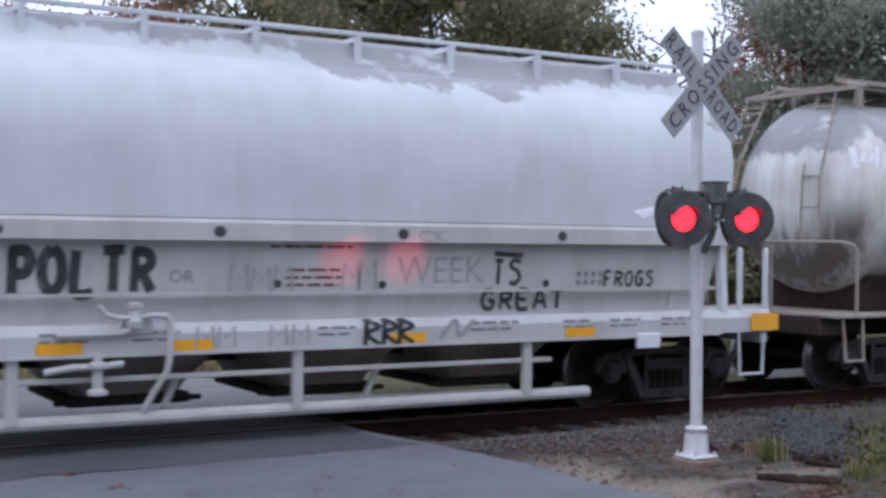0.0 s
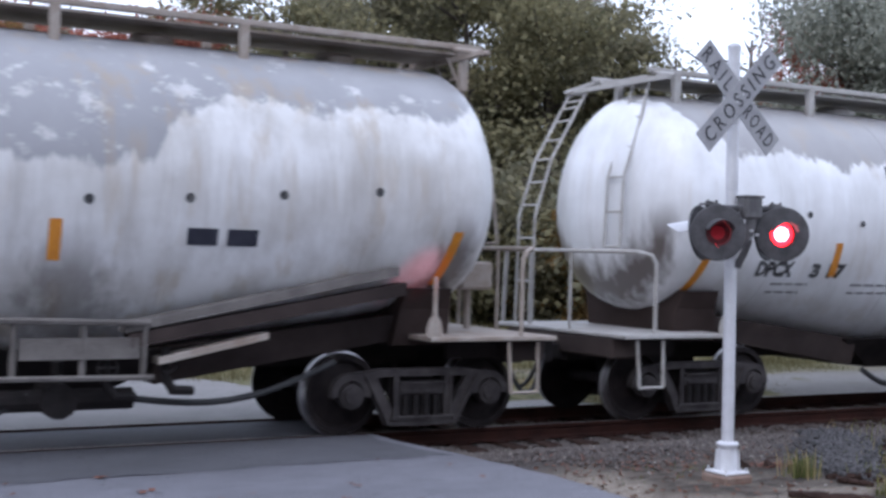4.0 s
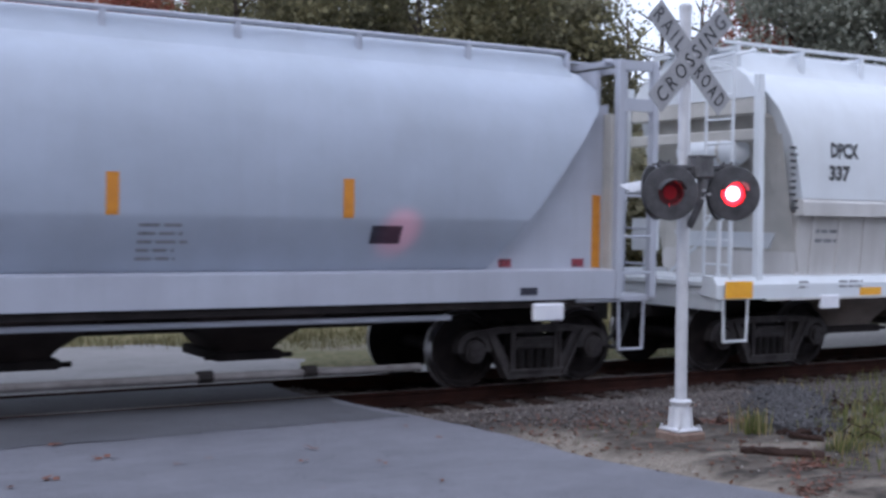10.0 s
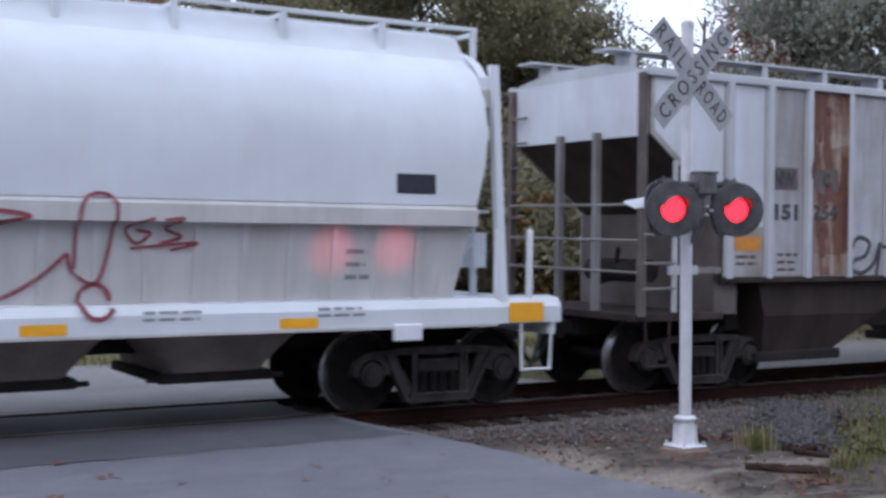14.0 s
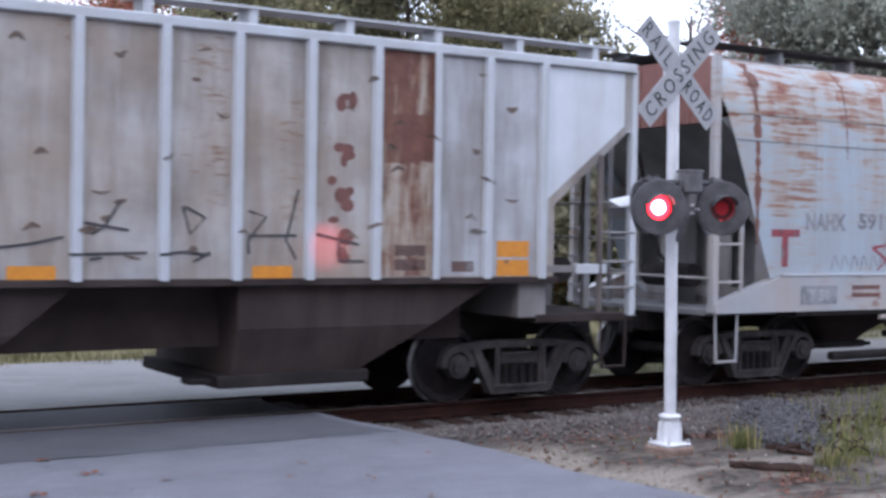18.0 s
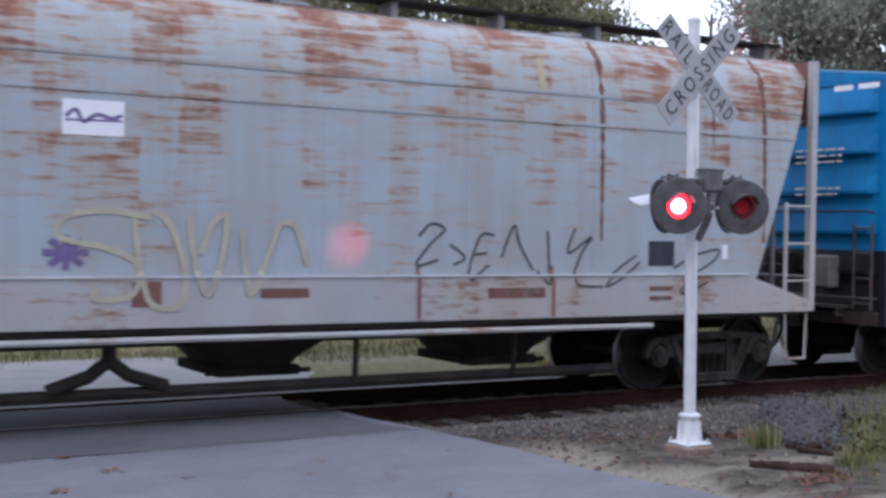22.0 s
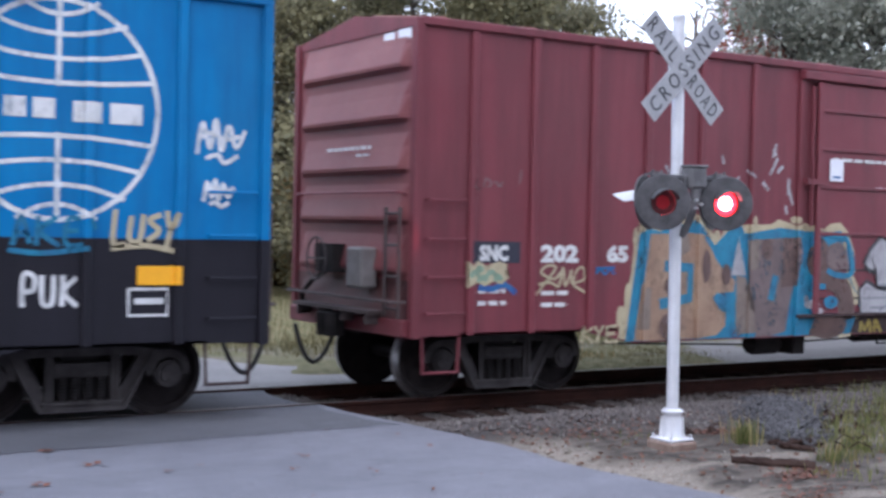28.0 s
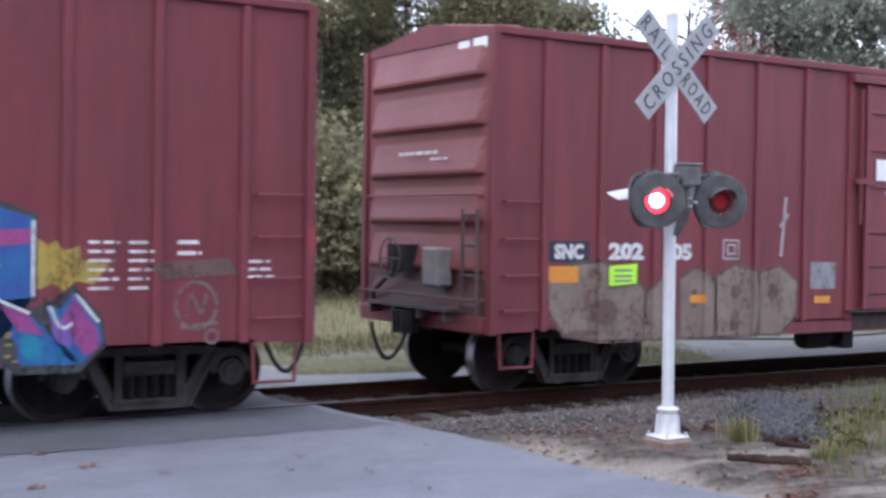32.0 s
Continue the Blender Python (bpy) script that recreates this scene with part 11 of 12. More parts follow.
        for i in range(13):
            hang("board_bracket", me, car, at=pose(-8.8 + 1.465 * i, s * 0.8, 0))
    hatches(car, (-6, -2, 2, 6), 4.54, P_STEELEND)
    gates(car, (-5.6, -2.66, 1.45, 4.7), 0, 2.3, 0.8, 1.2, 0.40, 1.3, 0.6, P_DARKBROWN)
    bm = bmesh.new()
    rod(bm, (-5.9, -1.56, 0.93), (6.3, -1.56, 0.91), 0.035, 8)
    part("air_pipe", bm, P_RUSTSILL, car, "grey pipe below the sill")
    bm = bmesh.new()
    rod(bm, (-6.5, -1.2, 0.36), (6.0, -1.2, 0.36), 0.065, 8)
    part("discharge_pipe", bm, M_UNDER, car, "dark discharge pipe")
    for x in (-5.0, -3.9, 2.3, 4.4):
        bm = bmesh.new()
        rod(bm, (x, -1.3, 0.36), (x, -1.33, 1.0), 0.035, 6)
        part("pipe_hanger", bm, M_UNDER, car)
    bm = bmesh.new()
    rod(bm, (-0.42, -1.25, 0.98), (-0.42, -1.25, 0.66), 0.075, 10)
    pipe(bm, [(-0.42, -1.25, 0.70), (-0.62, -1.25, 0.55), (-1.02, -1.25, 0.42)], 0.07, 10)
    pipe(bm, [(-0.42, -1.25, 0.70), (-0.22, -1.25, 0.55), (0.18, -1.25, 0.42)], 0.07, 10)
    part("valve_pipe", bm, M_UNDER, car)
    # lettering and marks
    put(flat_text("NAHX", -7.02, 2.27, 0.24, 0.80, 0.012), P_GREY, 0.006, "faded dark reporting mark")
    put(flat_text("59197", -5.87, 2.29, 0.24, 0.98, 0.012), P_GREY, 0.006, "faded dark car number")
    bm = rect(bmesh.new(), -8.08, -7.54, 2.06, 2.16)
    rect(bm, -7.88, -7.76, 1.65, 2.06)
    put(bm, P_RED, 0.007, "dark red block letter", "graffiti")
    for r in ((-6.52, -5.93, 1.33, 1.39), (-6.52, -5.93, 1.22, 1.28), (-4.17, -3.26, 1.28, 1.40), (-0.3, 0.0, 1.25, 1.5), (1.05, 1.6, 1.32, 1.42), (3.85, 4.65, 1.28, 1.4), (6.23, 6.6, 1.22, 1.28), (6.23, 6.6, 1.34, 1.4)):
        put(rect(bmesh.new(), *r), P_PRIMER, 0.005, "red-brown data panel", "data_panel")
    put(rect(bmesh.new(), -7.55, -6.82, 1.13, 1.39), P_GREY, 0.005, "grey overpainted mark panel", "mark_panel")
    put(flat_text("T 50", -7.18, 1.26, 0.17, 0.42, 0.01), P_SILVER, 0.009)
    put(rect(bmesh.new(), 6.24, 6.66, 1.65, 1.96), P_SLATE, 0.005, "dark square data panel", "mark_panel")
    put(rect(bmesh.new(), 7.47, 7.56, 1.74, 1.92), P_PAPER, 0.006, "small white sticker", "sticker")
    put(fill(bmesh.new(), [(-0.98, 2.91), (-0.38, 2.91), (-0.38, 3.25), (-0.98, 3.25)]), P_PAPER, 0.006, "white sign with a blue scrawl", "sign")
    bm = brush(bmesh.new(), [(-0.95, 3.08), (-0.85, 3.15), (-0.78, 3.04), (-0.65, 3.11), (-0.5, 3.08), (-0.4, 3.12)], 0.04)
    brush(bm, [(-0.95, 3.05), (-0.4, 3.06)], 0.02)
    put(bm, P_PLUM, 0.010, "blue scrawl")
    bm = bmesh.new()
    brush(bm, [(-6.05, 1.92), (-5.4, 2.0), (-5.95, 1.6), (-5.72, 2.12), (-5.45, 1.58), (-6.05, 1.92)], 0.05, False)
    put(bm, P_RED, 0.008, "dark red five-pointed star outline", "graffiti")
    bm = bmesh.new()
    for i in range(8):
        a = i * math.pi / 4
        brush(bm, [(-0.93, 1.78), (-0.93 + 0.22 * math.cos(a), 1.78 + 0.17 * math.sin(a))], 0.07, False)
    put(bm, P_PLUM, 0.008, "purple star-shaped blot", "graffiti")
    bm = bmesh.new()
    for i in range(7):
        x = -6.9 + 0.2 * i
        brush(bm, [(x, 1.6), (x + 0.06, 1.8), (x + 0.15, 1.66)], 0.025)
    for i in range(7):
        x = -5.2 + 0.24 * i
        brush(bm, [(x, 1.66), (x + 0.08, 1.92), (x + 0.12, 1.7)], 0.025)
    brush(bm, [(-5.3, 1.74), (-3.4, 1.72)], 0.03)
    brush(bm, [(-5.6, 1.3), (-5.0, 1.24), (-4.6, 1.42)], 0.025)
    put(bm, P_GREY, 0.006, "grey pencil-like scrawl", "graffiti")
    bm = bmesh.new()
    brush(bm, [(2.95, 1.98), (3.1, 2.12), (3.28, 2.06), (3.1, 1.9), (2.92, 1.66), (3.2, 1.72)], 0.032)
    brush(bm, [(3.35, 1.9), (3.55, 1.75), (3.4, 1.66)], 0.028)
    brush(bm, [(3.95, 2.0), (3.75, 1.98), (3.6, 1.5), (3.88, 1.66)], 0.032)
    brush(bm, [(3.68, 1.78), (3.85, 1.8)], 0.028)
    brush(bm, [(4.05, 1.75), (4.22, 2.12), (4.3, 1.9), (4.5, 1.6)], 0.032)
    brush(bm, [(4.7, 2.06), (4.72, 1.45), (4.55, 1.6)], 0.03)
    brush(bm, [(5.1, 2.1), (5.0, 1.8), (5.35, 2.0), (5.2, 1.8), (5.1, 1.45), (5.5, 1.4)], 0.032)
    brush(bm, [(6.05, 1.78), (5.75, 1.6), (5.55, 1.4), (5.9, 1.55), (6.1, 1.7)], 0.03)
    brush(bm, [(6.65, 1.62), (7.0, 1.78), (7.4, 1.86), (7.3, 1.7), (6.9, 1.5), (6.75, 1.3), (7.2, 1.45)], 0.032)
    put(bm, P_BLACK, 0.008, "black thin scrawled tag", "graffiti")
    for x in (-4.59, -2.87, 2.94, 4.77):
        put(rect(bmesh.new(), x - 0.025, x + 0.025, 1.06, 1.66), P_RUSTRED, 0.006, "dark red vertical bar", "stripe")
    for x, w in ((-8.35, 0.10), (-6.6, 0.03), (-3.7, 0.04), (-1.8, 0.025), (5.5, 0.055), (7.3, 0.035), (8.2, 0.06)):
        bm = bmesh.new()
        n = 34
        L, R = [], []
        for i in range(n + 1):
            z = 4.45 - (1.3 + 1.2 * (w > 0.05)) * i / n
            d = w * (1 - 0.6 * i / n) * rng.uniform(0.3, 1.2)
            L.append(bm.verts.new((x - d, 0, z)))
            R.append(bm.verts.new((x + d, 0, z)))
        for i in range(n):
            bm.faces.new((L[i], R[i], R[i + 1], L[i + 1]))
        put(bm, P_RUSTRUN, 0.004, "red-brown run of rusty paint", "rust_run")
    cream = plain("faded_cream_spray", (0.42, 0.385, 0.29), (0.33, 0.30, 0.245), rough=0.7, scale=4)
    strokes = (
        [(-0.1, 2.13), (-0.53, 2.19), (-0.93, 2.13), (-0.99, 1.93), (-0.52, 1.82), (-0.24, 1.66), (-0.29, 1.38), (-0.63, 1.33), (-0.66, 1.47)],
        [(-0.27, 2.13), (-0.21, 1.66), (-0.11, 1.29), (0.17, 1.26), (0.25, 1.6), (0.1, 2.05), (-0.08, 2.2)],
        [(0.3, 2.14), (0.34, 1.77), (0.48, 1.37), (0.65, 1.77), (0.68, 2.15), (0.54, 2.09), (0.41, 1.77)],
        [(0.85, 2.03), (0.89, 1.66), (0.95, 1.36), (1.2, 1.89), (1.26, 2.07), (1.45, 2.07), (1.59, 1.66)],
    )
    for i, row in enumerate(strokes):
        bm = bmesh.new()
        brush(bm, row, 0.06)
        put(bm, cream, 0.0105 + 0.0025 * i, "faded cream outline graffiti", "graffiti")
    put(fill(bmesh.new(), [(4.56, 4.1), (4.66, 4.1), (4.68, 3.72), (4.58, 3.68)]), P_PALE, 0.008, "pale drip of paint", "paint_drip")


rusty_hopper()
# ---- rounded cement hoppers ----
P_TANK = car_paint("white_tank_paint_with_cement_crust", (0.80, 0.81, 0.84), (0.70, 0.71, 0.73), (0.40, 0.365, 0.34), streak=0.35, rough=0.34, patch=(0.30, 0.29, 0.295), patch_soft=0.12, low_dirt=0.12, ochre=0.25, crust=((-5.3, 4.6), (-4.7, 4.1), (-4.2, 3.62), (-3.9, 3.46), (-3.1, 3.48), (-2.5, 3.46), (-2.05, 3.32), (-1.5, 3.46), (-1.05, 3.42), (-0.9, 3.2), (-0.65, 2.85), (-0.2, 2.72), (0.3, 2.75), (0.8, 2.8), (0.95, 3.3), (1.08, 3.5), (2.0, 3.65), (2.3, 3.76), (3.3, 3.8), (4.2, 3.85), (5.3, 4.2)), stains=((-5.0, 0.3, 2.8, 0.9), (4.75, 0.55, 2.7, 0.95), (0.45, 0.45, 2.6, 0.55), (-0.5, 0.25, 2.3, 0.35)))
P_TANK_OLD = car_paint("dull_tank_paint_with_cement_crust", (0.73, 0.73, 0.74), (0.62, 0.61, 0.60), (0.27, 0.235, 0.20), streak=0.5, rough=0.42, low_dirt=0.2, patch=(0.30, 0.30, 0.32), patch_soft=0.16, flake=0.7, ochre=0.5, crust=((-5.3, 3.5), (-5.05, 3.42), (-4.7, 3.78), (-4.5, 3.52), (-4.2, 3.46), (-3.4, 3.48), (-2.7, 3.4), (-2.0, 3.34), (-1.42, 3.4), (-1.37, 2.9), (-0.5, 2.88), (0.3, 2.86), (0.9, 2.9), (1.15, 3.3), (1.9, 3.62), (2.8, 3.5), (3.6, 3.62), (4.4, 3.5), (5.3, 4.0)), stains=((-5.05, 0.4, 2.8, 0.9), (-4.0, 0.7, 1.9, 0.75), (4.5, 0.5, 2.6, 0.8), (0.2, 0.9, 2.3, 0.6), (-1.6, 0.25, 2.7, 0.35)))
P_TANKTRIM = plain("chipped_white_trim", (0.42, 0.41, 0.40), (0.30, 0.28, 0.26), rough=0.5, scale=4)
P_TANKTRIM_OLD = plain("rusty_cream_trim", (0.36, 0.32, 0.285), (0.24, 0.19, 0.155), rough=0.6, scale=4)
P_CEMENT = plain("dried_cement", (0.36, 0.34, 0.31), (0.27, 0.24, 0.21), rough=0.85, scale=3, wear=0.80)
P_TROUGH = plain("dusty_beige_grey_steel", (0.17, 0.155, 0.145), (0.09, 0.08, 0.074), rough=0.75, scale=3)
# saddle brown made this dark to carry the shadow under the tank
P_SADDLE = plain("shade_dark_saddle_brown", (0.026, 0.018, 0.0165), (0.048, 0.034, 0.030), rough=0.9, scale=2, gloss=0.15)
P_NAME = plain("faded_black_letters", (0.10, 0.10, 0.12), (0.22, 0.22, 0.24), rough=0.6, scale=2, wear=0.60)
TANK_HALF, TANK_MID, TANK_UP, TANK_WIDE = 5.28, 2.72, 1.55, 1.50


def tank_low(x):
    """The tank's lower half height: shallow at the ends, deep at the middle."""
    return 1.35 + 0.62 * (1 - min(1.0, abs(x) / 4.6)) ** 1.0


def tank_scale(x):
    d = (abs(x) - (TANK_HALF - 0.75)) / 0.75
    return 1.0 if d <= 0 else math.sqrt(max(0.0, 1 - (min(d, 0.999)) ** 2.2)) * 0.98 + 0.02


def tank_side(x, z):
    k = tank_scale(x)
    h = (TANK_UP if z > TANK_MID else tank_low(x)) * k
    f = max(-0.999, min(0.999, (z - TANK_MID) / max(h, 0.01)))
    return -TANK_WIDE * k * math.sqrt(1 - f * f)


def tank_hopper(u, label, paint, trim):
    half = 5.78
    car = rail_car("cement_hopper_car", u, label, "hopper car", (-4.22, 4.22), half)
    bm = bmesh.new()
    xs = [-TANK_HALF + 0.75 * (1 - math.cos(math.pi / 2 * i / 9)) for i in range(9)]
    xs = xs + [-4.53 + 0.453 * i for i in range(21)] + [-x for x in reversed(xs)]
    rings = []
    for x in xs:
        k = tank_scale(x)
        ring = []
        for i in range(40):
            a = 2 * math.pi * i / 40
            s, c = math.sin(a), math.cos(a)
            ring.append((x, TANK_WIDE * k * s, TANK_MID + (TANK_UP if c > 0 else tank_low(x)) * k * c))
        rings.append(ring)
    loft(bm, rings)
    part("tank", bm, paint, car, "large rounded tank", True)
    # girth seams
    for x in (-3.3, -1.1, 1.1, 3.3):
        bm = bmesh.new()
        rings = [[(x + dx, TANK_WIDE * g * math.sin(2 * math.pi * i / 40), TANK_MID + (TANK_UP if math.cos(2 * math.pi * i / 40) > 0 else tank_low(x)) * g * math.cos(2 * math.pi * i / 40)) for i in range(40)] for dx, g in ((-0.02, 1.0), (-0.012, 1.004), (0.012, 1.004), (0.02, 1.0))]
        loft(bm, rings, caps=False)
        part("girth_seam", bm, paint, car, "", True)
    # discharge gear below the middle
    bm = bmesh.new()
    loft(bm, [[(-1.5, -0.9, 1.0), (1.6, -0.9, 1.0), (1.6, 0.9, 1.0), (-1.5, 0.9, 1.0)], [(-0.6, -0.5, 0.55), (0.8, -0.5, 0.55), (0.8, 0.5, 0.55), (-0.6, 0.5, 0.55)]])
    part("discharge_hopper", bm, M_UNDER, car, "dark discharge hopper")
    bm = bmesh.new()
    rod(bm, (-0.4, -1.0, 0.52), (0.9, -1.0, 0.52), 0.11, 10)
    rod(bm, (0.15, -1.15, 0.52), (0.15, -0.4, 0.52), 0.18, 12)
    rod(bm, (0.15, -1.0, 0.52), (0.15, -1.0, 0.9), 0.06, 8)
    part("discharge_valve", bm, M_TRUCK, car, "dark discharge valve")
    bm = bmesh.new()
    pipe(bm, [(-1.3 + 0.13 * i, -1.05, 0.58 - 0.22 * math.sin(math.pi * i / 9)) for i in range(10)], 0.04, 8)
    part("discharge_hose", bm, M_HOSE, car, "sagging black hose")
    bm = bmesh.new()
    pipe(bm, [(0.9 + 0.2 * i, -1.1, 0.52 - 0.2 * math.sin(math.pi * i / 11) + 0.03 * i) for i in range(12)], 0.035, 8)
    part("discharge_hose", bm, M_HOSE, car, "sagging black hose")
    for x, z in ((-0.75, 0.62), (0.55, 0.66), (1.15, 0.7)):
        bm = bmesh.new()
        pipe(bm, [(x, -1.28, z + 0.35), (x, -1.3, z + 0.05), (x + 0.08, -1.3, z - 0.08), (x + 0.3, -1.25, z - 0.1)], 0.05, 8)
        part("valve_pipe", bm, M_TRUCK, car, "dark elbow pipe")
        bm = bmesh.new()
        for i in range(14):
            t0, t1 = 2 * math.pi * i / 14, 2 * math.pi * (i + 1) / 14
            rod(bm, (x + 0.1 * math.cos(t0), -1.38, z + 0.2 + 0.1 * math.sin(t0)), (x + 0.1 * math.cos(t1), -1.38, z + 0.2 + 0.1 * math.sin(t1)), 0.012, 5)
        rod(bm, (x - 0.1, -1.38, z + 0.2), (x + 0.1, -1.38, z + 0.2), 0.01, 5)
        part("hand_wheel", bm, M_TRUCK, car, "small valve hand wheel")
    bm = bmesh.new()
    for x in (-0.95, -0.35, 0.3, 0.9):
        rod(bm, (x, -1.36, 0.75), (x, -1.42, 1.34), 0.035, 6)
    rod(bm, (-1.0, -1.44, 1.34), (0.95, -1.44, 1.3), 0.035, 6)
    rod(bm, (-1.05, -1.40, 0.78), (1.0, -1.40, 0.76), 0.03, 6)
    bx(bm, -0.3, 0.85, -1.42, -1.36, 0.95, 1.16)
    part("gear_frame", bm, P_TROUGH, car, "grimy pipe frame round the valve")
    # slanting trough on one half, angle iron on the other
    for x0, x1, z0, z1, d, mat, lab in ((0.7, 3.7, 1.25, 1.85, 0.05, P_TROUGH, "dusty slanting trough"), (1.05, 2.2, 0.92, 1.16, 0.035, trim, "pale slanting step board"), (0.75, 3.8, 1.12, 1.66, 0.07, P_DARKBROWN, "dark brown slanting trough")):
        bm = bmesh.new()
        y0, y1 = -1.42, -1.18
        hexa(bm, [(x0, y0, z0 - d), (x1, y0, z1 - d), (x1, y1, z1 - d), (x0, y1, z0 - d), (x0, y0, z0 + d), (x1, y0, z1 + d), (x1, y1, z1 + d), (x0, y1, z0 + d)])
        part("trough", bm, mat, car, lab)
    bm = bmesh.new()
    hexa(bm, [(-4.0, -0.75, 1.05), (-1.2, -0.75, 0.62), (-1.2, 0.75, 0.62), (-4.0, 0.75, 1.05), (-4.0, -0.85, 1.35), (-1.2, -0.85, 1.0), (-1.2, 0.85, 1.0), (-4.0, 0.85, 1.35)])
    part("belly_girder", bm, P_DARKBROWN, car, "dark girder below the tank")
    bm = bmesh.new()
    hexa(bm, [(1.2, -0.75, 0.62), (4.0, -0.75, 1.05), (4.0, 0.75, 1.05), (1.2, 0.75, 0.62), (1.2, -0.85, 1.0), (4.0, -0.85, 1.35), (4.0, 0.85, 1.35), (1.2, 0.85, 1.0)])
    part("belly_girder", bm, P_DARKBROWN, car, "dark girder below the tank")
    for s in (-1, 1):
        # saddle, platform, railings and ladders at each end
        bm = bmesh.new()
        loft(bm, [[(s * 3.9, -0.9, 1.0), (s * 4.6, -0.9, 1.0), (s * 4.6, 0.9, 1.0), (s * 3.9, 0.9, 1.0)], [(s * 3.95, -0.98, 1.42), (s * 4.6, -0.98, 1.42), (s * 4.6, 0.98, 1.42), (s * 3.95, 0.98, 1.42)], [(s * 4.0, -1.10, 1.66), (s * 4.55, -1.10, 1.66), (s * 4.55, 1.10, 1.66), (s * 4.0, 1.10, 1.66)]])
        part("saddle", bm, P_SADDLE, car, "tank saddle darkened for the shade under the tank")
        part("platform", boxed(min(s * 4.1, s * half), max(s * 4.1, s * half), -1.46, 1.46, 1.075, 1.13, 0.01), trim, car, "end platform")
        part("end_sill", boxed(min(s * 5.3, s * half), max(s * 5.3, s * half), -1.2, 1.2, 0.82, 1.06, 0.02), P_DARKBROWN, car)
        for y in (-0.9, -0.2, 0.5):
            part("platform_bearer", boxed(min(s * 4.6, s * 5.4), max(s * 4.6, s * 5.4), y - 0.04, y + 0.04, 0.84, 1.05), M_UNDER, car)
        bm = bmesh.new()
        pipe(bm, [(s * 4.16, -1.42, 1.12), (s * 4.16, -1.42, 1.80)], 0.026, 6)
        prism(bm, [(s * 4.16 + 0.10 * math.cos(radians(a)), 1.13 + 0.24 * math.sin(radians(a))) for a in range(0, 181, 20)], "y", -1.44, -1.40)
        part("tank_bracket", bm, trim, car, "gusseted tank bracket")
        bm = bmesh.new()
        pipe(bm, [(s * 5.3, -1.42, 1.12), (s * 5.3, -1.42, 2.0), (s * 5.36, -1.40, 2.1), (s * 5.5, -1.3, 2.14), (s * 5.72, -0.6, 2.14), (s * 5.72, 1.35, 2.14), (s * 5.72, 1.42, 1.12)], 0.028, 6)
        part("handrail", bm, trim, car, "bent pipe handrail")
        for y in (-0.2, 0.75):
            bm = bmesh.new()
            rod(bm, (s * 5.72, y, 1.12), (s * 5.72, y, 2.14), 0.024, 6)
            part("rail_post", bm, trim, car)
        for y, zt in ((1.0, 4.05),):
            bm = bmesh.new()
            line = [(s * 5.62, 1.12), (s * 5.60, 2.6), (s * 5.35, 3.4), (s * 4.95, 4.1), (s * 4.8, 4.35)]
            for yy in (0.85, 1.25):
                pipe(bm, [(x, yy, z) for x, z in line], 0.022, 6)
            for i in range(11):
                f = i / 10 * 3.999
                k = int(f)
                x = line[k][0] + (line[k + 1][0] - line[k][0]) * (f - k)
                z = line[k][1] + (line[k + 1][1] - line[k][1]) * (f - k)
                rod(bm, (x, 0.85, z), (x, 1.25, z), 0.016, 6)
            part("end_ladder", bm, trim, car, "steel ladder up the tank end")
        bm = bmesh.new()
        line = [(s * 5.36, -0.75, 2.2), (s * 5.28, -0.7, 3.1), (s * 4.95, -0.6, 3.9), (s * 4.75, -0.5, 4.4)]
        for d in (0, 0.34):
            pipe(bm, [(x, y + d, z) for x, y, z in line], 0.02, 6)
        for i in range(7):
            f = i / 6 * 2.999
            k = int(f)
            p = Vector(line[k]).lerp(Vector(line[k + 1]), f - k)
            rod(bm, p, p + Vector((0, 0.34, 0)), 0.015, 6)
        part("end_ladder", bm, trim, car, "steel ladder up the tank end")
        bm = bmesh.new()
        for y in (-0.55, 0.55):
            pipe(bm, [(s * 4.75, y, 4.5), (s * 4.9, y * 2.2, 4.38)], 0.03, 6)
        bx(bm, s * 4.85 - 0.03, s * 4.85 + 0.03, -1.15, 1.2, 4.36, 4.42)
        part("roof_frame", bm, trim, car)
        bm = bmesh.new()
        pipe(bm, [(s * 5.55, -1.4, 1.06), (s * 5.53, -1.44, 0.48), (s * 5.17, -1.44, 0.48), (s * 5.15, -1.4, 1.06)], 0.02, 6)
        part("step", bm, trim, car, "steel sill step")
        if s > 0:
            stand = bmesh.new()
            rod(stand, (5.40, 0.0, 1.1), (5.40, 0.0, 1.64), 0.05, 8)
            stand = part("brake_stand", stand, trim, car)
            part("brake_box", boxed(5.17, 5.63, -0.25, 0.15, 1.62, 1.97, 0.03), trim, stand, "hand-brake box on the platform")
    for s in (-1, 1):
        part("roof_rail", boxed(-4.85, 5.15, s * 0.62 - 0.04, s * 0.62 + 0.04, 4.48, 4.55, 0.01), trim, car, "roof walkway rail")
        me = mesh_of("rail_post", boxed(-0.05, 0.05, -0.04, 0.04, 4.0, 4.49), trim)
        for x in (-4.4, -1.99, 0.12, 2.14, 4.9):
            hang("rail_post", me, car, at=pose(x, s * 0.62, 0))
    part("running_board", boxed(-4.8, 5.1, -0.5, 0.5, 4.44, 4.47), trim, car, "roof walkway")
    hatches(car, (-3.2, -0.9, 1.3, 3.5), 4.24, trim, 0.22)
    return car


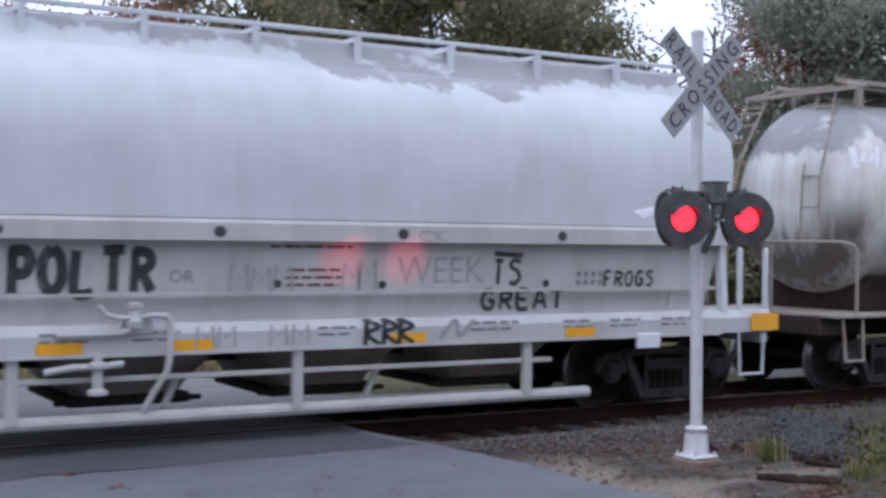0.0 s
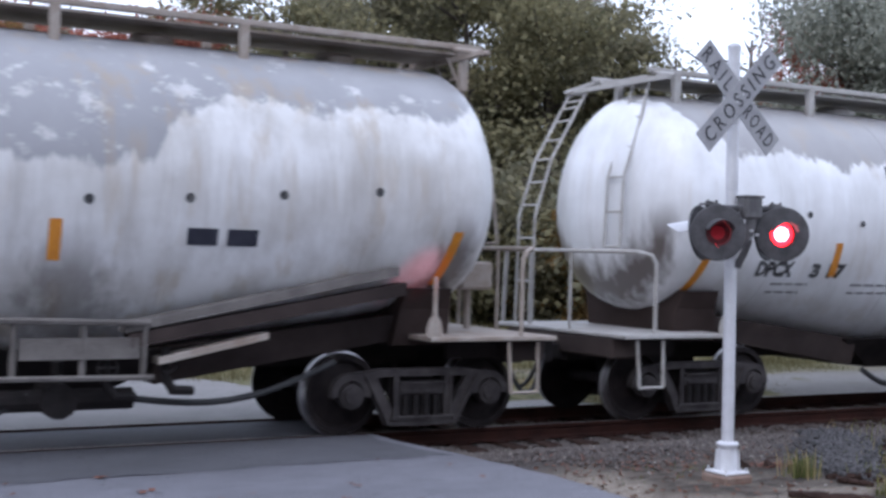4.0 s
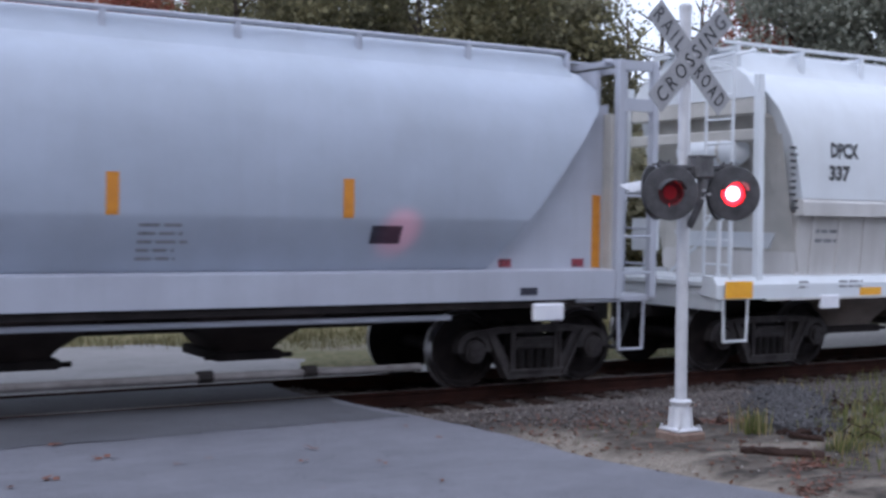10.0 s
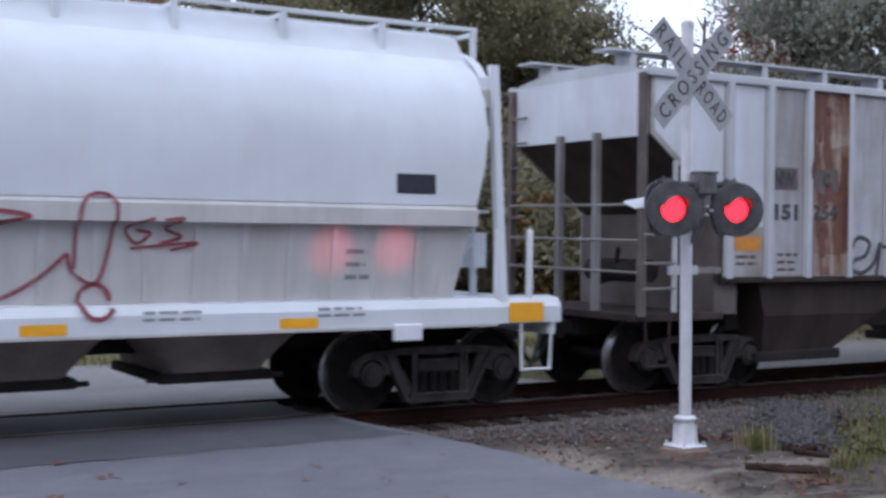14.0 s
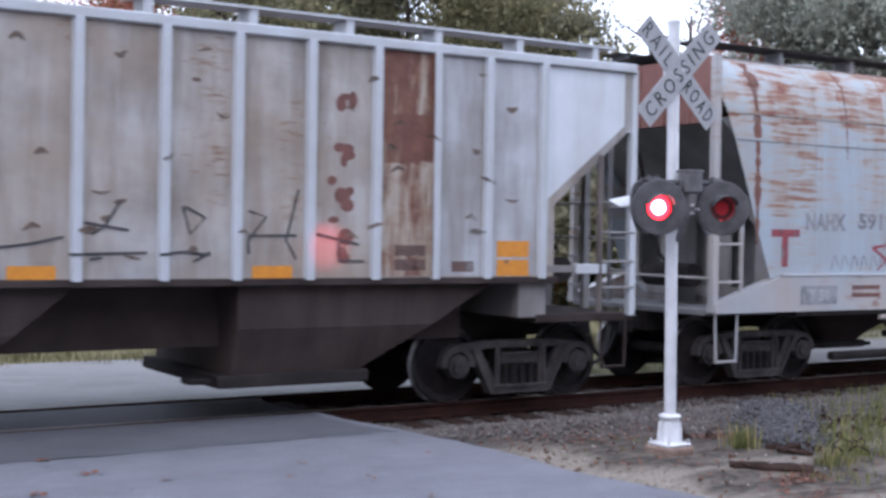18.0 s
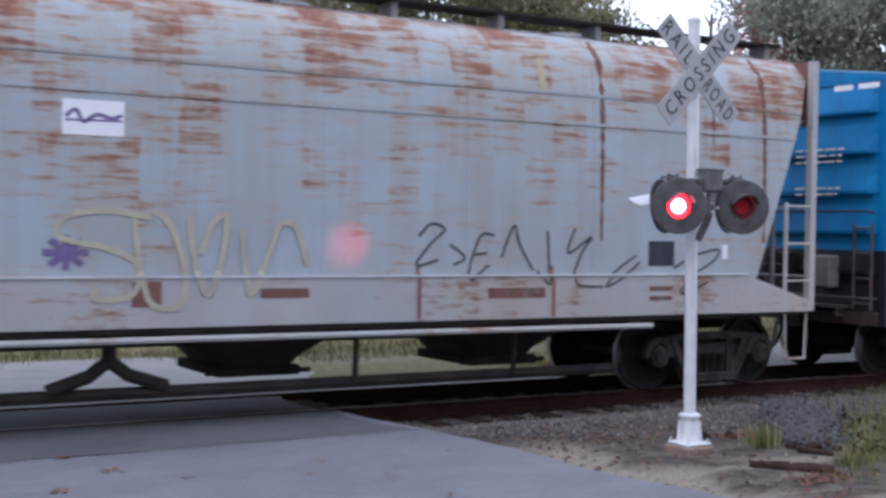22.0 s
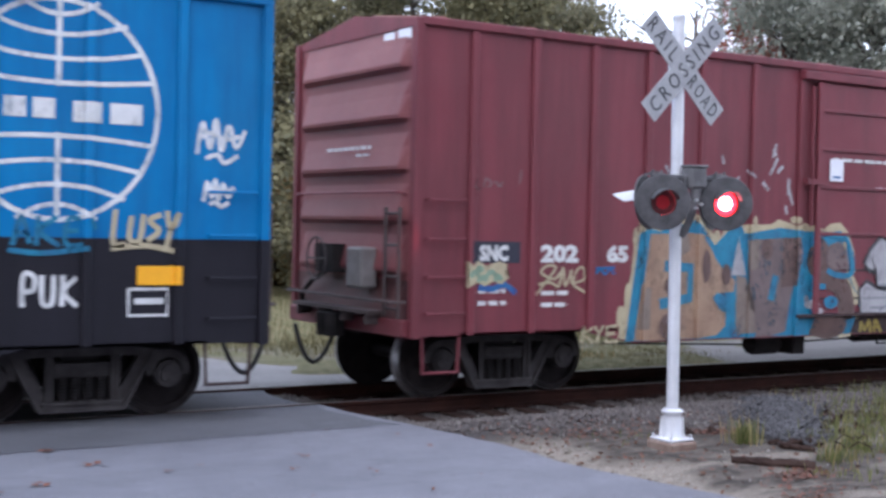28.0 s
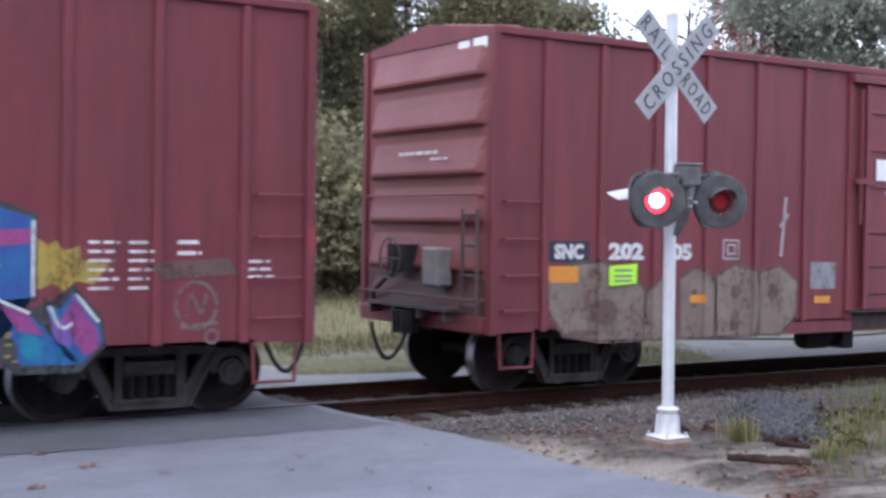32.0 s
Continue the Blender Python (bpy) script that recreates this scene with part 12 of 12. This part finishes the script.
def two_tanks():
    rng = random.Random(81)
    put = lambda car, bm, mat, lift=0.006, label="", name="lettering": skin(car, name, bm, mat, tank_side, lift, label, zstep=0.06)
    a = tank_hopper(-34.95, "white rounded cement hopper car with a grey crust on top", P_TANK, P_TANKTRIM)
    # company name drawn as heavy plain blocks
    for i in range(6):
        x = -1.3 + 0.5 * i
        bm = bmesh.new()
        h = 0.58
        zt = 3.42 - 0.015 * i
        # a heavy slab with one or two slots cut into it
        if i % 2 == 0:
            rect(bm, x, x + 0.42, zt - 0.13, zt)
            rect(bm, x, x + 0.42, zt - h, zt - h + 0.13)
            rect(bm, x, x + 0.17, zt - h + 0.13, zt - 0.13)
            rect(bm, x + 0.26, x + 0.42, zt - h + 0.13, zt - 0.13)
        else:
            rect(bm, x, x + 0.42, zt - 0.24, zt)
            rect(bm, x, x + 0.42, zt - h, zt - 0.32)
        put(a, bm, P_NAME, 0.006, "faded dark block of the company name", "name_block")
    put(a, flat_text("DPCX", -3.23, 1.965, 0.21, 0.62, 0.012), P_BLACK, 0.007, "black reporting mark")
    put(a, flat_text("3 17", -2.3, 1.95, 0.20, 0.62, 0.012), P_BLACK, 0.007, "black car number")
    for x, z0, z1, d in ((-4.44, 1.6, 2.3, 0.05), (-2.22, 1.88, 2.33, 0.0), (0.12, 1.88, 2.34, 0.0), (2.3, 1.87, 2.27, 0.0), (4.32, 1.6, 2.3, -0.05)):
        bm = fill(bmesh.new(), [(x - 0.06 - d, z0), (x + 0.06 - d, z0), (x + 0.06 + d, z1), (x - 0.06 + d, z1)])
        put(a, bm, P_ORANGE, 0.010, "orange reflector strip", "reflector")
    put(a, rect(bmesh.new(), 1.85, 2.25, 1.86, 2.05), P_SLATE, 0.007, "dark square data panel", "mark_panel")
    bm = dashes(bmesh.new(), 0.9, 1.4, 2.28, 2, 0.07, 0.02, rng)
    put(a, bm, P_GREY, 0.007, "grey stencilled data")
    bm = rect(bmesh.new(), -0.2, 0.1, 1.8, 1.87)
    put(a, bm, P_SLATE, 0.007, "small dark data panel", "mark_panel")
    bm = dashes(bmesh.new(), -3.2, -2.5, 1.78, 2, 0.03, 0.08, rng)
    dashes(bm, -1.8, -0.6, 1.78, 2, 0.03, 0.08, rng)
    put(a, bm, P_GREY, 0.007, "small grey stencilled data too small to read")
    for car in (a,):
        for x, z in ((-3.9, 2.79), (-2.82, 2.69), (-1.84, 2.6), (-0.87, 2.52), (0.11, 2.45), (1.11, 2.53), (2.08, 2.61), (3.1, 2.7), (4.1, 2.78)):
            put(car, fill(bmesh.new(), oval(x, z, 0.045, 0.045, 12)), P_BLACK, 0.008, "dark aeration port", "port")
    bm = bmesh.new()
    for x, z0, z1, w in ((-0.35, 2.6, 1.35, 0.06), (0.28, 2.7, 1.35, 0.05), (0.62, 2.75, 1.3, 0.09), (0.45, 2.5, 1.3, 0.05), (0.85, 2.3, 1.4, 0.04)):
        brush(bm, [(x, z0), (x + 0.02, (z0 + z1) / 2), (x - 0.02, z1)], w, taper=0.6)
    put(a, bm, P_CEMENT, 0.005, "brown-grey runs of spilt cement", "cement_run")
    b = tank_hopper(-47.5, "dull grey rounded cement hopper car with brown stains", P_TANK_OLD, P_TANKTRIM_OLD)
    put(b, flat_text("DPCX 3", -3.1, 2.20, 0.19, 1.1, 0.01), P_NAME, 0.007, "faded reporting mark and number")
    for x, z in ((-3.97, 2.82), (-2.83, 2.7), (-1.81, 2.64), (-0.8, 2.55), (0.3, 2.5), (1.3, 2.55), (2.3, 2.62), (3.4, 2.7)):
        put(b, fill(bmesh.new(), oval(x, z, 0.05, 0.05, 12)), P_BLACK, 0.008, "dark aeration port", "port")
    for r in ((1.3, 1.62, 2.08, 2.25), (1.72, 2.05, 2.08, 2.25)):
        put(b, rect(bmesh.new(), *r), P_SLATE, 0.008, "dark square data panel", "mark_panel")
    bm = fill(bmesh.new(), [(4.26, 1.7), (4.38, 1.7), (4.5, 2.3), (4.38, 2.3)])
    put(b, bm, P_ORANGE, 0.010, "orange reflector strip", "reflector")
    bm = fill(bmesh.new(), [(-0.06, 1.9), (0.06, 1.9), (0.06, 2.3), (-0.06, 2.3)])
    put(b, bm, P_ORANGE, 0.010, "orange reflector strip", "reflector")
    bm = bmesh.new()
    for i in range(7):
        brush(bm, [(-5.0 + 0.06 * i, 3.2 + 0.1 * math.sin(i)), (-4.97 + 0.08 * i, 3.45 + 0.06 * math.cos(2 * i))], 0.05)
    put(b, bm, P_PAPER, 0.007, "white scrawl on the tank end", "graffiti")


two_tanks()
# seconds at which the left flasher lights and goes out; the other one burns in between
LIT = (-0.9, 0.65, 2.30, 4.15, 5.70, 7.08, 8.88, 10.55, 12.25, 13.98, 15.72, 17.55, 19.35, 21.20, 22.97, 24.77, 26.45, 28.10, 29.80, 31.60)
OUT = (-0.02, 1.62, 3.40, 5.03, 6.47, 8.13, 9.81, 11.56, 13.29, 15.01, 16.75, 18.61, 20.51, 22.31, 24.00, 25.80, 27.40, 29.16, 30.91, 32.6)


def motions():
    rows = [4.0 * i for i in range(9)]
    for car, u in CARS:
        walk(car, [(t, pose(u - travel(t), YC, 0)) for t in rows])
    spins = []
    t = 0.0
    while t < 32.0:
        spins.append(t)
        t += 4 / 30
    spins.append(32.0)
    for ws, x, phase in WHEELSETS:
        walk(ws, [(t, pose(x, 0, 0.457, 0, phase - math.degrees(travel(t) / 0.457), 0)) for t in spins])

    # the two flashers take turns: an added disc drops behind each lens and returns
    for side, shutter in LAMP_COVERS:
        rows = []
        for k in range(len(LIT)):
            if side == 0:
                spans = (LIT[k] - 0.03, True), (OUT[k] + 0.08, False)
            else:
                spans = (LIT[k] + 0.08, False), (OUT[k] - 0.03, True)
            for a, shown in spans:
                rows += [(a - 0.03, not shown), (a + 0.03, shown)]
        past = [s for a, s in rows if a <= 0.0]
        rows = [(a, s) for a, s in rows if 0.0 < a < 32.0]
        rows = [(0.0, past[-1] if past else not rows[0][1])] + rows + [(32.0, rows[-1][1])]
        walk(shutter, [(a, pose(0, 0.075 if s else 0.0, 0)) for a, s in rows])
    # fade imitated: the white-hot disc comes out after the lamp lights, sinks first
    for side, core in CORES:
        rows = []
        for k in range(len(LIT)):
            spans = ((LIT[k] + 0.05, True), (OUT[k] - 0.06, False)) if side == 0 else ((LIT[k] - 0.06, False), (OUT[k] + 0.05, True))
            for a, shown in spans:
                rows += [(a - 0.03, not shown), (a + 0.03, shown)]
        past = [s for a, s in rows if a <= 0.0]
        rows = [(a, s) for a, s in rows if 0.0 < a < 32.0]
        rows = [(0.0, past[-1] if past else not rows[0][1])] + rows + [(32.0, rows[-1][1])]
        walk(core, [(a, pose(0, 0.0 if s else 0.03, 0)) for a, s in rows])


motions()
